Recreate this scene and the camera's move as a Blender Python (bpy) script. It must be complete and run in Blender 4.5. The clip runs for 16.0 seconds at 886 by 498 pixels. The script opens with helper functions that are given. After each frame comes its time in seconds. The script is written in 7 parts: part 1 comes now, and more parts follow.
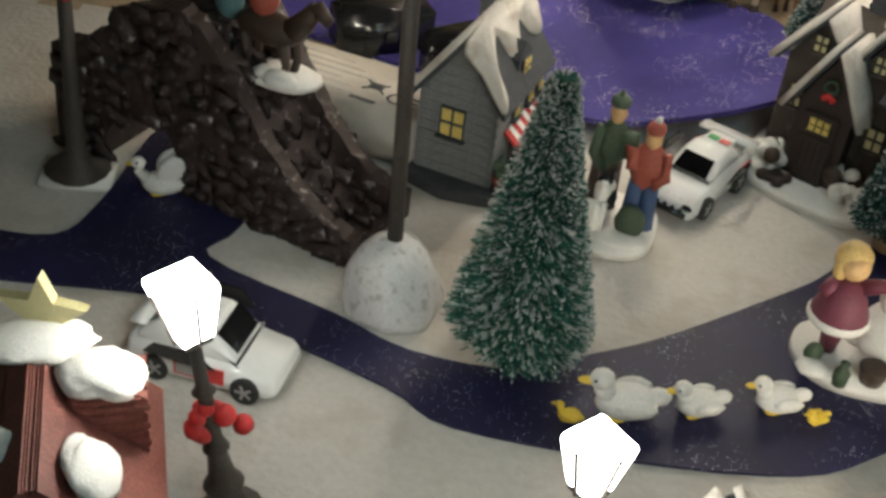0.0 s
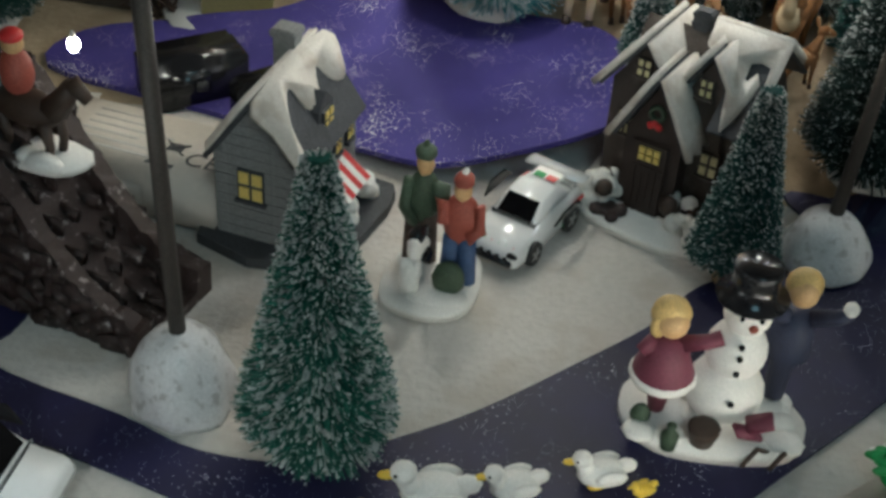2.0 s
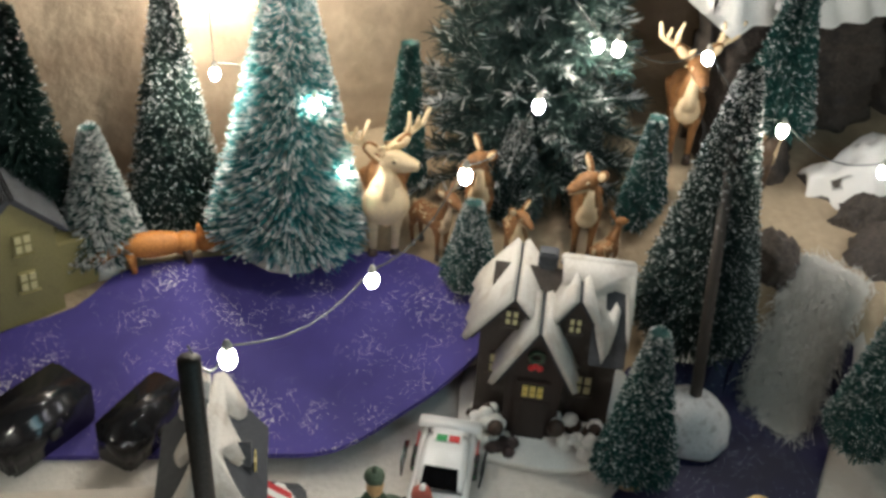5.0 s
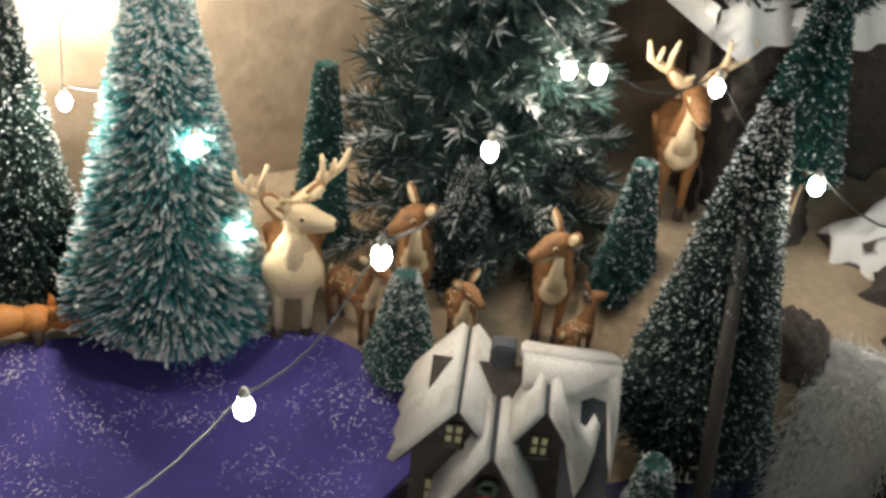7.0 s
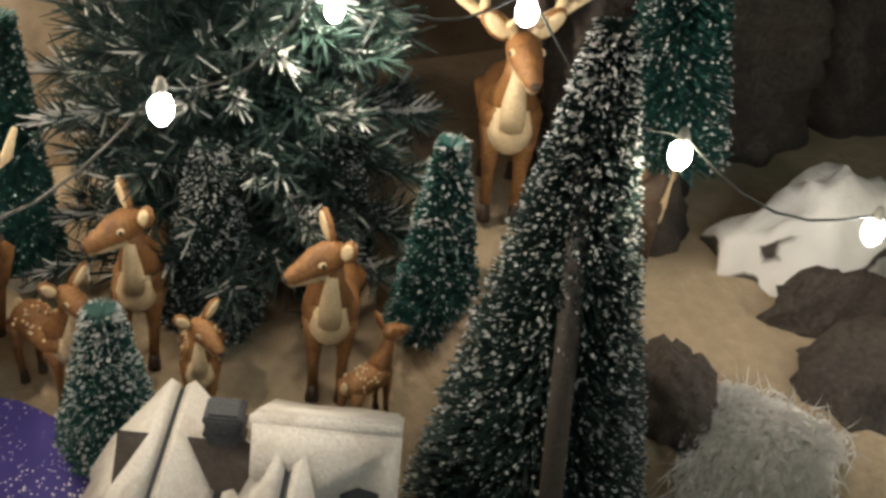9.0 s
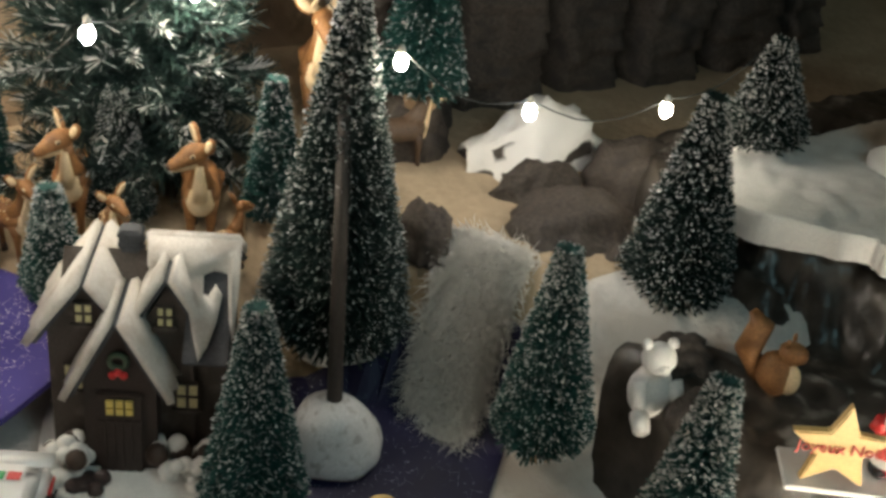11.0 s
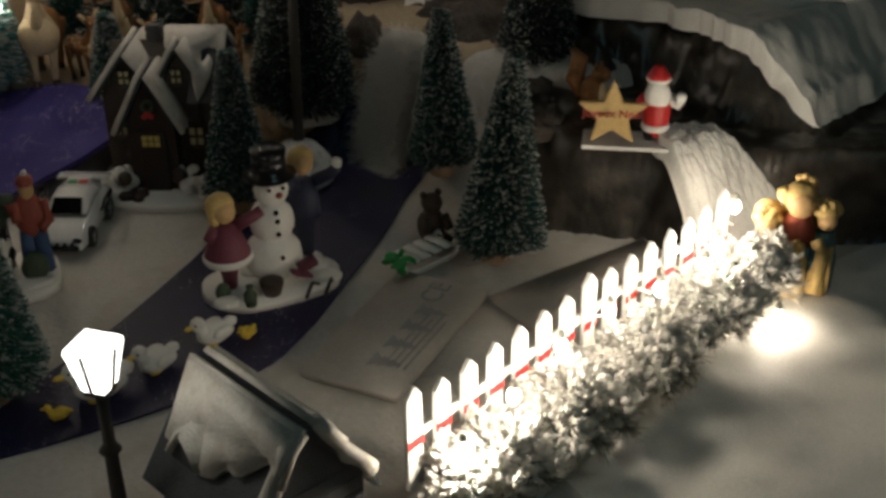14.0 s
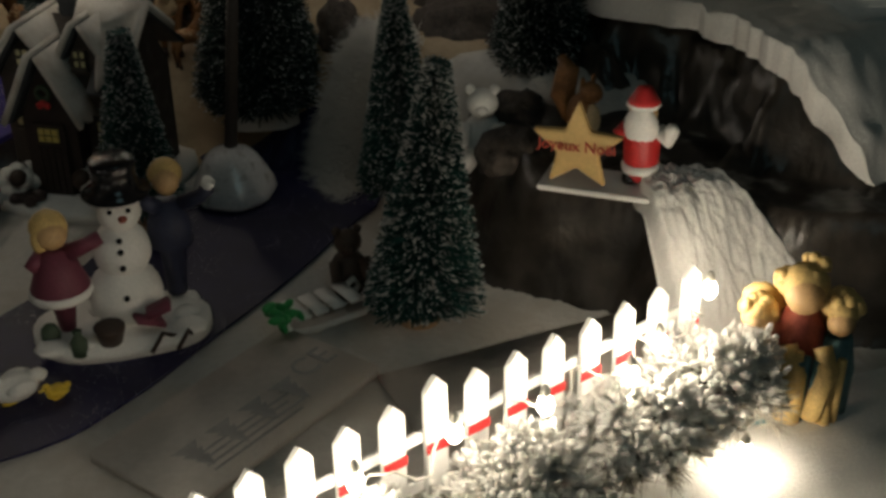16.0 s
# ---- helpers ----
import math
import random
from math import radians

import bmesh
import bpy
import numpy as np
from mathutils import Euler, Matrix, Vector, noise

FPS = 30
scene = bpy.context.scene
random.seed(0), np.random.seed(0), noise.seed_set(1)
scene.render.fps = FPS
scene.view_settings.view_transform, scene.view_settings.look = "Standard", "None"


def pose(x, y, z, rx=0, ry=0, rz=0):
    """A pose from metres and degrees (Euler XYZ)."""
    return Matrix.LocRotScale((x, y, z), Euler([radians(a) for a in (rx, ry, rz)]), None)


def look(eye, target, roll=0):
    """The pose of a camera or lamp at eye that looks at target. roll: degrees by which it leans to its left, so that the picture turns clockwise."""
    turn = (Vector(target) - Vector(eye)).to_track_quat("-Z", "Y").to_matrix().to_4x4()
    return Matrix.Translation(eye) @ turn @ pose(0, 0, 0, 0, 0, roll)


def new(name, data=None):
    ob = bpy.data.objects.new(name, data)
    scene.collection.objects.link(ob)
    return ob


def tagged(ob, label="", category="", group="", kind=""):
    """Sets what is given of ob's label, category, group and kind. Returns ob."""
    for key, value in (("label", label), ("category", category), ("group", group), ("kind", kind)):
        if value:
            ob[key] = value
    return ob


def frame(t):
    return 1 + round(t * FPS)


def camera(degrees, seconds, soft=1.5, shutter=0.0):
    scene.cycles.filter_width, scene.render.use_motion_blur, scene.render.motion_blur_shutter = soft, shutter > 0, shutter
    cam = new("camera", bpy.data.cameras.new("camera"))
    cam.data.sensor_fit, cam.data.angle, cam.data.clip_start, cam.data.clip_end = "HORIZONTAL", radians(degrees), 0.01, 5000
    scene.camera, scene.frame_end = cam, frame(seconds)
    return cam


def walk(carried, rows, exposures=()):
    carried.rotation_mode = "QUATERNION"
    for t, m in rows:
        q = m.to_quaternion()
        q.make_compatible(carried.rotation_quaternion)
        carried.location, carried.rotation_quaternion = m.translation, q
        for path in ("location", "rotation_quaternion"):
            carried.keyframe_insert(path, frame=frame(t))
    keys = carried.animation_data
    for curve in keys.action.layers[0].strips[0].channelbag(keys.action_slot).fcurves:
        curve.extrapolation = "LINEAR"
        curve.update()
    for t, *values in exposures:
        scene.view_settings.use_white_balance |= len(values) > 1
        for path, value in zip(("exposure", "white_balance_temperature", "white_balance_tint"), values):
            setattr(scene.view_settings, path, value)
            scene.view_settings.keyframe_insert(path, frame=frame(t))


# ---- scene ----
# Lengths below are in units of 12 cm (U metres); every mesh is scaled once when it is linked.
U = 0.12
FOV = 37.84
ROWS = [
    (0, (-0.0659, -0.1986, 0.4056), (-0.0946, 0.1857, 0.1194), 7.15),
    (0.5, (-0.0263, -0.1734, 0.4274), (-0.0712, 0.2063, 0.1372), 5.70),
    (1, (-0.0002, -0.1679, 0.4261), (-0.0507, 0.2120, 0.1370), 5.46),
    (1.5, (0.0238, -0.1577, 0.4241), (-0.0203, 0.2238, 0.1361), 3.83),
    (2, (-0.0006, -0.1233, 0.4192), (-0.0115, 0.2570, 0.1265), 4.12),
    (2.5, (-0.0476, -0.1078, 0.4524), (-0.0148, 0.2717, 0.1603), 4.60),
    (3, (-0.1016, -0.0829, 0.4519), (-0.0323, 0.2932, 0.1618), 4.00),
    (3.5, (-0.1490, -0.0536, 0.4745), (-0.0403, 0.3149, 0.1867), 4.18),
    (4, (-0.1901, -0.0551, 0.5214), (-0.0492, 0.3052, 0.2372), 5.08),
    (4.5, (-0.1816, -0.0461, 0.5435), (-0.0383, 0.3113, 0.2569), 4.34),
    (4.7, (-0.1848, -0.0329, 0.5613), (-0.0351, 0.3170, 0.2688), 4.03),
    (6.8, (-0.1220, 0.1189, 0.4734), (0.0522, 0.4668, 0.1923), 6.04),
    (7, (-0.1033, 0.1348, 0.4678), (0.0673, 0.4826, 0.1843), 5.93),
    (7.5, (-0.0792, 0.1747, 0.4282), (0.1003, 0.5228, 0.1507), 6.86),
    (8, (-0.0490, 0.2163, 0.3897), (0.1349, 0.5635, 0.1140), 6.50),
    (8.5, (-0.0027, 0.2481, 0.3706), (0.1769, 0.5960, 0.0929), 5.74),
    (9, (0.0241, 0.2392, 0.3589), (0.2220, 0.5826, 0.0880), 6.33),
    (9.5, (0.0361, 0.2167, 0.3525), (0.2552, 0.5524, 0.0884), 7.12),
    (10, (0.0169, 0.1594, 0.3741), (0.2529, 0.4885, 0.1164), 7.72),
    (10.2, (0.0045, 0.1307, 0.3782), (0.2410, 0.4631, 0.1251), 7.69),
    (12.3, (-0.1310, -0.2372, 0.4853), (0.0794, 0.1156, 0.2370), 1.83),
    (12.5, (-0.1332, -0.2788, 0.4819), (0.0729, 0.0782, 0.2360), 0.96),
    (13, (-0.1294, -0.3382, 0.4383), (0.0723, 0.0289, 0.2038), -0.01),
    (13.5, (-0.1255, -0.3531, 0.4187), (0.0748, 0.0153, 0.1851), -0.47),
    (14, (-0.1038, -0.3501, 0.4013), (0.0879, 0.0245, 0.1706), -0.88),
    (14.5, (-0.0570, -0.3457, 0.3875), (0.1159, 0.0397, 0.1594), -1.10),
    (15, (-0.0024, -0.3217, 0.3771), (0.1508, 0.0734, 0.1518), -1.46),
    (15.5, (0.0557, -0.2783, 0.3525), (0.1881, 0.1223, 0.1236), -1.32),
    (16, (0.1199, -0.2483, 0.3374), (0.2336, 0.1564, 0.1057), -1.26),
]

cam = camera(FOV, 16.0, soft=3.2)
EXPOSURES = [(0.0, 0.18, 6200, 9), (0.5, 0.0, 5800, 6), (1.0, -0.02, 5500, 5), (1.5, -0.1, 5400, 4), (2.5, -0.12, 5700, 5), (3.0, -0.08, 5800, 7), (4.7, 0.1, 5800, 9), (7.0, -0.1, 5900, 10), (8.0, -0.15, 6100, 10), (9.0, -0.2, 6400, 10), (10.0, 0.05, 6300, 8), (10.2, 0.08, 6300, 8), (12.3, 0.1, 6000, 11), (12.5, 0.1, 6000, 11), (12.8, -0.3, 6200, 11), (13.3, -1.0, 6400, 11), (14.0, -1.95, 6400, 10), (14.5, -2.25, 6400, 9), (16.0, -2.25, 6400, 9)]
walk(cam, [(t, look(e, g, r)) for t, e, g, r in ROWS], EXPOSURES)

# ---- world and lights ----
world = bpy.data.worlds.new("room_dark")
scene.world = world
world.use_nodes = True
world.node_tree.nodes["Background"].inputs[0].default_value = (0.9, 0.85, 0.8, 1)
world.node_tree.nodes["Background"].inputs[1].default_value = 0.02


def lamp(name, kind, loc, power, color, size):
    data = bpy.data.lights.new(name, kind)
    data.energy, data.color = power, color
    if kind == "AREA":
        data.shape, data.size = "DISK", size
    else:
        data.shadow_soft_size = size
    ob = new(name, data)
    ob.location = [v * U for v in loc]
    return ob


# unseen fill light added for the room's general light, above and in front of the table
ROOM_FILL = lamp("room_fill_light", "AREA", (2.4, -3.5, 7.5), 1.18, (0.6, 0.98, 1.0), 0.4)
ROOM_FILL.rotation_euler = look((2.4, -3.5, 7.5), (1.1, 2.5, 0)).to_euler()

# ---- materials ----


def principled(name):
    m = bpy.data.materials.new(name)
    m.use_nodes = True
    return m, m.node_tree.nodes, m.node_tree.links, m.node_tree.nodes["Principled BSDF"]


def mat(name, color, rough=0.7, metal=0.0, vary=0.2, size=0.006, bump=0.15, coat=0.0, second=None, spread=0.55, spec=0.5):
    """A surface with two scales of tone and a fine relief; second: a stain colour that shows in patches."""
    m, n, l, b = principled(name)
    tc = n.new("ShaderNodeTexCoord")
    big, fine = n.new("ShaderNodeTexNoise"), n.new("ShaderNodeTexNoise")
    for tex, s, d in ((big, 1 / size / 4, 3), (fine, 1 / size * 2.5, 4)):
        tex.inputs["Scale"].default_value, tex.inputs["Detail"].default_value = s, d
        l.new(tc.outputs["Object"], tex.inputs["Vector"])
    ramp = n.new("ShaderNodeValToRGB")
    ramp.color_ramp.elements[0].position, ramp.color_ramp.elements[1].position = 0.3, 0.72
    lo = [c * (1 - vary) for c in color]
    hi = [min(1, c * (1 + vary)) for c in color]
    ramp.color_ramp.elements[0].color, ramp.color_ramp.elements[1].color = (*lo, 1), (*hi, 1)
    l.new(fine.outputs[0], ramp.inputs[0])
    mix = n.new("ShaderNodeMix")
    mix.data_type = "RGBA"
    mask = n.new("ShaderNodeValToRGB")
    mask.color_ramp.elements[0].position, mask.color_ramp.elements[1].position = spread, min(1, spread + 0.12)
    l.new(big.outputs[0], mask.inputs[0])
    l.new(mask.outputs[0], mix.inputs["Factor"])
    l.new(ramp.outputs[0], mix.inputs["A"])
    mix.inputs["B"].default_value = (*(second or [c * (1 - vary * 0.7) for c in color]), 1)
    l.new(mix.outputs["Result"], b.inputs["Base Color"])
    b.inputs["Roughness"].default_value, b.inputs["Metallic"].default_value = rough, metal
    b.inputs["Coat Weight"].default_value = coat
    b.inputs["Specular IOR Level"].default_value = spec
    bp = n.new("ShaderNodeBump")
    bp.inputs["Strength"].default_value, bp.inputs["Distance"].default_value = bump, size * 0.4
    l.new(fine.outputs[0], bp.inputs["Height"])
    l.new(bp.outputs[0], b.inputs["Normal"])
    return m


def glow(name, color, strength):
    m, n, l, b = principled(name)
    b.inputs["Base Color"].default_value = (*color, 1)
    b.inputs["Emission Color"].default_value = (*color, 1)
    b.inputs["Emission Strength"].default_value = strength
    return m


def felt(name, color, dark, speck, density, rough):
    """Dyed sheet with scattered glitter: specks thick in drifts and thin elsewhere."""
    m, n, l, b = principled(name)
    tc = n.new("ShaderNodeTexCoord")
    tone = n.new("ShaderNodeTexNoise")
    tone.inputs["Scale"].default_value, tone.inputs["Detail"].default_value = 14, 3
    l.new(tc.outputs["Object"], tone.inputs["Vector"])
    ramp = n.new("ShaderNodeValToRGB")
    ramp.color_ramp.elements[0].position, ramp.color_ramp.elements[1].position = 0.35, 0.65
    ramp.color_ramp.elements[0].color, ramp.color_ramp.elements[1].color = (*dark, 1), (*color, 1)
    l.new(tone.outputs[0], ramp.inputs[0])
    vor = n.new("ShaderNodeTexVoronoi")
    vor.inputs["Scale"].default_value = 620
    l.new(tc.outputs["Object"], vor.inputs["Vector"])
    drift = n.new("ShaderNodeTexNoise")
    drift.inputs["Scale"].default_value, drift.inputs["Detail"].default_value, drift.inputs["Roughness"].default_value = 26, 3, 0.6
    l.new(tc.outputs["Object"], drift.inputs["Vector"])
    dr = n.new("ShaderNodeMapRange")
    dr.inputs["From Min"].default_value, dr.inputs["From Max"].default_value = 0.4, 0.68
    dr.inputs["To Min"].default_value, dr.inputs["To Max"].default_value = 0.06, density
    l.new(drift.outputs[0], dr.inputs["Value"])
    less = n.new("ShaderNodeMath")
    less.operation = "LESS_THAN"
    l.new(vor.outputs["Distance"], less.inputs[0])
    l.new(dr.outputs[0], less.inputs[1])
    keep = n.new("ShaderNodeSeparateColor")
    l.new(vor.outputs["Color"], keep.inputs[0])
    some = n.new("ShaderNodeMath")
    some.operation = "GREATER_THAN"
    some.inputs[1].default_value = 0.35
    l.new(keep.outputs[0], some.inputs[0])
    both = n.new("ShaderNodeMath")
    both.operation = "MULTIPLY"
    l.new(less.outputs[0], both.inputs[0])
    l.new(some.outputs[0], both.inputs[1])
    mix = n.new("ShaderNodeMix")
    mix.data_type = "RGBA"
    l.new(both.outputs[0], mix.inputs["Factor"])
    l.new(ramp.outputs[0], mix.inputs["A"])
    mix.inputs["B"].default_value = (*speck, 1)
    l.new(mix.outputs["Result"], b.inputs["Base Color"])
    b.inputs["Roughness"].default_value = rough
    bp = n.new("ShaderNodeBump")
    bp.inputs["Strength"].default_value, bp.inputs["Distance"].default_value = 0.25, 0.001
    l.new(tone.outputs[0], bp.inputs["Height"])
    l.new(bp.outputs[0], b.inputs["Normal"])
    return m


def rock_snow(name, rock, snow, lo, hi, shine):
    """Dark moulded rock; what faces up is dusted with snow, with a ragged edge."""
    m, n, l, b = principled(name)
    geo, tc = n.new("ShaderNodeNewGeometry"), n.new("ShaderNodeTexCoord")
    sep = n.new("ShaderNodeSeparateXYZ")
    l.new(geo.outputs["Normal"], sep.inputs[0])
    no = n.new("ShaderNodeTexNoise")
    no.inputs["Scale"].default_value, no.inputs["Detail"].default_value = 60, 6
    l.new(tc.outputs["Object"], no.inputs["Vector"])
    add = n.new("ShaderNodeMath")
    add.operation = "MULTIPLY_ADD"
    add.inputs[1].default_value, add.inputs[2].default_value = 0.3, -0.15
    l.new(no.outputs[0], add.inputs[0])
    tot = n.new("ShaderNodeMath")
    l.new(sep.outputs["Z"], tot.inputs[0])
    l.new(add.outputs[0], tot.inputs[1])
    rng = n.new("ShaderNodeMapRange")
    rng.inputs["From Min"].default_value, rng.inputs["From Max"].default_value = lo, hi
    l.new(tot.outputs[0], rng.inputs["Value"])
    ramp = n.new("ShaderNodeValToRGB")
    ramp.color_ramp.elements[0].color, ramp.color_ramp.elements[1].color = (*[c * 0.45 for c in rock], 1), (*[c * 1.6 for c in rock], 1)
    ramp.color_ramp.elements[0].position, ramp.color_ramp.elements[1].position = 0.35, 0.7
    l.new(no.outputs[0], ramp.inputs[0])
    mix = n.new("ShaderNodeMix")
    mix.data_type = "RGBA"
    l.new(rng.outputs[0], mix.inputs["Factor"])
    l.new(ramp.outputs[0], mix.inputs["A"])
    mix.inputs["B"].default_value = (*snow, 1)
    l.new(mix.outputs["Result"], b.inputs["Base Color"])
    rr = n.new("ShaderNodeMapRange")
    rr.inputs["To Min"].default_value, rr.inputs["To Max"].default_value = shine, 0.9
    l.new(rng.outputs[0], rr.inputs["Value"])
    l.new(rr.outputs[0], b.inputs["Roughness"])
    bp = n.new("ShaderNodeBump")
    bp.inputs["Strength"].default_value, bp.inputs["Distance"].default_value = 0.5, 0.004
    l.new(no.outputs[0], bp.inputs["Height"])
    l.new(bp.outputs[0], b.inputs["Normal"])
    return m


CLOTH = mat("snow_cloth", (0.60, 0.565, 0.52), 0.95, vary=0.06, size=0.01, bump=0.35, second=(0.53, 0.485, 0.43), spread=0.5)
WARMSHADE = mat("warm_shade_cloth", (0.40, 0.31, 0.205), 0.95, vary=0.1, size=0.012, bump=0.35, second=(0.33, 0.25, 0.16), spread=0.5)
POND = felt("pond_felt", (0.062, 0.046, 0.25), (0.038, 0.028, 0.17), (0.75, 0.7, 0.75), 0.4, 0.8)
RIVER = felt("river_paint", (0.012, 0.011, 0.062), (0.006, 0.006, 0.03), (0.6, 0.6, 0.75), 0.24, 0.6)
ROCK = rock_snow("cliff_rock", (0.045, 0.038, 0.031), (0.6, 0.57, 0.52), 1.0, 1.12, 0.32)
CAPPED = rock_snow("capped_rock", (0.06, 0.05, 0.042), (0.74, 0.72, 0.68), 0.08, 0.2, 0.7)
BARE = mat("bare_rock", (0.055, 0.043, 0.034), 0.75, vary=0.4, size=0.006, bump=0.6, second=(0.03, 0.025, 0.022))
SNOW = mat("painted_snow", (0.80, 0.78, 0.74), 0.6, vary=0.08, size=0.003, bump=0.3)
ROOFSNOW = mat("old_painted_snow", (0.60, 0.565, 0.51), 0.65, vary=0.12, size=0.003, bump=0.6, second=(0.5, 0.45, 0.39), spread=0.56)
GLITTER = mat("glitter_snow", (0.74, 0.73, 0.73), 0.4, vary=0.3, size=0.0013, bump=1.0, coat=1.0, second=(0.5, 0.48, 0.47))
WHITE = mat("white_plastic", (0.78, 0.77, 0.74), 0.4, vary=0.04, size=0.01, bump=0.05)
CARWHITE = mat("white_enamel", (0.80, 0.80, 0.79), 0.15, vary=0.02, size=0.01, bump=0.0, coat=0.6)
BLACK = mat("black_gloss", (0.012, 0.012, 0.014), 0.16, vary=0.1, bump=0.0)
GLASSY = mat("tinted_window", (0.01, 0.01, 0.012), 0.06, vary=0.1, bump=0.0)
RUBBER = mat("tyre_rubber", (0.02, 0.02, 0.02), 0.6, vary=0.1, size=0.002)
CHROME = mat("grey_metal", (0.45, 0.45, 0.45), 0.3, metal=0.8, vary=0.1)
GREYWOOD = mat("grey_siding", (0.20, 0.205, 0.205), 0.75, vary=0.2, size=0.004, bump=0.3, second=(0.13, 0.135, 0.14))
DARKGREY = mat("slate_roof", (0.055, 0.058, 0.065), 0.7, vary=0.3, size=0.003, bump=0.4)
BROWNWALL = mat("brown_wall", (0.065, 0.05, 0.04), 0.7, vary=0.25, size=0.003, bump=0.3, second=(0.1, 0.085, 0.07))
DOORWOOD = mat("door_wood", (0.035, 0.022, 0.017), 0.6, vary=0.25, size=0.003, bump=0.3)
YELLOW = mat("yellow_window_paint", (0.75, 0.58, 0.16), 0.5, vary=0.15, size=0.002)
PALEYEL = mat("pale_window_paint", (0.62, 0.56, 0.30), 0.5, vary=0.15, size=0.002)
RED = mat("red_paint", (0.55, 0.03, 0.03), 0.45, vary=0.15, size=0.003)
DULLRED = mat("dull_red_paint", (0.33, 0.075, 0.05), 0.55, vary=0.2, size=0.003)
PLUM = mat("plum_paint", (0.16, 0.035, 0.06), 0.6, vary=0.2, size=0.003)
GREEN = mat("green_paint", (0.03, 0.30, 0.08), 0.5, vary=0.15, size=0.003)
OLIVE = mat("olive_paint", (0.055, 0.085, 0.05), 0.6, vary=0.25, size=0.003)
TEAL = mat("teal_paint", (0.10, 0.20, 0.21), 0.6, vary=0.2, size=0.003)
JEANS = mat("blue_paint", (0.055, 0.10, 0.22), 0.6, vary=0.2, size=0.003)
NAVY = mat("navy_paint", (0.025, 0.03, 0.065), 0.6, vary=0.2, size=0.003)
SKIN = mat("ochre_paint", (0.55, 0.35, 0.16), 0.55, vary=0.15, size=0.003)
HAIR = mat("straw_paint", (0.62, 0.43, 0.16), 0.6, vary=0.25, size=0.002, bump=0.4)
BEAK = mat("beak_yellow", (0.75, 0.52, 0.05), 0.45, vary=0.1, size=0.003)
TAN = mat("deer_tan", (0.27, 0.125, 0.042), 0.6, vary=0.3, size=0.003, bump=0.35, second=(0.17, 0.075, 0.025), spread=0.52)
CREAM = mat("deer_cream", (0.72, 0.56, 0.34), 0.6, vary=0.15, size=0.003, bump=0.25)
DARKBROWN = mat("dark_brown", (0.05, 0.03, 0.02), 0.55, vary=0.25, size=0.003)
FOXRED = mat("fox_orange", (0.50, 0.20, 0.045), 0.6, vary=0.25, size=0.003, bump=0.3)
STONE = mat("bridge_stone", (0.04, 0.023, 0.02), 0.5, vary=0.6, size=0.0014, bump=0.9, second=(0.3, 0.26, 0.25), spread=0.6)
TWIG = mat("grey_needle", (0.34, 0.31, 0.26), 0.7, vary=0.3, size=0.003)
# brown deer coat darkened: the rocks' shade is put into the colour
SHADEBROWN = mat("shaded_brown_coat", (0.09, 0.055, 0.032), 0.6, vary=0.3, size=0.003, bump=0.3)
WOOD = mat("turned_wood", (0.36, 0.24, 0.14), 0.6, vary=0.2, size=0.003)
STICK = mat("dark_stick", (0.05, 0.04, 0.033), 0.55, vary=0.3, size=0.003)
WIRE = mat("wire", (0.05, 0.055, 0.05), 0.45, vary=0.2, size=0.003)
CLEARWIRE = mat("clear_wire", (0.5, 0.48, 0.42), 0.25, vary=0.2, size=0.002)
OCHREWALL = mat("ochre_green_wall", (0.27, 0.235, 0.10), 0.7, vary=0.15, size=0.003, bump=0.3)
CHURCHWALL = mat("rust_brown_wall", (0.20, 0.10, 0.035), 0.65, vary=0.25, size=0.004, bump=0.4)
BRICK = mat("red_brick", (0.20, 0.06, 0.045), 0.7, vary=0.3, size=0.003, bump=0.3)
GOLD = mat("gold_card", (0.62, 0.43, 0.17), 0.5, vary=0.1, size=0.004)
INK = mat("dark_ink", (0.05, 0.05, 0.055), 0.6, vary=0.1)
GREYINK = mat("grey_ink", (0.35, 0.34, 0.33), 0.6, vary=0.1)
REDINK = mat("red_ink", (0.40, 0.06, 0.04), 0.6, vary=0.1)
WALLPAINT = mat("brown_backcloth", (0.36, 0.275, 0.19), 0.85, vary=0.15, size=0.03, bump=0.2, second=(0.25, 0.18, 0.12), spread=0.5)
ROOMPAINT = mat("room_paint", (0.42, 0.38, 0.33), 0.85, vary=0.05, size=0.05, bump=0.1)
BRISTLE = mat("green_bristle", (0.03, 0.15, 0.105), 0.55, vary=0.35, size=0.004, bump=0.0)
BRISTLE_DARK = mat("dark_teal_bristle", (0.02, 0.085, 0.074), 0.55, vary=0.35, size=0.004, bump=0.0)
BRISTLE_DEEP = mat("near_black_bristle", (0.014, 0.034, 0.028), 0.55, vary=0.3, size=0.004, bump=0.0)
BRISTLE_BLUE = mat("bluish_bristle", (0.045, 0.22, 0.24), 0.5, vary=0.3, size=0.004, bump=0.0)
FLEECE = mat("fleece_hair", (0.82, 0.80, 0.76), 0.85, vary=0.08, size=0.002, bump=0.2)
FLOCK = mat("flocking", (0.68, 0.69, 0.68), 0.8, vary=0.08, size=0.002, bump=0.2)


def let_through(m, share, color):
    """Thin fibres let part of the light through from behind."""
    n, l = m.node_tree.nodes, m.node_tree.links
    tr, mix = n.new("ShaderNodeBsdfTranslucent"), n.new("ShaderNodeMixShader")
    tr.inputs["Color"].default_value = (*color, 1)
    mix.inputs[0].default_value = share
    l.new(n["Principled BSDF"].outputs[0], mix.inputs[1])
    l.new(tr.outputs[0], mix.inputs[2])
    l.new(mix.outputs[0], n["Material Output"].inputs["Surface"])


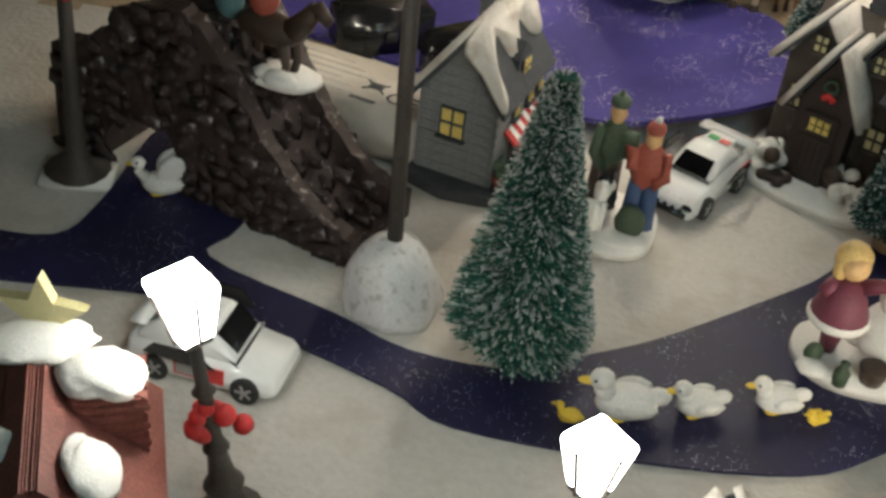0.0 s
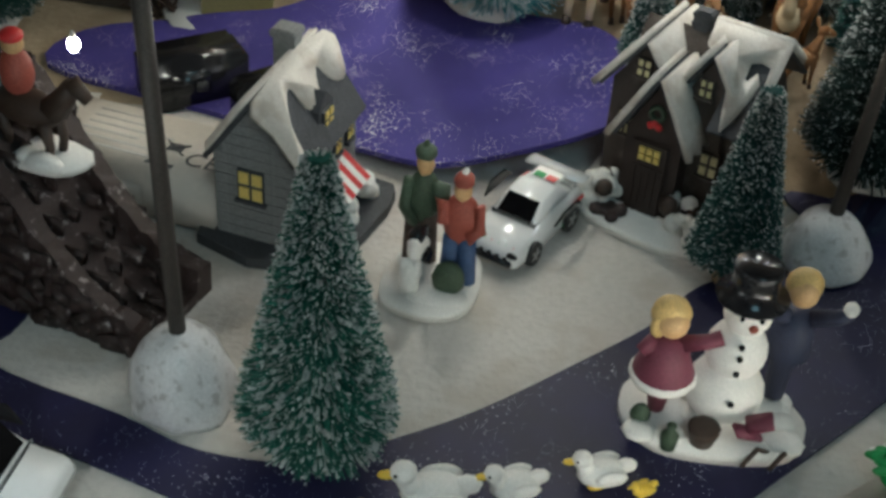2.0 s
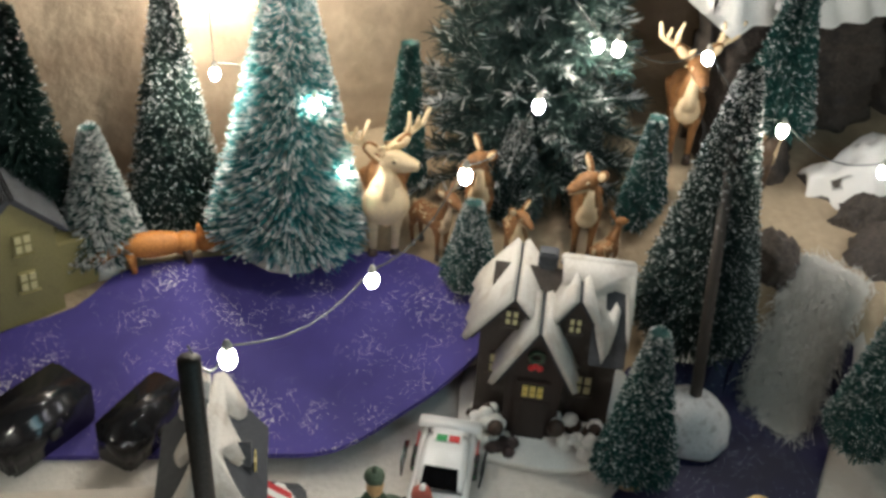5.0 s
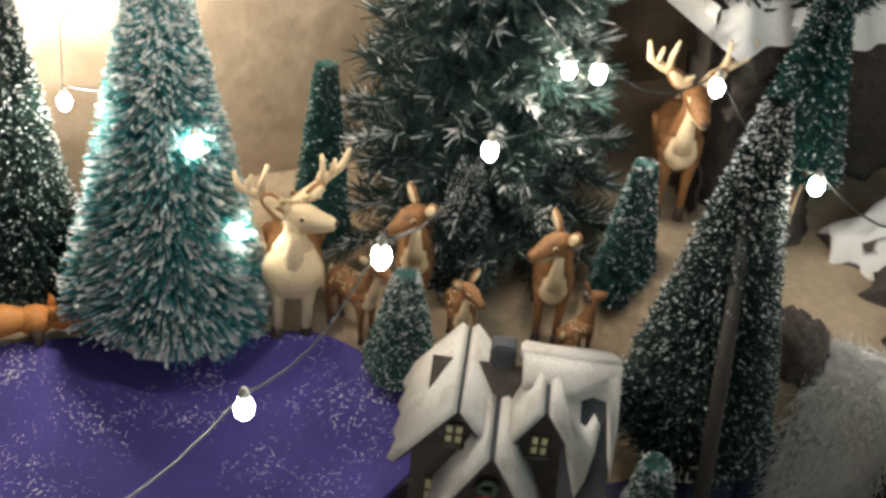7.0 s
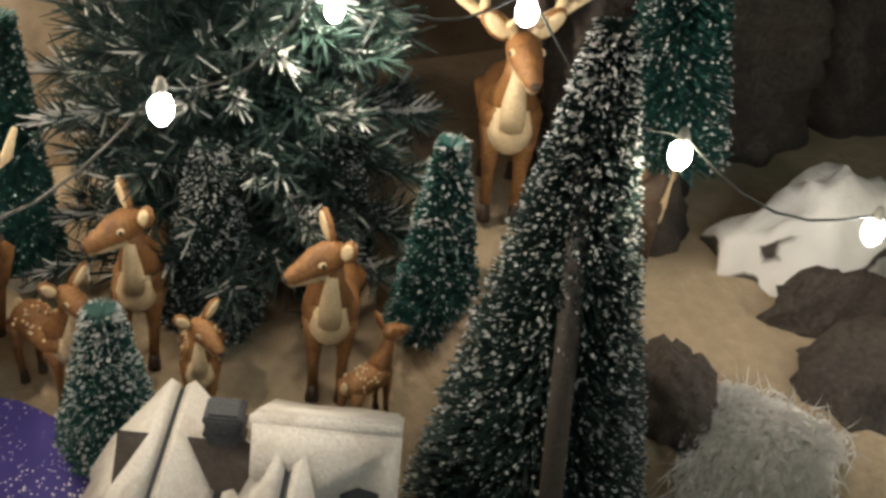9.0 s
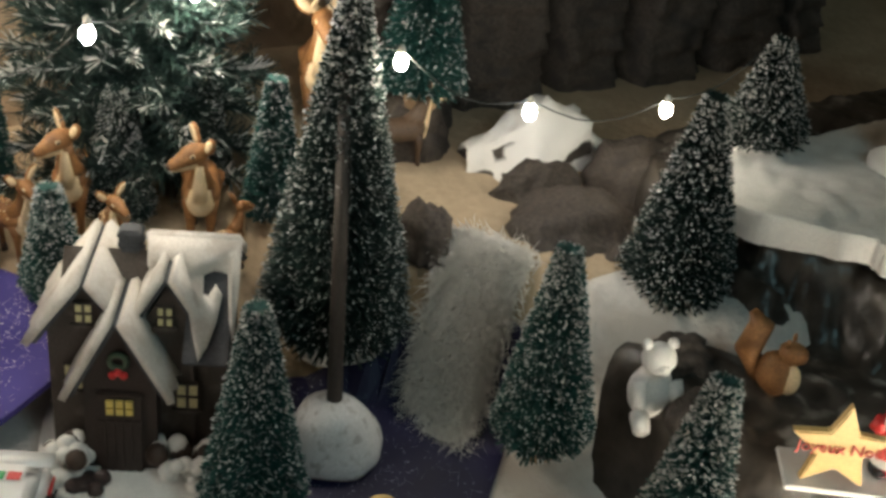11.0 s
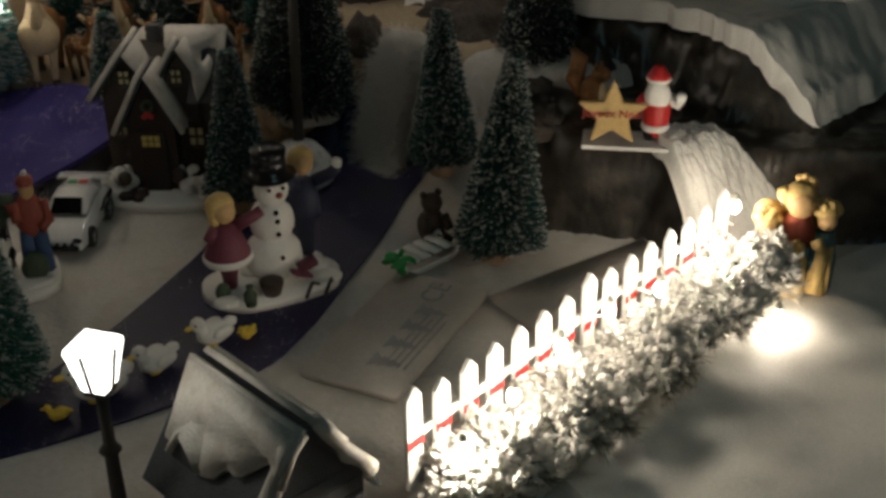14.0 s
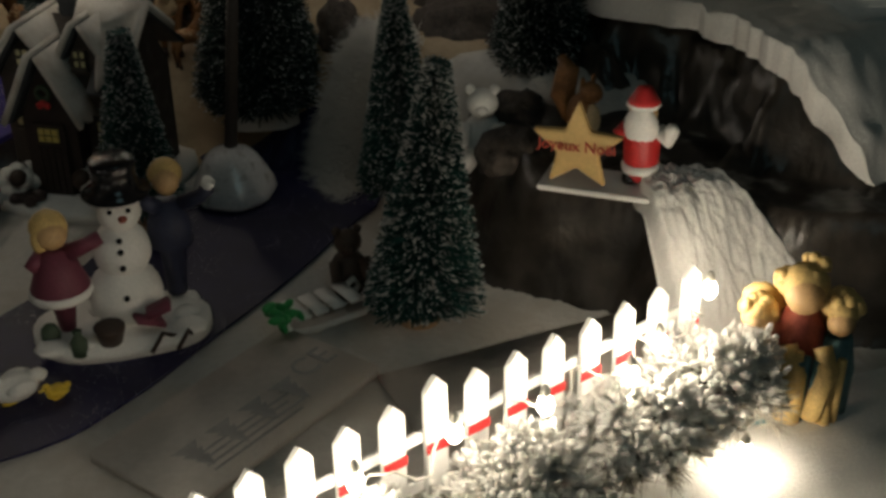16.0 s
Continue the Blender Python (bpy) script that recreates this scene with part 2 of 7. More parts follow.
let_through(FLOCK, 0.45, (0.8, 0.8, 0.79))
let_through(FLEECE, 0.35, (0.88, 0.87, 0.84))
let_through(TWIG, 0.4, (0.5, 0.47, 0.4))
let_through(BRISTLE_BLUE, 0.4, (0.12, 0.42, 0.42))
BULB = glow("led_bulb", (1.0, 0.9, 0.7), 90.0)
COOLBULB = glow("cool_led_bulb", (1.0, 0.95, 0.9), 80.0)
LANTERN = glow("lantern_glass", (1.0, 0.97, 0.85), 20.0)

# ---- mesh helpers ----
SCALE = Matrix.Scale(U, 4)


def finish(name, bm, mats, smooth=True):
    bm.transform(SCALE)
    me = bpy.data.meshes.new(name)
    bm.to_mesh(me)
    bm.free()
    for m in mats if isinstance(mats, (list, tuple)) else [mats]:
        me.materials.append(m)
    if smooth:
        for p in me.polygons:
            p.use_smooth = True
    return me


def part(name, bm, material, parent, label="", smooth=True, at=None):
    ob = new(name, finish(name, bm, material, smooth))
    ob.parent = parent
    if at is not None:
        ob.matrix_basis = at
    return tagged(ob, label)


def thing(name, x, y, z, rz, label, category, group="", kind=""):
    ob = new(name)
    ob.empty_display_size = 0.01
    ob.matrix_basis = pose(x * U, y * U, z * U, 0, 0, rz)
    return tagged(ob, label, category, group, kind)


def solo(name, bm, material, x, y, z, rz, label, category, group="", kind="", smooth=True):
    ob = new(name, finish(name, bm, material, smooth))
    ob.matrix_basis = pose(x * U, y * U, z * U, 0, 0, rz)
    return tagged(ob, label, category, group, kind)


def box(bm, x0, y0, z0, x1, y1, z1, mi=0, bevel=0.0, m=None):
    r = bmesh.ops.create_cube(bm, size=1.0)
    vs = r["verts"]
    for v in vs:
        v.co = Vector((x0 + (v.co.x + 0.5) * (x1 - x0), y0 + (v.co.y + 0.5) * (y1 - y0), z0 + (v.co.z + 0.5) * (z1 - z0)))
    fs = list({f for v in vs for f in v.link_faces})
    for f in fs:
        f.material_index = mi
    if bevel:
        es = list({e for f in fs for e in f.edges})
        out = bmesh.ops.bevel(bm, geom=es, offset=bevel, segments=2, affect="EDGES")
        vs = list({v for f in out["faces"] for v in f.verts} | {v for v in vs if v.is_valid})
        for f in {f for v in vs for f in v.link_faces}:
            f.material_index = mi
    if m is not None:
        bmesh.ops.transform(bm, matrix=m, verts=vs)
    return vs


def ell(bm, c, r, mi=0, n=12, m=None):
    out = bmesh.ops.create_uvsphere(bm, u_segments=n, v_segments=max(6, n * 2 // 3), radius=1.0)
    r = (r, r, r) if isinstance(r, (int, float)) else r
    t = Matrix.Translation(c) @ (m or Matrix()) @ Matrix.Diagonal((*r, 1))
    bmesh.ops.transform(bm, matrix=t, verts=out["verts"])
    for f in {f for v in out["verts"] for f in v.link_faces}:
        f.material_index = mi
    return out["verts"]


def tube(bm, pts, radii, mi=0, n=8, ends=True):
    """A tapered tube through the points, with capped ends."""
    pts = [Vector(p) for p in pts]
    rings = []
    up = Vector((0.31, 0.17, 0.93))
    for i, p in enumerate(pts):
        d = (pts[min(i + 1, len(pts) - 1)] - pts[max(i - 1, 0)]).normalized()
        a = d.cross(up)
        a = a.normalized() if a.length > 1e-4 else d.orthogonal().normalized()
        b = d.cross(a)
        r = radii[i] if isinstance(radii, (list, tuple)) else radii
        rings.append([bm.verts.new(p + (a * math.cos(k * 2 * math.pi / n) + b * math.sin(k * 2 * math.pi / n)) * r) for k in range(n)])
    for r0, r1 in zip(rings, rings[1:]):
        for k in range(n):
            bm.faces.new((r0[k], r0[(k + 1) % n], r1[(k + 1) % n], r1[k])).material_index = mi
    if ends:
        bm.faces.new(rings[0][::-1]).material_index = mi
        bm.faces.new(rings[-1]).material_index = mi


def lathe(bm, prof, mi=0, n=20, c=(0, 0, 0), wob=0.0, rng=None):
    rings = []
    for r, z in prof:
        rings.append([bm.verts.new((c[0] + r * (1 + (rng.uniform(-wob, wob) if rng else 0)) * math.cos(k * 2 * math.pi / n), c[1] + r * math.sin(k * 2 * math.pi / n) * (1 + (rng.uniform(-wob, wob) if rng else 0)), c[2] + z)) for k in range(n)])
    for r0, r1 in zip(rings, rings[1:]):
        for k in range(n):
            bm.faces.new((r0[k], r0[(k + 1) % n], r1[(k + 1) % n], r1[k])).material_index = mi
    bm.faces.new(rings[0][::-1]).material_index = mi
    bm.faces.new(rings[-1]).material_index = mi


def prism(bm, poly, y0, y1, mi=0, m=None):
    """A polygon of (x, z) pushed from y0 to y1."""
    a = [bm.verts.new((x, y0, z)) for x, z in poly]
    b = [bm.verts.new((x, y1, z)) for x, z in poly]
    fs = [bm.faces.new(a), bm.faces.new(b[::-1])]
    for k in range(len(poly)):
        j = (k + 1) % len(poly)
        fs.append(bm.faces.new((a[k], b[k], b[j], a[j])))
    bmesh.ops.recalc_face_normals(bm, faces=fs)
    for f in fs:
        f.material_index = mi
    if m is not None:
        bmesh.ops.transform(bm, matrix=m, verts=a + b)
    return a + b


def slab(bm, poly, z0, z1, mi=0):
    """A flat outline (x, y) with a top and a thickness."""
    a = [bm.verts.new((x, y, z0)) for x, y in poly]
    b = [bm.verts.new((x, y, z1)) for x, y in poly]
    fs = [bm.faces.new(a[::-1]), bm.faces.new(b)]
    for k in range(len(poly)):
        j = (k + 1) % len(poly)
        fs.append(bm.faces.new((a[k], a[j], b[j], b[k])))
    bmesh.ops.recalc_face_normals(bm, faces=fs)
    for f in fs:
        f.material_index = mi
    return b


def smooth01(a, b, v):
    k = min(1, max(0, (v - a) / (b - a)))
    return k * k * (3 - 2 * k)


def rounded(pts, steps=4):
    """A closed line through the points, softened."""
    out = []
    n = len(pts)
    for i in range(n):
        p0, p1, p2, p3 = (pts[(i + k) % n] for k in (-1, 0, 1, 2))
        for s in range(steps):
            t = s / steps
            out.append(tuple(0.5 * (2 * p1[a] + (p2[a] - p0[a]) * t + (2 * p0[a] - 5 * p1[a] + 4 * p2[a] - p3[a]) * t * t + (3 * p1[a] - p0[a] - 3 * p2[a] + p3[a]) * t ** 3) for a in (0, 1)))
    return out


# ---- setting: ground, pond, river, cliff, room ----
def back_slope(x, y):
    return 0.14 * x + 0.10 * y - 0.28


def ground_z(x, y):
    back = max(0.0, min(0.42, back_slope(x, y))) * smooth01(4.0, 4.7, y + 0.12 * max(0, 1.0 - abs(x - 0.9)) * -2)
    rise = 0.66 * smooth01(0.0, 0.5, 0.8 * (x - 2.0) + 0.6 * (y - 3.6)) * smooth01(2.4, 3.1, y) * smooth01(1.3, 1.9, x)
    n = noise.noise(Vector((x * 1.3, y * 1.3, 0))) * 0.5 + noise.noise(Vector((x * 4, y * 4, 3))) * 0.2
    return max(back, rise) + n * 0.02 * (0.35 + smooth01(0, 0.3, max(back, rise)))


def sheet(name, x0, x1, y0, y1, step, fz, material, label, category):
    xs, ys = np.arange(x0, x1 + 1e-6, step), np.arange(y0, y1 + 1e-6, step)
    verts = [(x * U, y * U, fz(x, y) * U) for y in ys for x in xs]
    w = len(xs)
    faces = [(j * w + i, j * w + i + 1, (j + 1) * w + i + 1, (j + 1) * w + i) for j in range(len(ys) - 1) for i in range(w - 1)]
    me = bpy.data.meshes.new(name)
    me.from_pydata(verts, [], faces)
    me.materials.append(material)
    for p in me.polygons:
        p.use_smooth = True
    return tagged(new(name, me), label, category, kind="structure")


GROUND = sheet("ground", -7.0, 8.0, -6.0, 6.7, 0.08, ground_z, CLOTH, "off-white snow cloth laid over the display table", "ground")
# the slope behind the river and the pond turns tan: warm light and shade put into the cloth's colour
GROUND.data.materials.append(WARMSHADE)
for p in GROUND.data.polygons:
    cx, cy = p.center.x / U, p.center.y / U
    wave = 0.12 * noise.noise(Vector((cx * 2, cy * 2, 6)))
    if cy + wave > 4.55 - 0.5 * smooth01(0.9, 1.6, cx) - 0.55 * smooth01(1.8, 2.5, cx):
        p.material_index = 1


LIP_LINE = ((1.4, 4.0), (1.89, 3.88), (2.15, 3.7), (2.29, 3.66), (2.6, 3.65), (2.91, 3.56), (3.2, 3.26), (3.5, 3.2), (4.2, 3.4), (5.2, 3.6))


def lip(y):
    """Where the lip of the plateau runs, along y."""
    return float(np.interp(y, [p[0] for p in LIP_LINE], [p[1] for p in LIP_LINE]))


def plateau_top(x, y):
    return 0.97 - 0.34 * smooth01(2.32, 1.88, y - 0.3 * max(0.0, x - 3.9))


def cliff_z(x, y):
    p = Vector((x, y, 0))
    n = noise.noise(p * 2.2 + Vector((0, 0, 5))) * 0.11 + noise.noise(p * 7 + Vector((0, 0, 9))) * 0.035
    fold = abs(noise.noise(Vector((x * 3.1 + y * 1.2, y * 2.0 - x * 0.6, 2)))) * 0.24 + abs(noise.noise(p * 8)) * 0.1
    d1 = 0.6 * (x - 2.58) + 0.8 * (y - 2.34) + n * 0.5 + fold * 0.5
    ledge = 0.53 * smooth01(0.0, 0.16, d1)
    ramp = smooth01(1.66, 2.05, y + n * 0.2) * smooth01(2.85, 3.1, x)
    low = max(ledge * smooth01(1.95, 2.1, y + 0.5 * (x - 2.9)), 0.53 * ramp)
    low *= smooth01(2.4, 2.7, x)
    lump = 0.10 * abs(noise.noise(p * 4.3)) * smooth01(2.35, 2.6, y)
    e = x - (lip(y) - 0.34) + n * 1.2 + fold - 0.08
    front = smooth01(1.5, 1.86, y - 0.3 * max(0.0, x - 3.9) + n * 0.5)
    top = smooth01(0.0, 0.36, e) * front * (plateau_top(x, y) - 0.05)
    north = smooth01(3.75, 3.3, y + n)
    high = top * smooth01(4.6, 4.2, y)
    return max((low + lump * (low > 0.3)) * north, high) - 0.03 + (n * 0.25 - fold * 0.35 * (high > low) if low + top > 0.1 else 0)


def cliff():
    xs, ys = np.arange(2.3, 7.0, 0.035), np.arange(1.0, 4.7, 0.035)
    w = len(xs)
    verts = [(x * U, y * U, cliff_z(x, y) * U) for y in ys for x in xs]
    faces = [(j * w + i, j * w + i + 1, (j + 1) * w + i + 1, (j + 1) * w + i) for j in range(len(ys) - 1) for i in range(w - 1)]
    me = bpy.data.meshes.new("cliff")
    me.from_pydata(verts, [], faces)
    me.materials.append(ROCK)
    for p in me.polygons:
        p.use_smooth = True
    tagged(new("cliff", me), "dark moulded rock cliff with snow on its ledge and top", "cliff", kind="structure")


cliff()

POND_LINE = [(-0.2, 4.0), (0.24, 4.1), (0.5, 4.2), (0.72, 4.35), (0.8, 4.65), (0.7, 4.87), (0.52, 5.1), (0.15, 5.24), (-0.3, 5.43), (-0.87, 5.56), (-1.2, 5.4), (-1.67, 5.36), (-2.2, 5.15), (-2.3, 4.75), (-1.6, 4.5), (-1.0, 4.3), (-0.6, 4.14)]
RIVER_LINE = [(-2.9, 2.43), (-2.5, 2.5), (-2.4, 2.8), (-2.32, 3.5), (-1.8, 3.5), (-1.77, 2.8), (-1.84, 2.54), (-1.25, 2.31), (-0.92, 2.17), (-0.5, 2.16), (-0.28, 2.29), (0.06, 2.5), (0.46, 2.83), (0.76, 3.1), (1.0, 3.4), (1.35, 3.58), (1.62, 3.75), (1.45, 4.15), (1.76, 4.1), (2.1, 3.9), (2.36, 3.65), (2.35, 3.5), (1.99, 3.13), (1.7, 2.8), (1.28, 2.39), (0.93, 2.06), (0.6, 1.86), (0.0, 1.78), (-0.69, 1.79), (-0.97, 1.94), (-1.62, 2.17), (-1.95, 2.24), (-2.6, 2.16), (-2.95, 2.12)]


def flat_sheet(name, line, fz, thick, material, label, category):
    line = rounded(line, 4)
    bm = bmesh.new()
    vs = [bm.verts.new((x, y, 0)) for x, y in line]
    f = bm.faces.new(vs)
    bmesh.ops.triangulate(bm, faces=[f])
    for _ in range(3):
        bmesh.ops.subdivide_edges(bm, edges=[e for e in bm.edges if e.calc_length() > 0.22], cuts=1, use_grid_fill=False)
        bmesh.ops.triangulate(bm, faces=bm.faces[:])
    for v in bm.verts:
        v.co.z = fz(v.co.x, v.co.y)
    bmesh.ops.recalc_face_normals(bm, faces=bm.faces[:])
    if sum(f.normal.z for f in bm.faces) < 0:
        bmesh.ops.reverse_faces(bm, faces=bm.faces[:])
    ext = bmesh.ops.extrude_face_region(bm, geom=bm.faces[:])
    for v in ext["geom"]:
        if isinstance(v, bmesh.types.BMVert):
            v.co.z += thick
    bmesh.ops.recalc_face_normals(bm, faces=bm.faces[:])
    solo(name, bm, material, 0, 0, 0, 0, label, category, kind="structure", smooth=False)


flat_sheet("water_pond", POND_LINE, lambda x, y: max(ground_z(x, y), back_slope(x, y)) + 0.004, 0.03, POND, "violet felt pond sprinkled with silver glitter", "pond")
flat_sheet("water_river", RIVER_LINE, lambda x, y: ground_z(x, y) * 0.98 + 0.006, 0.012, RIVER, "dark blue painted river winding across the snow", "river")


def room():
    for name, a, b in (("wall_back", (-9, 6.2, -7), (10, 6.95, 16)), ("wall_left", (-9.2, -14, -7), (-9, 6.95, 16)), ("wall_right", (10, -14, -7), (10.2, 6.95, 16)), ("wall_front", (-9, -14.2, -7), (10, -14, 16))):
        bm = bmesh.new()
        box(bm, *a, *b)
        solo(name, bm, WALLPAINT if name == "wall_back" else ROOMPAINT, 0, 0, 0, 0, "mottled brown backcloth behind the display" if name == "wall_back" else "plain beige room wall", "wall", kind="structure", smooth=False)
    for name, z in (("floor", -7.2), ("ceiling", 16)):
        bm = bmesh.new()
        box(bm, -9.2, -14.2, z, 10.2, 6.95, z + 0.2)
        solo(name, bm, ROOMPAINT, 0, 0, 0, 0, "plain room " + name, name, kind="structure", smooth=False)


room()


# ---- bottle-brush trees ----
def brush_crown(height, radius, count, seed, frost=0.42, droop=0.25, tip=0.05):
    """Bristles round a wire: thin blades, longer towards the foot; and the flocking on their ends."""
    rng = np.random.default_rng(seed)
    h = rng.random(count) ** 1.35
    ang = rng.random(count) * 2 * np.pi + h * 40
    out = (tip + (1 - h) * (radius - tip)) * (0.80 + 0.28 * rng.random(count)) * (1 + 0.07 * np.sin(ang * 3 + seed))
    z0 = h * height
    d = np.stack([np.cos(ang), np.sin(ang), np.zeros(count)], 1)
    a = np.stack([np.zeros(count), np.zeros(count), z0], 1) + d * out[:, None] * 0.15
    dz = (rng.random(count) - 0.6) * droop * out + 0.02
    b = np.stack([np.zeros(count), np.zeros(count), z0 + dz], 1) + d * out[:, None]
    side = np.stack([-np.sin(ang), np.cos(ang), (rng.random(count) - 0.5) * 2], 1) * 0.0038
    verts = np.concatenate([a + side, a - side, b - side * 0.8, b + side * 0.8]) * U
    k = np.arange(count)
    faces = np.stack([k, k + count, k + 2 * count, k + 3 * count], 1)
    # flocking: little flat-sided grains at the ends
    pick = rng.random(count) < frost
    c, cd = b[pick], d[pick]
    m = len(c)
    s = (0.0034 + 0.0062 * rng.random(m) ** 2)[:, None]
    off = rng.normal(size=(4, m, 3))
    off /= np.linalg.norm(off, axis=2, keepdims=True)
    fv = np.concatenate([c + o * s - cd * s * 0.6 for o in off] + [c + cd * s * 0.9]) * U
    j = np.arange(m)
    ff = np.concatenate([np.stack([j + x * m, j + y * m, j + z * m], 1) for x, y, z in ((0, 1, 4), (1, 2, 4), (2, 0, 4), (0, 3, 1), (1, 3, 2), (2, 3, 0))])
    return verts, faces, fv, ff


def raw(name, verts, faces, material):
    me = bpy.data.meshes.new(name)
    me.from_pydata(verts.tolist(), [], faces.tolist())
    me.materials.append(material)
    return me


def brush_tree(x, y, z, height, radius, material, seed, label, flock=1.0, count=5200, stand=True, lean=0.0, foot=0.1, frost=0.42, coat=0.0):
    ob = thing("bottle_brush_tree", x, y, z, seed * 37 % 360, label, "tree", "bottle-brush trees")
    if lean:
        ob.matrix_basis = pose(x * U, y * U, z * U, 0, lean, 0)
    v, f, fv, ff = brush_crown(height - foot, radius, int(count * 2.1), seed, frost)
    v[:, 2] += foot * U
    fv[:, 2] += foot * U
    c = new("bristles", raw("bristles", v, f, material))
    c.parent = ob
    if coat:
        # snow clinging along the outer half of many bristles
        rng = np.random.default_rng(seed + 500)
        n = len(v) // 4
        q = v.reshape(4, n, 3)
        pick = np.nonzero(rng.random(n) < coat)[0]
        a0, b0 = (q[0] + q[1])[pick] / 2, (q[2] + q[3])[pick] / 2
        s0 = (q[0] - q[1])[pick] * 0.9
        m0 = a0 + (b0 - a0) * (0.5 + 0.3 * rng.random((len(pick), 1)))
        lift = np.array([0, 0, 0.004 * U])
        k = np.arange(len(pick))
        cv = np.concatenate([m0 + s0 * 0.4 + lift, m0 - s0 * 0.4 + lift, b0 - s0 + lift, b0 + s0 + lift])
        w = new("snow_coat", raw("snow_coat", cv, np.stack([k + j * len(pick) for j in range(4)], 1), FLOCK))
        w.parent = ob
        tagged(w, "white snow clinging to the bristles")
    if flock < 1:
        ff = ff.reshape(6, -1, 3)[:, : int(ff.shape[0] / 6 * flock)].reshape(-1, 3)
    k = new("flocking", raw("flocking", fv, ff, FLOCK))
    k.parent = ob
    tagged(k, "white snow flocking on the bristle ends")
    bm = bmesh.new()
    tube(bm, [(0, 0, 0.02), (0, 0, height * 0.98)], [0.016, 0.008], n=6)
    part("trunk", bm, WIRE, ob, "twisted wire trunk")
    bm = bmesh.new()
    if stand:
        lathe(bm, [(radius * 0.36, -0.01), (radius * 0.38, 0.03), (radius * 0.34, 0.07), (radius * 0.12, 0.085)], n=18)
        part("base", bm, WOOD, ob, "round wooden base")
    else:
        lathe(bm, [(radius * 0.62, -0.02), (radius * 0.5, 0.035), (radius * 0.2, 0.07), (0.03, 0.075)], n=16, wob=0.12, rng=random.Random(seed))
        part("base", bm, SNOW, ob, "snowy white base")
    return ob


FLOCKED = "green bottle-brush tree with flocked tips on a wooden base"
brush_tree(-0.5, 2.25, 0.0, 1.26, 0.285, BRISTLE, 1, FLOCKED, count=7000, foot=0.16, frost=0.55, coat=0.12)
brush_tree(1.12, 3.46, 0.01, 0.94, 0.2, BRISTLE_DARK, 2, FLOCKED, count=5200, foot=0.13)
brush_tree(2.12, 2.3, 0.0, 1.1, 0.24, BRISTLE_DARK, 3, "tall green flocked tree standing below the rock ledge", count=5600, lean=5, coat=0.08)
brush_tree(2.29, 3.24, 0.08, 0.96, 0.21, BRISTLE_DARK, 4, "green flocked tree beside the river bank", count=5000)
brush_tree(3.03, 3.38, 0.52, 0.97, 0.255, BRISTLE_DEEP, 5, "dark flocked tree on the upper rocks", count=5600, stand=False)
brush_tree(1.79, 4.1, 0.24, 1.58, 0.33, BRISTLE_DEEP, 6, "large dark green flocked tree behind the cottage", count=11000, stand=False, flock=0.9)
brush_tree(2.56, 4.8, 0.92, 1.0, 0.22, BRISTLE_DARK, 7, "green tree behind the large dark tree", count=5000, flock=0.5)
brush_tree(0.0, 5.4, 0.3, 1.82, 0.42, BRISTLE_BLUE, 8, "bright bluish flocked tree lit by a lamp", count=11000, stand=False, frost=0.6, coat=0.26, foot=0.13)
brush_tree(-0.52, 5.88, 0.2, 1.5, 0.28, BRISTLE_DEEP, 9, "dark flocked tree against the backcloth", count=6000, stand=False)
brush_tree(-0.98, 5.72, 0.15, 0.85, 0.24, BRISTLE_DARK, 10, "short heavily flocked tree by the green house", count=4200, stand=False, frost=0.6, coat=0.35)
brush_tree(-1.3, 5.88, 0.15, 1.5, 0.3, BRISTLE_DEEP, 11, "dark green tree behind the green house", count=5000, stand=False, flock=0.3)
brush_tree(0.77, 4.74, 0.34, 0.5, 0.15, BRISTLE_DARK, 12, "small flocked tree at the pond's edge", count=3000, stand=False, foot=0.04)
brush_tree(1.2, 5.14, 0.38, 0.66, 0.17, BRISTLE_DEEP, 13, "small dark flocked tree among the deer", count=3600, stand=False, foot=0.05)
brush_tree(0.72, 5.6, 0.36, 0.95, 0.14, BRISTLE_DARK, 14, "thin dark tree behind the stag", count=3200, stand=False, flock=0.3)
brush_tree(1.8, 4.78, 0.4, 0.75, 0.15, BRISTLE_DARK, 15, "slim green tree beside the doe", count=3600, stand=False, flock=0.6)
brush_tree(1.62, 5.2, 0.4, 0.75, 0.15, BRISTLE_DEEP, 16, "slim dark tree under the branches", count=3000, stand=False)
brush_tree(3.72, 3.72, 0.95, 0.55, 0.2, BRISTLE_DEEP, 17, "small dark tree on the plateau beside the chapel", count=3600, stand=False)
brush_tree(2.72, 5.05, 1.6, 0.85, 0.24, BRISTLE_DARK, 18, "green flocked tree on top of the rock wall", count=4000, stand=False)
brush_tree(2.38, 5.2, 1.6, 0.8, 0.2, BRISTLE_DEEP, 20, "dark flocked tree on top of the rock wall", count=3600, stand=False)
brush_tree(-2.75, 5.2, 0.0, 0.8, 0.26, BRISTLE_DARK, 19, "dark flocked tree beyond the pond", count=3800, stand=False)


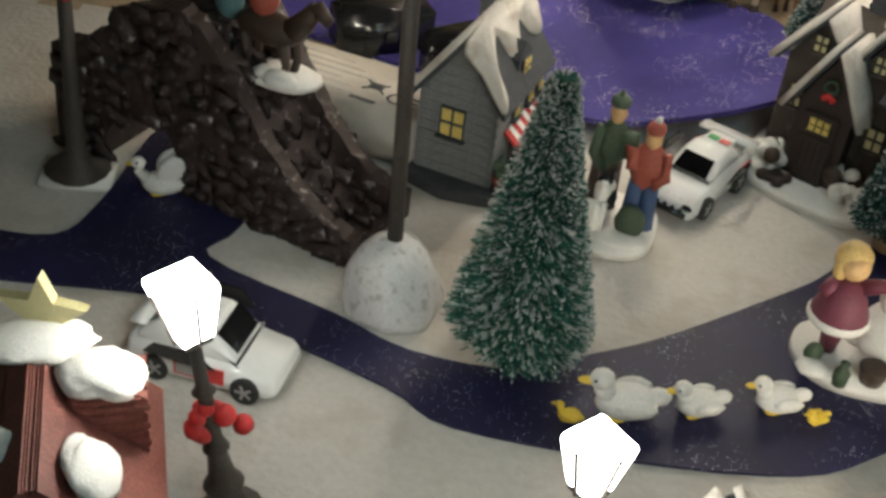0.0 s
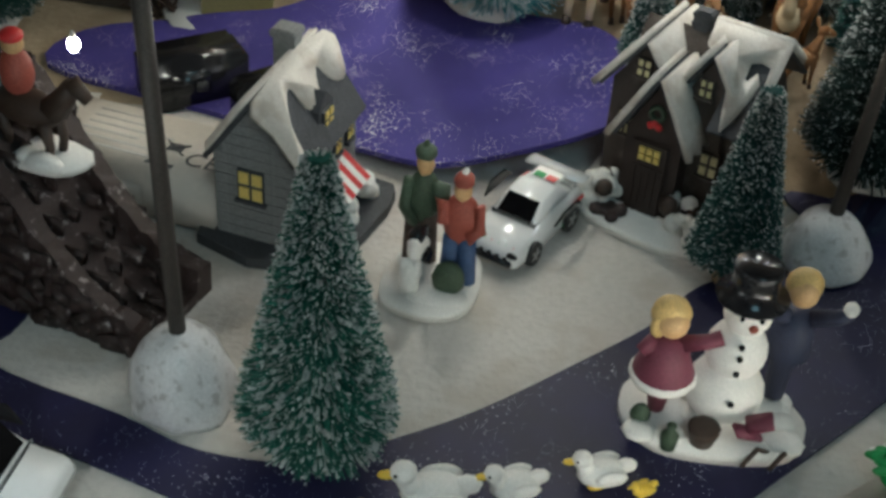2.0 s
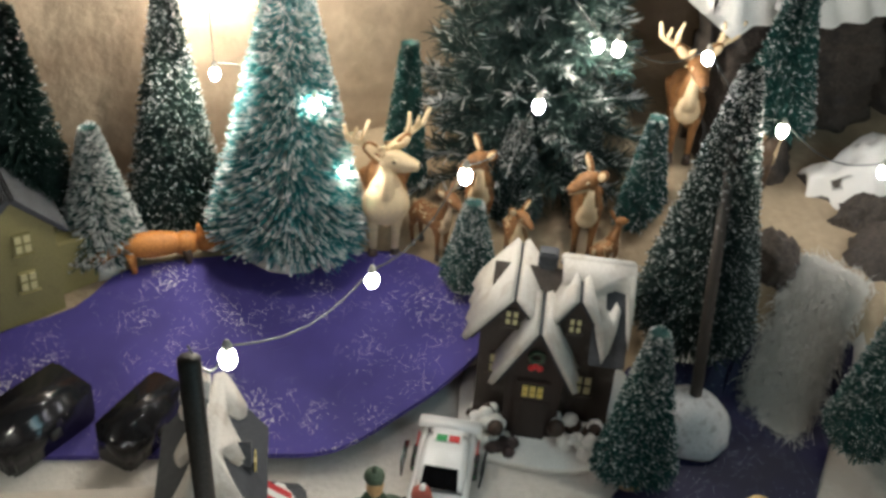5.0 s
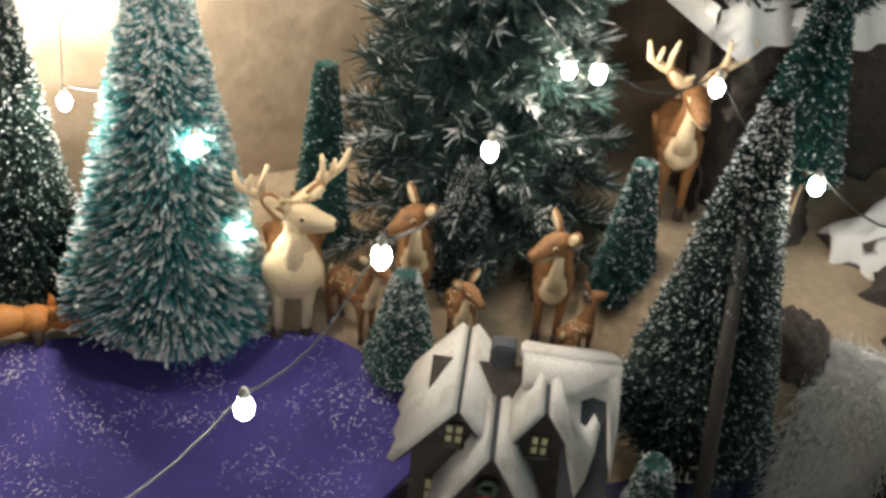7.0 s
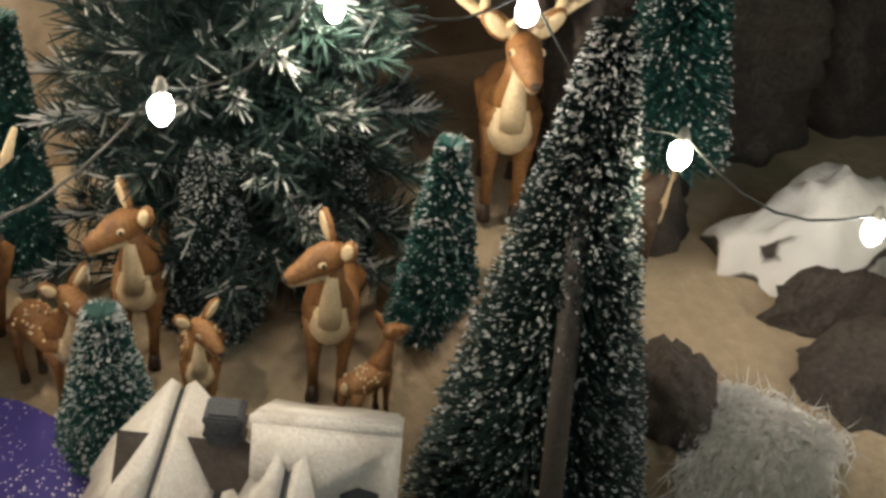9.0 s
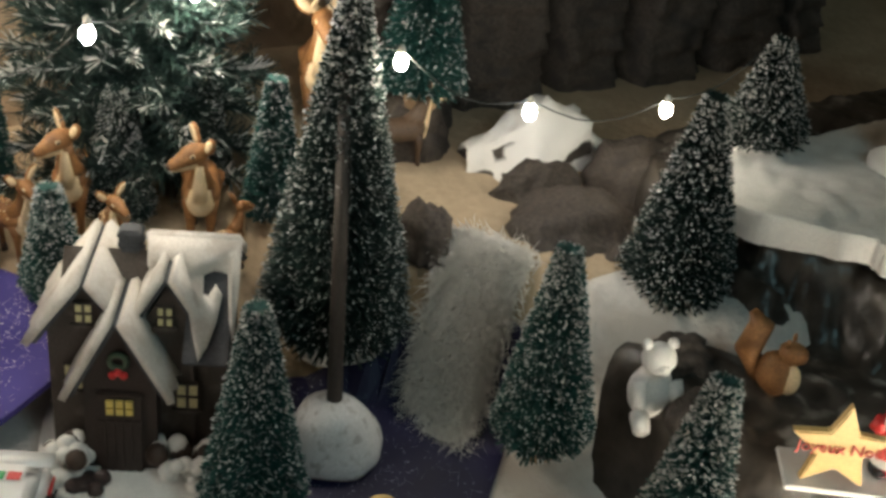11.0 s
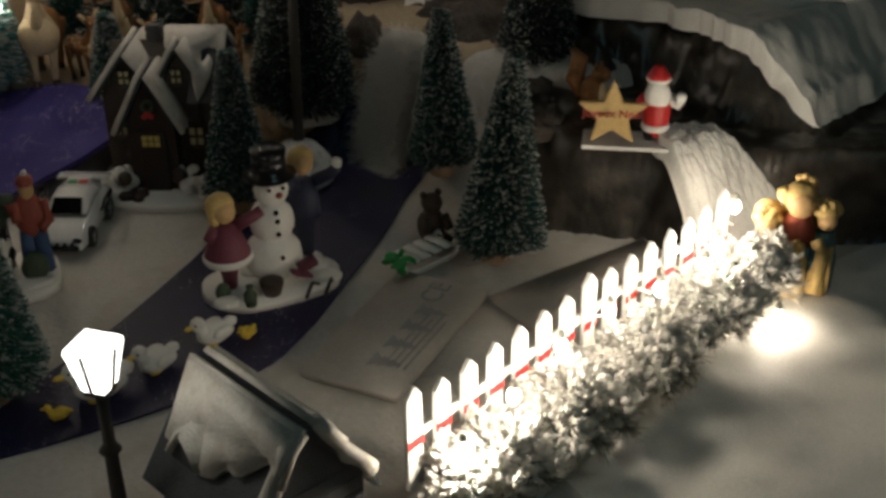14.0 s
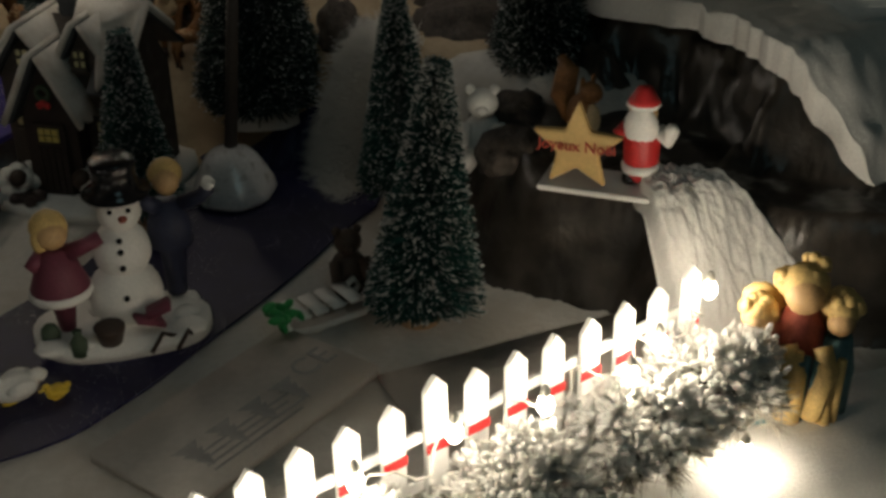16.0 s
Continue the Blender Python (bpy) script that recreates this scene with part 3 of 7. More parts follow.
def tinsel_tree():
    """The big artificial fir: dense dark needle sprays, many with thick frost at their ends."""
    ob = thing("tinsel_tree", 1.42, 5.5, 0.3, 0, "large artificial fir with frosted needle sprays", "tree")
    bm = bmesh.new()
    tube(bm, [(0, 0, 0), (0.02, 0, 1.0), (0, 0, 2.3)], [0.05, 0.04, 0.01])
    part("trunk", bm, STICK, ob)
    rng = np.random.default_rng(77)
    sets = {"needles": [], "frosted_needles": []}
    count = 230
    for b in range(count):
        hz = 0.22 + 2.0 * (b / count)
        ang = b * 2.399
        reach = 0.64 * (1 - max(0.0, hz - 0.5) / 2.5) * (0.7 + 0.4 * rng.random())
        out = np.array([math.cos(ang), math.sin(ang), 0.0])
        p0 = np.array([0, 0, hz])
        p1 = p0 + out * reach + np.array([0, 0, 0.16 * rng.random() - 0.06])
        axis = (p1 - p0) / np.linalg.norm(p1 - p0)
        frosted = rng.random() < 0.4
        for name, n, spread, width, lo in (("needles", 240, 0.55, 0.0046, 0.12), ("frosted_needles", 46 if frosted else 8, 0.3, 0.0062, 0.62)):
            f = lo + (1 - lo) * rng.random((n, 1))
            c = p0 + (p1 - p0) * f
            d = axis * 0.75 + np.array([0, 0, 0.12]) + rng.normal(size=(n, 3)) * spread
            d /= np.linalg.norm(d, axis=1, keepdims=True)
            ln = (0.075 + 0.06 * rng.random((n, 1))) * (0.8 if lo > 0.5 else 1.0)
            side = np.cross(d, rng.normal(size=(n, 3)))
            side *= width / (np.linalg.norm(side, axis=1, keepdims=True) + 1e-9)
            e = c + d * ln
            sets[name].append(np.stack([c + side, c - side, e - side * 0.4, e + side * 0.4], 1))
    for name, m in (("needles", BRISTLE_DEEP), ("frosted_needles", FLOCK)):
        v = np.concatenate(sets[name]).reshape(-1, 3) * U
        o = new(name, raw(name, v, np.arange(len(v)).reshape(-1, 4), m))
        o.parent = ob


tinsel_tree()


# ---- grey clapboard house ----
def window_pane(w, h, mats, parent, at, label=""):
    """A little paned window with a frame and a sill; it faces -y."""
    bm = bmesh.new()
    box(bm, -w / 2, -0.012, 0, w / 2, 0.01, h, 0)
    win = part("window", bm, mats[0], parent, label, smooth=False, at=at)
    for i in range(2):
        for j in range(2):
            bm = bmesh.new()
            box(bm, -w / 2 + 0.01 + i * w / 2, -0.018, 0.012 + j * h / 2, -0.006 + i * w / 2 + 0.002, -0.008, h / 2 - 0.006 + j * h / 2, 0)
            part("pane", bm, mats[1], win, smooth=False)
    bm = bmesh.new()
    box(bm, -w / 2 - 0.012, -0.026, -0.014, w / 2 + 0.012, 0.0, 0.002, 0, 0.003)
    part("sill", bm, mats[0], win, smooth=False)
    return win


def at(x, y, z, rz=0, rx=0, ry=0):
    return pose(x * U, y * U, z * U, rx, ry, rz)


def grey_house():
    ob = thing("clapboard_house", -0.85, 3.67, 0.0, -16, "grey clapboard toy house with snow on its dark roof", "house")
    w, d, eave, ridge = 0.19, 0.30, 0.47, 0.74
    bm = bmesh.new()
    slab(bm, rounded([(-0.27, -0.36), (0.29, -0.36), (0.40, 0.0), (0.40, 0.3), (0.27, 0.36), (-0.27, 0.36)], 2), 0.0, 0.055)
    part("plinth", bm, DARKGREY, ob, "dark grey plinth", smooth=False)
    bm = bmesh.new()
    prism(bm, [(-w, 0.05), (w, 0.05), (w, eave), (0, ridge), (-w, eave)], -d, d)
    part("wall", bm, GREYWOOD, ob, smooth=False)
    for k in range(13):
        z = 0.065 + k * 0.052
        half = w if z + 0.04 < eave else max(0.02, w * (ridge - z - 0.045) / (ridge - eave))
        for s in (-1, 1):
            bm = bmesh.new()
            box(bm, -half, -0.008, 0, half, 0.004, 0.044, 0, m=Matrix.Rotation(radians(-5), 4, "X"))
            part("board", bm, GREYWOOD, ob, smooth=False, at=at(0, s * d, z, 0 if s < 0 else 180))
        if z + 0.04 < eave:
            for s in (-1, 1):
                bm = bmesh.new()
                box(bm, -d, -0.008, 0, d, 0.004, 0.044, 0, m=Matrix.Rotation(radians(-5), 4, "X"))
                part("board", bm, GREYWOOD, ob, smooth=False, at=at(s * w, 0, z, 90 * s))
    slope = math.atan2(ridge - eave, w)
    ln = math.hypot(ridge - eave, w) + 0.05
    for s in (-1, 1):
        bm = bmesh.new()
        box(bm, 0, -d - 0.025, 0, ln, d + 0.03, 0.024, 0, 0.006)
        m = at(0, 0, ridge + 0.005) @ Matrix.Rotation(slope if s > 0 else math.pi - slope, 4, "Y")
        if s < 0:
            m = at(0, 0, ridge + 0.005) @ Matrix.Rotation(math.pi, 4, "Z") @ Matrix.Rotation(slope, 4, "Y")
        roof = part("roof", bm, DARKGREY, ob, smooth=False, at=m)
        bm = bmesh.new()
        cover = [(-0.02, -d - 0.035), (0.14, -d - 0.04), (0.28, -d - 0.035), (0.35, -d - 0.015), (0.3, -d + 0.05), (0.17, -d + 0.08), (0.07, -0.14), (0.06, -0.08), (0.17, -0.06), (0.2, 0.03), (0.11, 0.1), (0.07, 0.16), (0.16, 0.2), (0.2, 0.27), (0.15, d + 0.035), (-0.02, d + 0.035)]
        b = slab(bm, [(x, y if s > 0 else -y) for x, y in rounded(cover, 3)], 0.02, 0.05)
        bmesh.ops.bevel(bm, geom=[e for e in bm.edges if all(v.co.z > 0.05 for v in e.verts)], offset=0.014, segments=2, affect="EDGES")
        part("roof_snow", bm, ROOFSNOW, roof, "thick white painted snow")
    # dormer on the awning side
    bm = bmesh.new()
    prism(bm, [(-0.075, 0.4), (0.075, 0.4), (0.075, 0.58), (0, 0.65), (-0.075, 0.58)], 0.02, 0.2)
    dm = part("dormer", bm, DARKGREY, ob, "small roof dormer", smooth=False, at=at(w + 0.0, 0.03, 0.02, 90))
    window_pane(0.085, 0.1, (DARKGREY, YELLOW), ob, at(w - 0.02, 0.03, 0.49, 90))
    bm = bmesh.new()
    box(bm, -0.05, -0.045, 0.5, 0.05, 0.05, 0.87, 0, 0.01)
    box(bm, -0.06, -0.055, 0.83, 0.06, 0.06, 0.868, 0, 0.008)
    part("chimney", bm, GREYWOOD, ob, smooth=False, at=at(-0.06, 0.14, 0))
    window_pane(0.12, 0.15, (DARKGREY, YELLOW), ob, at(-0.02, -d - 0.008, 0.27), "yellow paned window")
    for yy in (-0.1, 0.07, 0.2):
        window_pane(0.06, 0.1, (DARKGREY, YELLOW), ob, at(w + 0.008, yy, 0.345, 90))
    bm = bmesh.new()
    box(bm, -0.045, -0.01, 0.055, 0.045, 0.005, 0.25, 0, 0.004)
    part("door", bm, DARKGREY, ob, smooth=False, at=at(w + 0.006, -0.06, 0, 90))
    # striped awning
    for k in range(9):
        bm = bmesh.new()
        box(bm, -0.17, k * 0.04, 0, 0.0, k * 0.04 + 0.04, 0.014, 0, m=Matrix.Rotation(radians(40), 4, "Y") @ Matrix.Scale(-1, 4, (1, 0, 0)))
        bmesh.ops.recalc_face_normals(bm, faces=bm.faces[:])
        part("awning_stripe", bm, RED if k % 2 == 0 else SNOW, ob, "red awning stripe" if k % 2 == 0 else "white awning stripe", smooth=False, at=at(w + 0.005, -0.21, 0.31))
    bm = bmesh.new()
    r = random.Random(5)
    for k in range(9):
        ell(bm, (r.uniform(w + 0.06, w + 0.13), r.uniform(-0.05, 0.25), r.uniform(0.07, 0.15)), r.uniform(0.035, 0.06), 0, 8)
    part("snow_heap", bm, SNOW, ob, "white snow-covered stall under the awning")
    bm = bmesh.new()
    lathe(bm, [(0.035, 0.05), (0.05, 0.10), (0.055, 0.125), (0.04, 0.128)], 0, 12)
    for k in range(10):
        ell(bm, (r.uniform(-0.04, 0.04), r.uniform(-0.04, 0.04), r.uniform(0.13, 0.2)), 0.025, 1, 6)
    part("flower_pot", bm, [DULLRED, OLIVE], ob, "red pot with a small plant", at=at(w + 0.05, -0.26, 0))


grey_house()


# ---- brown cottage ----
def gable(bm, w, d0, d1, z0, eave, ridge, mi=0):
    prism(bm, [(-w, z0), (w, z0), (w, eave), (0, ridge), (-w, eave)], d0, d1, mi)


def snow_gable(ob, w, d0, d1, eave, ridge, m, over=0.05, ragged=0):
    """Two roof slopes in dark slate with a thick snow blanket over each."""
    slope = math.atan2(ridge - eave, w)
    ln = math.hypot(ridge - eave, w) + over
    for s in (0, 1):
        t = m @ at(0, 0, ridge) @ Matrix.Rotation(math.pi * s, 4, "Z") @ Matrix.Rotation(slope, 4, "Y")
        a, b = (d0 - over * 0.6, d1) if s == 0 else (-d1, -d0 + over * 0.6)
        bm = bmesh.new()
        box(bm, -0.01, a, 0, ln - 0.01, b, 0.022, 0, 0.005)
        roof = part("roof", bm, DARKGREY, ob, smooth=False, at=t)
        bm = bmesh.new()
        n = 7
        front = b + 0.012 if s else a - 0.012
        back = a if s else b
        edge = [(ln * f + 0.012 * math.sin(5 * f + s + ragged), front) for f in (0.0, 0.35, 0.7, 1.02)]
        lower = [(ln * (1.0 - (0.45 if ragged and 1 < k < 4 else 0.1 * (k % 2))), front + (back - front) * k / n) for k in range(1, n)]
        outline = [(-0.015, back)] + [(-0.015, front)] + edge[1:] + lower + [(ln * 0.8, back)]
        slab(bm, outline, 0.018, 0.048)
        bmesh.ops.bevel(bm, geom=[e for e in bm.edges if all(v.co.z > 0.05 for v in e.verts)], offset=0.011, segments=2, affect="EDGES")
        part("roof_snow", bm, ROOFSNOW, roof, "thick white painted snow")


def cottage():
    ob = thing("cottage", 0.93, 4.05, 0.03, -29, "dark brown toy cottage with snow-laden gables", "house")
    bm = bmesh.new()
    prism(bm, [(-0.2, 0.0), (0.2, 0.0), (0.2, 0.55), (0, 0.82), (-0.2, 0.55)], -0.32, 0.32, m=Matrix.Translation((0.0, 0.09, 0)) @ Matrix.Rotation(radians(90), 4, "Z"))
    part("wall", bm, BROWNWALL, ob, smooth=False)
    bm = bmesh.new()
    gable(bm, 0.15, -0.13, 0.26, 0.0, 0.58, 0.79)
    part("left_gable", bm, BROWNWALL, ob, smooth=False, at=at(-0.2, 0, 0))
    bm = bmesh.new()
    gable(bm, 0.135, -0.25, 0.05, 0.0, 0.44, 0.70)
    part("porch", bm, DOORWOOD, ob, "dark door porch", smooth=False, at=at(-0.065, 0, 0))
    bm = bmesh.new()
    gable(bm, 0.095, -0.14, 0.12, 0.0, 0.64, 0.81)
    part("dormer_wall", bm, BROWNWALL, ob, smooth=False, at=at(0.1, 0, 0))
    snow_gable(ob, 0.16, -0.15, 0.27, 0.58, 0.80, at(-0.2, 0, 0), 0.055)
    snow_gable(ob, 0.145, -0.27, 0.0, 0.44, 0.72, at(-0.065, 0, 0), 0.06)
    snow_gable(ob, 0.1, -0.15, 0.1, 0.66, 0.83, at(0.1, 0, 0), 0.03)
    # the right-hand roof: a front slope with bare slate showing through the snow, and a back slope
    run, rise = 0.36, 0.27
    slope = math.atan2(rise, run)
    ln = math.hypot(rise, run) + 0.02
    for s in (0, 1):
        t = at(0.17, 0.09, 0.845) @ Matrix.Rotation(math.pi * s - math.pi / 2, 4, "Z") @ Matrix.Rotation(slope, 4, "Y")
        bm = bmesh.new()
        x0, x1 = (0.0, 0.17) if s == 0 else (-0.17, 0.17)
        box(bm, -0.01, x0, 0, ln, x1, 0.022, 0, 0.005)
        roof = part("roof", bm, DARKGREY, ob, "bare dark slate", smooth=False, at=t)
        bm = bmesh.new()
        if s == 0:
            line = [(-0.02, -0.17), (0.1, -0.16), (0.14, -0.05), (0.2, -0.01), (0.36, 0.03), (0.46, 0.06), (0.4, 0.09), (0.3, 0.115), (0.2, 0.125), (0.16, 0.1), (0.21, 0.075), (0.2, 0.055), (0.12, 0.05), (0.1, 0.09), (0.11, 0.14), (0.3, 0.16), (0.38, 0.178), (0.2, 0.185), (-0.02, 0.182)]
        else:
            line = [(-0.02, -0.18), (0.3, -0.18), (0.36, -0.05), (0.3, 0.05), (0.38, 0.17), (-0.02, 0.18)]
        slab(bm, line, 0.016, 0.06)
        bmesh.ops.bevel(bm, geom=[e for e in bm.edges if all(v.co.z > 0.05 for v in e.verts)], offset=0.01, segments=2, affect="EDGES")
        part("roof_snow", bm, ROOFSNOW, roof, "thick white painted snow")
    bm = bmesh.new()
    box(bm, -0.042, -0.038, 0.66, 0.042, 0.038, 0.9, 0, 0.008)
    for k in range(5):
        box(bm, -0.047, -0.043, 0.7 + k * 0.042, 0.047, 0.043, 0.725 + k * 0.042, 0, 0.006)
    part("chimney", bm, DARKGREY, ob, "dark stone chimney", smooth=False, at=at(-0.07, 0.12, 0))
    for x, y, z, w, h in ((-0.21, -0.138, 0.63, 0.07, 0.09), (-0.26, -0.138, 0.32, 0.075, 0.12), (0.09, -0.148, 0.64, 0.065, 0.09), (0.17, -0.148, 0.26, 0.09, 0.12)):
        window_pane(w, h, (BROWNWALL, PALEYEL), ob, at(x, y, z), "pale yellow paned window")
    bm = bmesh.new()
    box(bm, -0.085, -0.012, 0.0, 0.085, 0.006, 0.40, 0, 0.006)
    door = part("door", bm, DOORWOOD, ob, "dark brown plank door", smooth=False, at=at(-0.065, -0.258, 0))
    for i in range(3):
        for j in range(2):
            bm = bmesh.new()
            box(bm, -0.05 + i * 0.036, -0.024, 0.31 + j * 0.036, -0.022 + i * 0.036, -0.01, 0.338 + j * 0.036)
            part("pane", bm, YELLOW, door, smooth=False)
    for k in range(5):
        bm = bmesh.new()
        box(bm, -0.082 + k * 0.033, -0.017, 0.01, -0.052 + k * 0.033, -0.008, 0.28, 0, 0.003)
        part("plank", bm, DOORWOOD, door, smooth=False)
    bm = bmesh.new()
    ring = [(0.032 * math.cos(a * math.pi / 6), 0, 0.032 * math.sin(a * math.pi / 6)) for a in range(13)]
    tube(bm, ring, 0.012, 0, 6, ends=False)
    for dx, dz in ((0, -0.045), (-0.02, -0.058), (0.02, -0.058)):
        ell(bm, (dx, -0.01, dz), (0.018, 0.012, 0.018), 1, 8)
    part("wreath", bm, [OLIVE, RED], ob, "green wreath with a red bow", at=at(-0.065, -0.264, 0.55))
    r = random.Random(8)
    for x0, x1 in ((-0.36, -0.2), (0.05, 0.3)):
        bm = bmesh.new()
        for k in range(34):
            ell(bm, (r.uniform(x0, x1), r.uniform(-0.36, -0.2), r.uniform(0.01, 0.15)), r.uniform(0.022, 0.05), 0 if r.random() < 0.86 else 1, 8)
        part("snow_bush", bm, [SNOW, DARKBROWN], ob, "snow-covered bush by the door")
    bm = bmesh.new()
    slab(bm, rounded([(-0.38, -0.3), (-0.1, -0.44), (0.25, -0.4), (0.38, -0.15), (0.38, 0.34), (-0.36, 0.36)], 4), -0.03, 0.03)
    part("plinth", bm, SNOW, ob, "snowy white base")
    for k in range(7):
        bm = bmesh.new()
        ell(bm, (-0.16 + r.uniform(-0.07, 0.07), -0.38 + r.uniform(-0.03, 0.05), 0.05), (r.uniform(0.03, 0.05), 0.035, 0.03), 0, 8)
        part("garden_stone", bm, STONE, ob, "dark stone on the path")


cottage()


def small_house(name, x, y, z, rz, w, d, eave, ridge, wall, roofm, label, wins, snow=True):
    ob = thing(name, x, y, z, rz, label, "house")
    bm = bmesh.new()
    gable(bm, w, -d, d, 0, eave, ridge)
    part("wall", bm, wall, ob, smooth=False)
    slope = math.atan2(ridge - eave, w)
    ln = math.hypot(ridge - eave, w) + 0.06
    for s in (0, 1):
        t = at(0, 0, ridge + 0.004) @ Matrix.Rotation(math.pi * s, 4, "Z") @ Matrix.Rotation(slope, 4, "Y")
        bm = bmesh.new()
        box(bm, -0.01, -d - 0.03, 0, ln, d + 0.03, 0.028, 0, 0.006)
        roof = part("roof", bm, roofm, ob, smooth=False, at=t)
        for k in range(5):
            bm = bmesh.new()
            box(bm, ln * k / 5, -d - 0.032, 0.024, ln * (k + 1) / 5 + 0.01, d + 0.032, 0.036, 0, m=Matrix.Rotation(radians(2), 4, "Y"))
            part("shingle_row", bm, roofm, roof, smooth=False)
        if snow:
            bm = bmesh.new()
            rr = random.Random(int(x * 100) + s)
            pts = [(-0.015, -d - 0.035)] + [(ln * (0.3 + 0.45 * rr.random()), -d - 0.03 + (2 * d + 0.06) * k / 11) for k in range(12)] + [(-0.015, d + 0.035)]
            slab(bm, pts[:1] + rounded(pts[1:-1], 3)[3:-3] + pts[-1:], 0.03, 0.075)
            bmesh.ops.bevel(bm, geom=[e for e in bm.edges if all(v.co.z > 0.06 for v in e.verts)], offset=0.018, segments=2, affect="EDGES")
            part("roof_snow", bm, ROOFSNOW, roof, "thick white painted snow")
    for (wx, wy, wz, wr, ww, wh) in wins:
        window_pane(ww, wh, (wall, PALEYEL), ob, at(wx, wy, wz, wr), "pale yellow paned window")
    return ob


green = small_house("ochre_house", -1.46, 5.62, 0.02, 8, 0.2, 0.2, 0.62, 0.82, OCHREWALL, DARKGREY, "tall ochre-green toy house beyond the pond", [(0.03, -0.205, 0.5, 0, 0.09, 0.12), (0.03, -0.205, 0.26, 0, 0.09, 0.12)], snow=False)
bm = bmesh.new()
box(bm, 0.2, -0.1, 0, 0.42, 0.18, 0.42, 0, 0.008)
part("annex", bm, OCHREWALL, green, smooth=False)
bm = bmesh.new()
slab(bm, rounded([(-0.35, -0.32), (0.2, -0.36), (0.5, -0.25), (0.5, 0.3), (-0.35, 0.3)], 4), -0.02, 0.03)
part("plinth", bm, SNOW, green, "snowy base")
mill = small_house("mill_house", -2.2, 5.7, 0.0, -6, 0.26, 0.22, 0.42, 0.62, BROWNWALL, DARKGREY, "dark toy mill house beyond the pond", [(-0.08, -0.225, 0.2, 0, 0.09, 0.12)])
bm = bmesh.new()
for rad in (0.13, 0.17):
    tube(bm, [(rad * math.cos(a * math.pi / 10), 0, rad * math.sin(a * math.pi / 10)) for a in range(21)], 0.012, 0, 6, ends=False)
for a in range(10):
    box(bm, 0.0, -0.03, -0.006, 0.19, 0.03, 0.006, 0, m=Matrix.Rotation(a * math.pi / 5, 4, "Y"))
part("mill_wheel", bm, DARKBROWN, mill, "dark wooden mill wheel", smooth=False, at=at(0.3, -0.26, 0.17))
slate = small_house("slate_house", 0.2, 0.6, 0.0, 16, 0.235, 0.28, 0.48, 0.8, DARKGREY, DARKGREY, "small dark house with a snowy shingle roof", [])
bm = bmesh.new()
gable(bm, 0.09, -0.22, 0.0, 0.3, 0.56, 0.68)
dormer = part("dormer", bm, DARKGREY, slate, "small dark dormer", smooth=False, at=at(0.0, 0.12, 0, -90))
for k in (0, 1):
    bm = bmesh.new()
    box(bm, -0.02, -0.24, 0, 0.15, 0.02, 0.03, 0, 0.012)
    part("dormer_snow", bm, ROOFSNOW, dormer, "white snow on the dormer", at=at(0, 0, 0.685) @ Matrix.Rotation(math.pi * k, 4, "Z") @ at(0, 0.22 if k else 0, 0) @ Matrix.Rotation(radians(54), 4, "Y"))
for k in (0, 1):
    bm = bmesh.new()
    rim = random.Random(k)
    tube(bm, [(0.38 * f, 0, 0.03 + rim.uniform(-0.01, 0.02)) for f in (0, 0.2, 0.4, 0.6, 0.8, 1.0)], [0.03, 0.035, 0.028, 0.036, 0.03, 0.038], 0, 8)
    part("rake_snow", bm, ROOFSNOW, slate, "thick white snow along the gable edge", at=at(0, -0.295, 0.805) @ Matrix.Rotation(math.pi * k, 4, "Z") @ Matrix.Rotation(radians(53), 4, "Y"))
for k in range(9):
    bm = bmesh.new()
    half = 0.23 if k < 7 else 0.2 if k < 8 else 0.15
    box(bm, -half, -0.006, 0, half, 0.004, 0.05, 0, m=Matrix.Rotation(radians(-5), 4, "X"))
    part("board", bm, DARKGREY, slate, smooth=False, at=at(0, -0.282, 0.02 + k * 0.062))
brickh = small_house("brick_house", -1.86, 0.9, 0.0, 20, 0.3, 0.32, 0.4, 0.66, BRICK, BRICK, "red brick toy house with melting snow on its roof", [], snow=False)
bm = bmesh.new()
box(bm, -0.11, -0.1, 0.3, 0.11, 0.1, 0.66, 0, 0.01)
ch = part("chimney", bm, BRICK, brickh, "red brick chimney", smooth=False, at=at(0.2, 0.12, 0))
for k in range(6):
    for j in range(4):
        for s in range(2):
            bm = bmesh.new()
            box(bm, -0.024, -0.006, 0, 0.024, 0.004, 0.03, 0, 0.004)
            a = -0.08 + j * 0.054 + (0.02 if k % 2 else 0)
            part("brick", bm, BRICK, ch, smooth=False, at=at(a, -0.103, 0.42 + k * 0.037) if s == 0 else at(0.113, a, 0.42 + k * 0.037, 90))
rr = random.Random(3)
for sx, sy, px, py, pz, tilt in ((0.13, 0.09, -0.16, -0.1, 0.58, -40), (0.1, 0.13, 0.16, -0.2, 0.60, 40), (0.13, 0.11, 0.2, 0.12, 0.67, 5), (0.18, 0.1, -0.02, 0.26, 0.69, 0)):
    bm = bmesh.new()
    bmesh.ops.create_icosphere(bm, subdivisions=3, radius=1.0)
    for v in bm.verts:
        k = 1 + 0.35 * noise.noise(v.co * 1.6 + Vector((px * 9, py * 9, 0)))
        v.co = Vector((v.co.x * sx * k, v.co.y * sy * k, v.co.z * 0.045))
    part("snow_patch", bm, SNOW, brickh, "melting patch of white snow", at=at(px, py, pz, 0, 0, tilt))


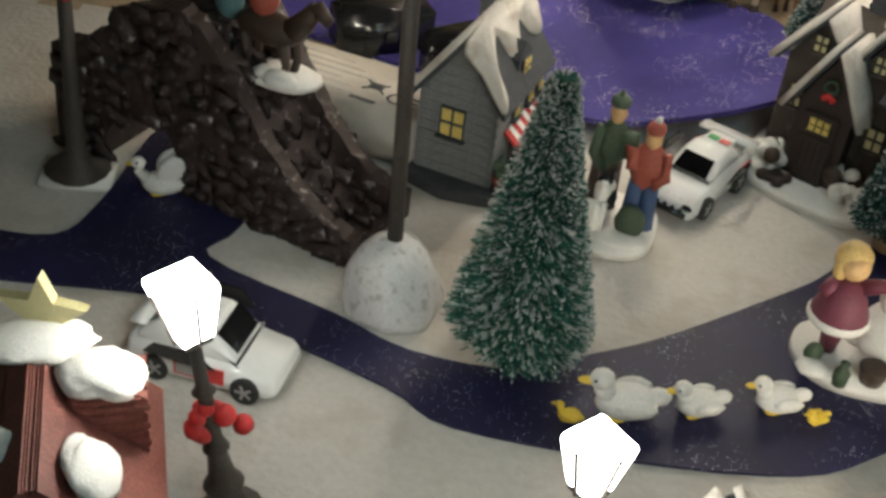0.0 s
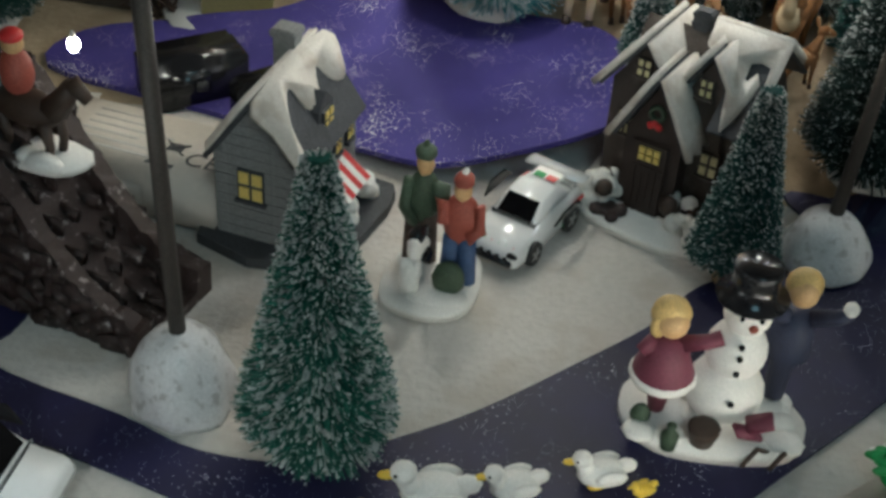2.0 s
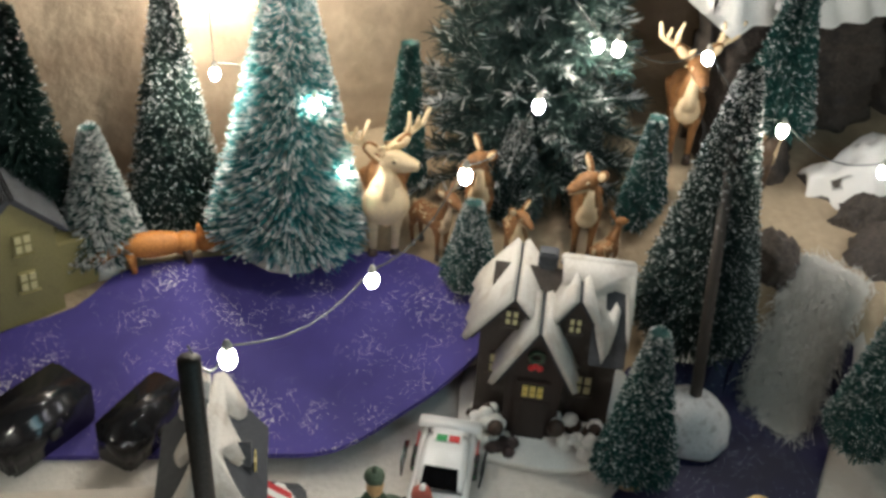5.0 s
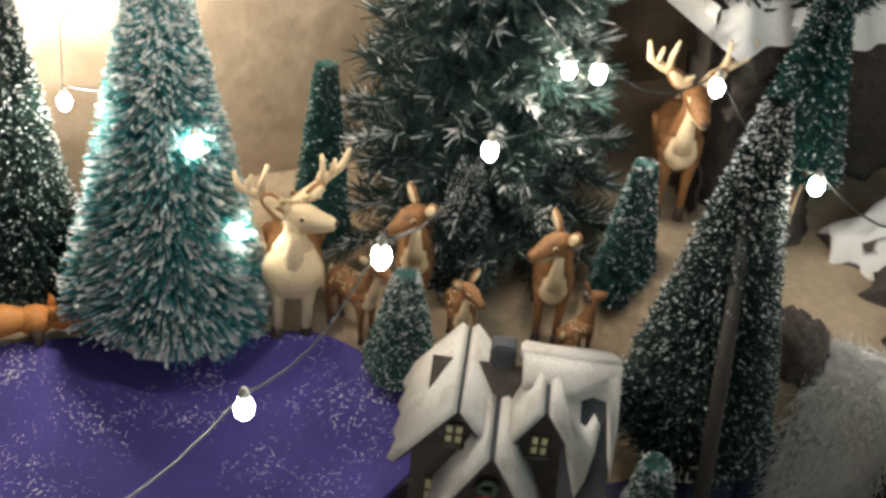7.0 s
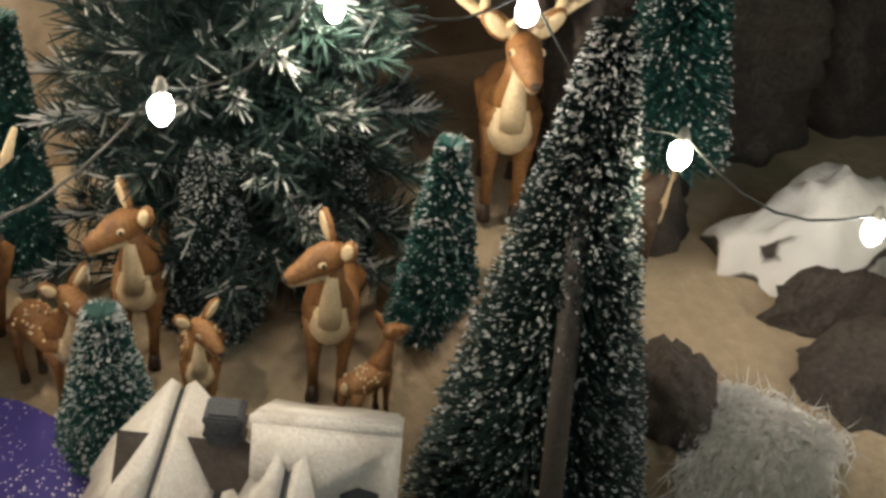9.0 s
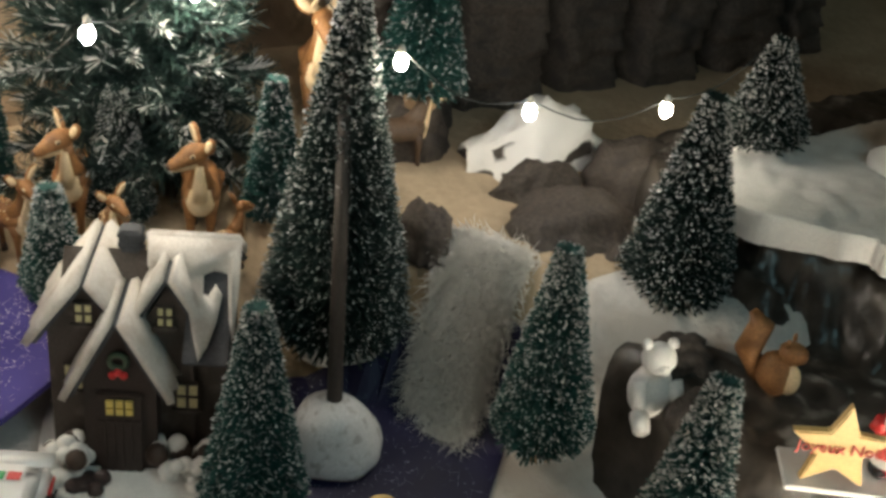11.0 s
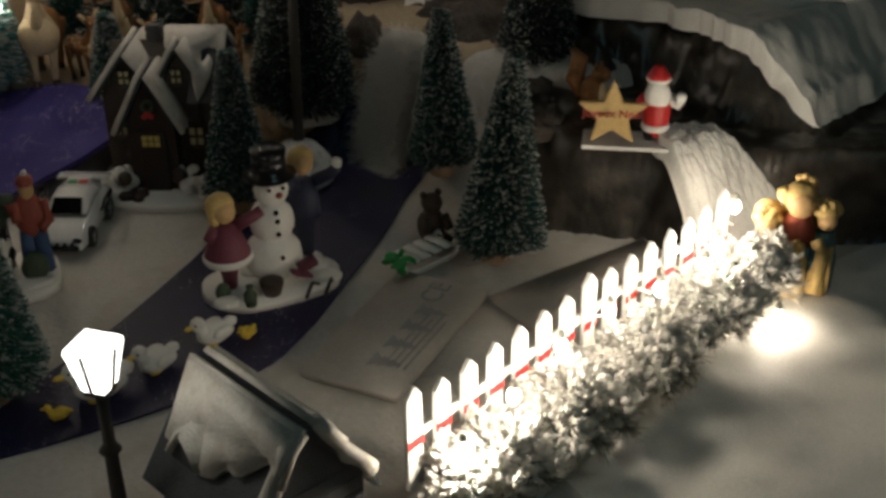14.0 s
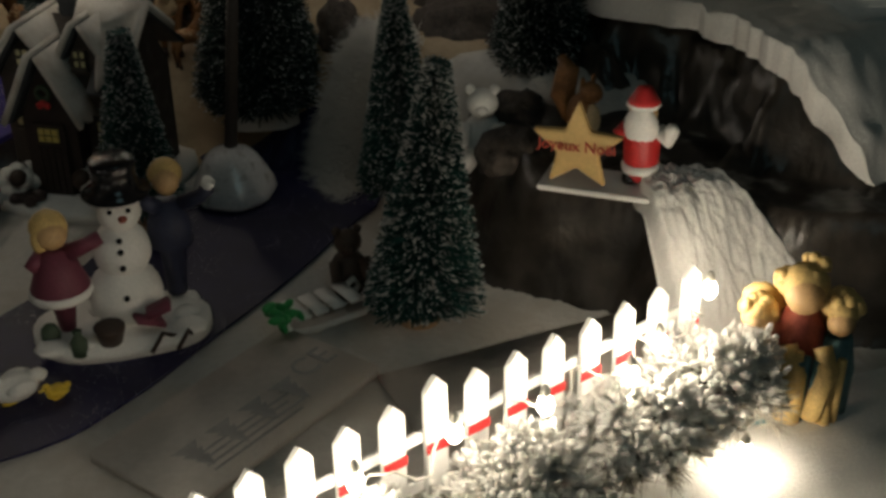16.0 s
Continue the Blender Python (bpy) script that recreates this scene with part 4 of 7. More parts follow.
def star_shape(bm, r, y0, y1, mi=0):
    prism(bm, [((r if k % 2 == 0 else r * 0.45) * math.sin(k * math.pi / 5), (r if k % 2 == 0 else r * 0.45) * math.cos(k * math.pi / 5)) for k in range(10)], y0, y1, mi)


bm = bmesh.new()
star_shape(bm, 0.15, -0.02, 0.02)
part("star", bm, PALEYEL, brickh, "pale yellow star", smooth=False, at=at(0.02, 0.34, 0.74, -20))


def chapel():
    ob = thing("chapel", 4.56, 2.92, 0.98, 0, "rust-brown toy chapel with arched windows on a white base", "church")
    bm = bmesh.new()
    box(bm, -0.49, -0.49, -0.03, 0.49, 0.49, 0.1, 0, 0.02)
    part("plinth", bm, WHITE, ob, "thick white base")
    bm = bmesh.new()
    gable(bm, 0.38, -0.38, 0.38, 0.09, 0.9, 1.25)
    part("wall", bm, CHURCHWALL, ob, smooth=False)
    slope = math.atan2(0.35, 0.4)
    for s in (0, 1):
        bm = bmesh.new()
        box(bm, -0.01, -0.4, 0, 0.6, 0.4, 0.04, 0, 0.01)
        part("roof", bm, SNOW, ob, "snowy roof slope", at=at(0, 0, 1.26) @ Matrix.Rotation(math.pi * s, 4, "Z") @ Matrix.Rotation(slope, 4, "Y"))

    def arch(parent, m):
        bm = bmesh.new()
        pts = [(-0.075, 0)] + [(-0.075, 0.16)] + [(-0.075 * math.cos(a), 0.16 + 0.085 * math.sin(a)) for a in (0.5, 1.05, 1.57, 2.1, 2.64)] + [(0.075, 0.16), (0.075, 0)]
        prism(bm, pts, -0.014, 0.006)
        w = part("window", bm, WHITE, parent, "arched window in a white frame", smooth=False, at=m)
        for i in range(2):
            for j in range(3):
                bm = bmesh.new()
                box(bm, -0.055 + i * 0.058, -0.02, 0.014 + j * 0.066, -0.004 + i * 0.058, -0.012, 0.068 + j * 0.06)
                part("pane", bm, PALEYEL, w, smooth=False)

    for x in (-0.22, 0.12):
        arch(ob, at(x, -0.384, 0.34))
    for y in (-0.2, 0.12):
        arch(ob, at(0.384, y, 0.34, 90))
        arch(ob, at(-0.384, y, 0.34, -90))


chapel()


# ---- arched stone bridge ----
def bridge():
    ob = thing("stone_bridge", -2.75, 3.2, 0.0, -21, "dark brown arched toy bridge of rough stones", "bridge")

    def top(x):
        return 0.40 + 0.42 * math.exp(-((x - 0.68) / 0.42) ** 2) - 0.36 * smooth01(0.75, 1.6, x)

    def soffit(x):
        k = 1 - ((x - 0.5) / 0.24) ** 2
        return 0.34 * math.sqrt(k) if k > 0 else 0.0

    xs = [i * 1.6 / 48 for i in range(49)]
    bm = bmesh.new()
    r = random.Random(4)
    rows = []
    for x in xs:
        t, s = top(x), soffit(x)
        prof = [(0.0, s), (0.0, t + 0.10), (0.075, t + 0.11), (0.085, t), (0.40, t), (0.41, t + 0.11), (0.5, t + 0.10), (0.5, s)]
        rows.append([bm.verts.new((x, y + r.uniform(-0.006, 0.006), z + (r.uniform(-0.012, 0.012) if z > 0.02 else 0))) for y, z in prof])
    for a, b in zip(rows, rows[1:]):
        for k in range(8):
            bm.faces.new((a[k], b[k], b[(k + 1) % 8], a[(k + 1) % 8]))
    bm.faces.new(rows[0])
    bm.faces.new(rows[-1][::-1])
    bmesh.ops.recalc_face_normals(bm, faces=bm.faces[:])
    part("span", bm, STONE, ob, smooth=False)
    meshes = []
    for k in range(6):
        bm = bmesh.new()
        hw, hh = r.uniform(0.04, 0.075), r.uniform(0.028, 0.046)
        box(bm, -hw, -0.012, -hh, hw, 0.012, hh, 0, 0.008)
        for v in bm.verts:
            v.co += Vector((r.uniform(-0.013, 0.013), r.uniform(-0.006, 0.006), r.uniform(-0.011, 0.011)))
        meshes.append(finish("stone", bm, STONE))
    x = 0.04
    while x < 1.56:
        z = 0.04
        while z < top(x) + 0.07:
            if z > soffit(x) + 0.02 and r.random() < 0.8:
                for y in (-0.004, 0.504):
                    s = new("stone", r.choice(meshes))
                    s.parent = ob
                    s.matrix_basis = at(x + r.uniform(-0.03, 0.03), y, z + r.uniform(-0.02, 0.02), r.uniform(-9, 9), ry=r.uniform(-40, 40))
                    s.scale = [r.uniform(0.85, 1.2)] * 3
            z += 0.08
        x += 0.1
    for k in range(16):
        for j in range(3):
            s = new("paving_stone", meshes[(k + j) % 6])
            s.parent = ob
            xx = 0.1 + k * 0.093
            s.matrix_basis = at(xx, 0.14 + j * 0.1, top(xx) + 0.002, r.uniform(-10, 10))


bridge()


# ---- toy cars ----
def wheel(parent, x, y, r, w):
    bm = bmesh.new()
    prof = [(r * 0.62, -w / 2), (r * 0.95, -w / 2), (r, -w * 0.3), (r, w * 0.3), (r * 0.95, w / 2), (r * 0.62, w / 2)]
    lathe(bm, prof, 0, 18)
    m = at(x, y, r) @ Matrix.Rotation(math.pi / 2, 4, "X")
    wh = part("wheel", bm, RUBBER, parent, "black tyre", at=m)
    bm = bmesh.new()
    lathe(bm, [(r * 0.6, -w * 0.45), (r * 0.6, w * 0.45)], 0, 14)
    for k in range(5):
        a = k * 2 * math.pi / 5
        box(bm, 0, -0.006, -w * 0.52, r * 0.6, 0.006, w * 0.52, 0, m=Matrix.Rotation(a, 4, "Z"))
    part("rim", bm, CHROME, wh, "grey spoked rim", smooth=False)


def loft(bm, secs, mi=0):
    """Cross-sections: (x, [(y, z), ...]) joined along x."""
    rings = [[bm.verts.new((x, y, z)) for y, z in p] for x, p in secs]
    n = len(rings[0])
    for a, b in zip(rings, rings[1:]):
        for k in range(n):
            bm.faces.new((a[k], a[(k + 1) % n], b[(k + 1) % n], b[k])).material_index = mi
    bm.faces.new(rings[0][::-1]).material_index = mi
    bm.faces.new(rings[-1]).material_index = mi
    bmesh.ops.recalc_face_normals(bm, faces=bm.faces[:])


def sec(x, w, z0, z1, w1=None):
    w1 = w1 or w * 0.86
    return (x, [(-w, z0 + 0.015), (-w, z0 + (z1 - z0) * 0.6), (-w1, z1), (w1, z1), (w, z0 + (z1 - z0) * 0.6), (w, z0 + 0.015), (w * 0.9, z0), (-w * 0.9, z0)])


def rally_car():
    """A toy coupe; its nose points to -x."""
    ob = thing("toy_car", 0.22, 3.67, 0.008, 60, "white toy sports car with green and red decals", "car")
    bm = bmesh.new()
    loft(bm, [sec(-0.30, 0.115, 0.035, 0.075), sec(-0.285, 0.135, 0.03, 0.10), sec(-0.2, 0.145, 0.03, 0.135), sec(-0.1, 0.145, 0.03, 0.15), sec(0.05, 0.14, 0.03, 0.165), sec(0.2, 0.148, 0.03, 0.165), sec(0.28, 0.14, 0.04, 0.16), sec(0.295, 0.12, 0.05, 0.14)])
    bmesh.ops.bevel(bm, geom=bm.edges[:], offset=0.006, segments=1, affect="EDGES")
    part("body", bm, CARWHITE, ob)
    bm = bmesh.new()
    loft(bm, [sec(-0.12, 0.11, 0.14, 0.155), sec(-0.03, 0.112, 0.14, 0.225, 0.088), sec(0.07, 0.112, 0.14, 0.24, 0.085), sec(0.15, 0.11, 0.14, 0.225, 0.08), sec(0.24, 0.105, 0.14, 0.17, 0.085)])
    bmesh.ops.bevel(bm, geom=bm.edges[:], offset=0.005, segments=1, affect="EDGES")
    part("cabin", bm, CARWHITE, ob)
    bm = bmesh.new()
    v = [bm.verts.new(p) for p in ((-0.118, -0.088, 0.163), (-0.118, 0.088, 0.163), (-0.035, 0.078, 0.226), (-0.035, -0.078, 0.226))]
    bm.faces.new(v)
    bmesh.ops.solidify(bm, geom=bm.faces[:], thickness=0.006)
    part("windscreen", bm, GLASSY, ob, "black tinted windscreen", smooth=False)
    for s in (-1, 1):
        bm = bmesh.new()
        prism(bm, [(-0.07, 0.165), (-0.015, 0.215), (0.11, 0.215), (0.16, 0.17)], -0.004, 0.004, m=Matrix.Rotation(radians(-12 * s), 4, "X"))
        part("side_window", bm, GLASSY, ob, "black tinted window", smooth=False, at=at(0, s * 0.107 + s * 0.04, 0.002))
        bm = bmesh.new()
        box(bm, -0.008, -0.006, 0.15, 0.008, 0.006, 0.215, 0, 0.003)
        part("spoiler_post", bm, CARWHITE, ob, at=at(0.25, s * 0.1, 0))
        bm = bmesh.new()
        ell(bm, (-0.283, s * 0.1, 0.088), (0.016, 0.03, 0.016), 0, 8)
        part("headlight", bm, BLACK, ob, "dark headlight")
        bm = bmesh.new()
        prism(bm, [(0.1, 0.06), (0.17, 0.06), (0.2, 0.12), (0.13, 0.12)], -0.003, 0.003)
        part("decal", bm, GREEN, ob, "green side stripe", smooth=False, at=at(-0.02, s * 0.147, 0))
        bm = bmesh.new()
        prism(bm, [(0.16, 0.12), (0.26, 0.125), (0.25, 0.148), (0.17, 0.143)], -0.003, 0.003)
        part("decal", bm, RED, ob, "red side mark", smooth=False, at=at(0, s * 0.146, 0))
    bm = bmesh.new()
    box(bm, 0.215, -0.15, 0.212, 0.295, 0.15, 0.226, 0, 0.005)
    part("spoiler", bm, CARWHITE, ob, "white rear wing")
    bm = bmesh.new()
    box(bm, 0.11, -0.07, 0.225, 0.21, 0.07, 0.236, 0, 0.004)
    box(bm, 0.12, -0.06, 0.234, 0.16, -0.01, 0.241, 1)
    box(bm, 0.12, 0.0, 0.234, 0.16, 0.05, 0.241, 2)
    part("rear_deck", bm, [CARWHITE, RED, GREEN], ob, "engine cover with red and green marks", smooth=False)
    for k in range(6):
        bm = bmesh.new()
        prism(bm, [(-0.27, 0.0), (-0.13, 0.012), (-0.13, -0.012)], -0.002, 0.002, m=Matrix.Rotation(radians(90), 4, "X"))
        part("decal", bm, GREEN if k % 3 else RED, ob, "", smooth=False, at=at(0.0, -0.09 + k * 0.036, 0.147) @ Matrix.Rotation(radians(-8), 4, "Y"))
    bm = bmesh.new()
    box(bm, -0.312, -0.11, 0.04, -0.285, 0.11, 0.07, 0, 0.006)
    for k in range(5):
        ell(bm, (-0.308, -0.08 + k * 0.04, 0.078), 0.012, 0, 8)
    part("bumper", bm, BLACK, ob, "black bumper with lamps")
    for x, r in ((-0.17, 0.058), (0.15, 0.066)):
        for s in (-1, 1):
            wheel(ob, x, s * 0.135, r, 0.05)


rally_car()


def hatchback():
    ob = thing("toy_hatchback", -1.62, 1.9, 0.005, 172, "white toy hatchback with black windows and red marks", "car")
    bm = bmesh.new()
    loft(bm, [sec(-0.3, 0.12, 0.05, 0.10), sec(-0.27, 0.14, 0.03, 0.13), sec(-0.1, 0.15, 0.03, 0.15), sec(0.15, 0.15, 0.03, 0.16), sec(0.27, 0.145, 0.03, 0.16), sec(0.3, 0.13, 0.05, 0.15)])
    bmesh.ops.bevel(bm, geom=bm.edges[:], offset=0.008, segments=2, affect="EDGES")
    part("body", bm, CARWHITE, ob)
    bm = bmesh.new()
    loft(bm, [sec(-0.14, 0.125, 0.14, 0.16), sec(-0.03, 0.125, 0.14, 0.26, 0.1), sec(0.15, 0.125, 0.14, 0.265, 0.1), sec(0.26, 0.12, 0.14, 0.18)])
    bmesh.ops.bevel(bm, geom=bm.edges[:], offset=0.006, segments=1, affect="EDGES")
    part("cabin", bm, CARWHITE, ob)
    for x0, x1, a in ((0.165, 0.25, 1), (-0.125, -0.045, -1)):
        bm = bmesh.new()
        z0, z1 = (0.255, 0.188) if a > 0 else (0.175, 0.25)
        v = [bm.verts.new(p) for p in ((x0, -0.095, z0), (x0, 0.095, z0), (x1, 0.1, z1), (x1, -0.1, z1))]
        bm.faces.new(v)
        bmesh.ops.solidify(bm, geom=bm.faces[:], thickness=0.008)
        bmesh.ops.translate(bm, vec=(0.006 * a, 0, 0.008), verts=bm.verts[:])
        part("window", bm, GLASSY, ob, "black rear window" if a > 0 else "black windscreen", smooth=False)
    for s in (-1, 1):
        bm = bmesh.new()
        prism(bm, [(-0.08, 0.165), (-0.02, 0.235), (0.15, 0.235), (0.2, 0.17)], -0.004, 0.004, m=Matrix.Rotation(radians(-12 * s), 4, "X"))
        part("side_window", bm, GLASSY, ob, "black side window", smooth=False, at=at(0, s * 0.156, 0))
        bm = bmesh.new()
        box(bm, -0.1, -0.003, 0.06, 0.1, 0.003, 0.13, 0)
        box(bm, 0.02, -0.005, 0.07, 0.09, 0.005, 0.12, 1)
        part("decal", bm, [RED, GREYINK], ob, "red and grey door mark", smooth=False, at=at(0, s * 0.15, 0))
        bm = bmesh.new()
        box(bm, 0.292, s * 0.085 - 0.03, 0.10, 0.306, s * 0.085 + 0.03, 0.125, 0, 0.004)
        part("tail_light", bm, RED, ob, "red tail light")
    bm = bmesh.new()
    box(bm, -0.02, -0.05, 0.265, 0.1, 0.05, 0.272, 0)
    box(bm, -0.005, -0.04, 0.27, 0.085, 0.04, 0.275, 1)
    box(bm, 0.01, -0.025, 0.273, 0.07, 0.0, 0.278, 2)
    part("roof_mark", bm, [CARWHITE, GREYINK, RED], ob, "grey and red roof mark", smooth=False)
    bm = bmesh.new()
    box(bm, 0.285, -0.13, 0.035, 0.315, 0.13, 0.085, 0, 0.01)
    part("bumper", bm, CARWHITE, ob)
    bm = bmesh.new()
    box(bm, 0.22, -0.12, 0.215, 0.29, 0.12, 0.228, 0, 0.005)
    part("spoiler", bm, CARWHITE, ob)
    for x in (-0.18, 0.18):
        for s in (-1, 1):
            wheel(ob, x, s * 0.135, 0.058, 0.045)


hatchback()


# ---- figurines (each one plain painted casting) ----
def stroll_figures():
    bm = bmesh.new()
    slab(bm, rounded([(-0.2, -0.2), (0.0, -0.26), (0.16, -0.16), (0.17, 0.1), (0.08, 0.22), (-0.14, 0.2), (-0.22, 0.0)], 4), 0, 0.05)
    ell(bm, (0.02, -0.14, 0.05), (0.14, 0.08, 0.03), 0)
    # figure in green with a cap
    for s in (-0.045, 0.03):
        tube(bm, [(-0.1 + s, 0.1, 0.04), (-0.1 + s, 0.1, 0.28)], [0.04, 0.045], 1)
    ell(bm, (-0.1, 0.1, 0.36), (0.085, 0.06, 0.13), 2)
    tube(bm, [(-0.17, 0.09, 0.44), (-0.19, 0.06, 0.32), (-0.14, 0.03, 0.27)], [0.035, 0.032, 0.025], 2)
    tube(bm, [(-0.03, 0.09, 0.44), (-0.02, 0.05, 0.33)], [0.035, 0.03], 2)
    ell(bm, (-0.1, 0.09, 0.52), (0.045, 0.045, 0.055), 3)
    ell(bm, (-0.1, 0.1, 0.565), (0.055, 0.055, 0.035), 2)
    ell(bm, (-0.1, 0.1, 0.6), 0.018, 2, 8)
    # figure in red
    for s in (-0.04, 0.04):
        tube(bm, [(0.08 + s, 0.0, 0.05), (0.08 + s, 0.0, 0.27)], [0.042, 0.045], 5)
    ell(bm, (0.08, 0.0, 0.35), (0.095, 0.065, 0.12), 4)
    tube(bm, [(0.16, 0.0, 0.42), (0.18, -0.03, 0.32), (0.12, -0.06, 0.29)], [0.038, 0.034, 0.026], 4)
    tube(bm, [(0.0, 0.0, 0.42), (0.0, -0.05, 0.34)], [0.036, 0.03], 4)
    ell(bm, (0.08, -0.01, 0.49), (0.045, 0.045, 0.05), 3)
    ell(bm, (0.08, 0.0, 0.53), (0.054, 0.054, 0.035), 4)
    ell(bm, (0.085, 0.0, 0.57), 0.018, 0, 8)
    ell(bm, (0.06, -0.1, 0.12), (0.07, 0.05, 0.08), 2)
    # spotted dog
    ell(bm, (-0.1, -0.12, 0.12), (0.045, 0.065, 0.08), 0)
    ell(bm, (-0.09, -0.08, 0.22), (0.035, 0.05, 0.08), 0)
    ell(bm, (-0.08, -0.1, 0.31), (0.035, 0.05, 0.033), 6)
    ell(bm, (-0.08, -0.14, 0.30), (0.02, 0.03, 0.018), 0, 8)
    ell(bm, (-0.07, -0.06, 0.19), (0.03, 0.025, 0.04), 6, 8)
    for x in (-0.125, -0.07):
        tube(bm, [(x, -0.15, 0.05), (x, -0.13, 0.2)], [0.016, 0.02], 0, 6)
    for v in bm.verts:
        if v.co.z > 0.06:
            c = Vector((-0.1, 0.1)) if v.co.x < -0.015 and v.co.y > 0.02 else Vector((0.08, 0.0))
            if v.co.y > -0.07:
                v.co.x, v.co.y = c.x + (v.co.x - c.x) * 0.84, c.y + (v.co.y - c.y) * 0.9
            v.co.z = 0.06 + (v.co.z - 0.06) * 1.06
            v.co += noise.noise_vector(v.co * 30) * 0.006
    solo("walkers_figurine", bm, [SNOW, DARKBROWN, OLIVE, SKIN, DULLRED, JEANS, BLACK], -0.14, 3.26, 0.0, -8, "painted figurine of two walkers and a spotted dog", "figurine")


stroll_figures()


def snowman_figure():
    bm = bmesh.new()
    r = random.Random(2)
    slab(bm, rounded([(-0.33, -0.05), (-0.2, -0.2), (0.05, -0.22), (0.3, -0.16), (0.36, 0.02), (0.2, 0.18), (-0.1, 0.2), (-0.3, 0.12)], 4), 0, 0.06)
    for k in range(12):
        ell(bm, (r.uniform(-0.28, 0.3), r.uniform(-0.16, 0.12), 0.055), (r.uniform(0.05, 0.09), r.uniform(0.05, 0.08), 0.03), 0, 8)
    ell(bm, (0.04, 0.02, 0.17), (0.15, 0.14, 0.14), 0, 16)
    ell(bm, (0.05, 0.03, 0.36), (0.115, 0.11, 0.125), 0, 16)
    ell(bm, (0.06, 0.03, 0.53), (0.088, 0.085, 0.085), 0, 16)
    lathe(bm, [(0.13, 0.6), (0.135, 0.612), (0.09, 0.62), (0.085, 0.7), (0.092, 0.74), (0.08, 0.75)], 1, 18, (0.06, 0.04, 0))
    ell(bm, (0.075, -0.055, 0.53), (0.018, 0.02, 0.015), 3, 8)
    for z, y in ((0.22, -0.125), (0.33, -0.08), (0.40, -0.078), (0.44, -0.06)):
        ell(bm, (0.05, y, z), 0.013, 1, 8)
    for s in (0.03, 0.1):
        ell(bm, (s, -0.045, 0.56), 0.01, 1, 8)
    # child in a plum coat
    lathe(bm, [(0.03, 0.05), (0.05, 0.2), (0.115, 0.22), (0.12, 0.25), (0.09, 0.33), (0.06, 0.42)], 2, 16, (-0.2, -0.02, 0))
    lathe(bm, [(0.118, 0.215), (0.128, 0.235), (0.12, 0.255)], 0, 16, (-0.2, -0.02, 0))
    tube(bm, [(-0.15, -0.03, 0.4), (-0.07, -0.05, 0.44), (-0.02, -0.04, 0.46)], [0.035, 0.03, 0.03], 2)
    tube(bm, [(-0.25, -0.03, 0.4), (-0.3, -0.06, 0.36)], [0.035, 0.025], 2)
    ell(bm, (-0.2, -0.02, 0.48), (0.06, 0.055, 0.06), 5)
    ell(bm, (-0.21, 0.01, 0.5), (0.075, 0.065, 0.075), 4)
    ell(bm, (-0.25, -0.02, 0.46), (0.03, 0.03, 0.06), 4)
    # child in navy
    lathe(bm, [(0.04, 0.1), (0.05, 0.3), (0.09, 0.33), (0.085, 0.42), (0.05, 0.52)], 6, 14, (0.24, 0.1, 0))
    tube(bm, [(0.3, 0.09, 0.5), (0.38, 0.06, 0.54), (0.41, 0.04, 0.58)], [0.035, 0.03, 0.03], 6)
    tube(bm, [(0.2, 0.08, 0.5), (0.14, 0.04, 0.56)], [0.035, 0.03], 6)
    ell(bm, (0.41, 0.04, 0.6), 0.03, 0, 8)
    ell(bm, (0.25, 0.1, 0.6), (0.055, 0.05, 0.06), 5)
    ell(bm, (0.25, 0.13, 0.62), (0.07, 0.06, 0.065), 4)
    # sledge, pot and parcel on the base
    box(bm, -0.07, -0.03, 0, 0.07, 0.03, 0.02, 2, 0.004, Matrix.Translation((0.12, -0.17, 0.13)) @ Matrix.Rotation(0.6, 4, "Y") @ Matrix.Rotation(0.5, 4, "Z"))
    box(bm, -0.05, -0.04, 0, 0.05, 0.04, 0.03, 2, 0.004, Matrix.Translation((0.17, -0.15, 0.16)) @ Matrix.Rotation(-0.4, 4, "Y"))
    for s in (0, 1):
        tube(bm, [(0.12 + s * 0.1, -0.24, 0.03), (0.17 + s * 0.1, -0.2, 0.09), (0.22 + s * 0.06, -0.17, 0.05)], 0.01, 7, 6)
    lathe(bm, [(0.04, 0.05), (0.06, 0.12), (0.062, 0.135), (0.045, 0.136)], 7, 12, (-0.03, -0.17, 0))
    lathe(bm, [(0.03, 0.04), (0.035, 0.1), (0.015, 0.13), (0.02, 0.15)], 8, 10, (-0.15, -0.2, 0))
    ell(bm, (-0.26, -0.1, 0.09), (0.04, 0.03, 0.05), 8, 8)
    solo("snowman_figurine", bm, [SNOW, BLACK, PLUM, DULLRED, HAIR, SKIN, NAVY, DARKBROWN, OLIVE], 0.94, 2.56, 0.015, -4, "painted figurine of a snowman in a top hat with two children", "figurine")


snowman_figure()


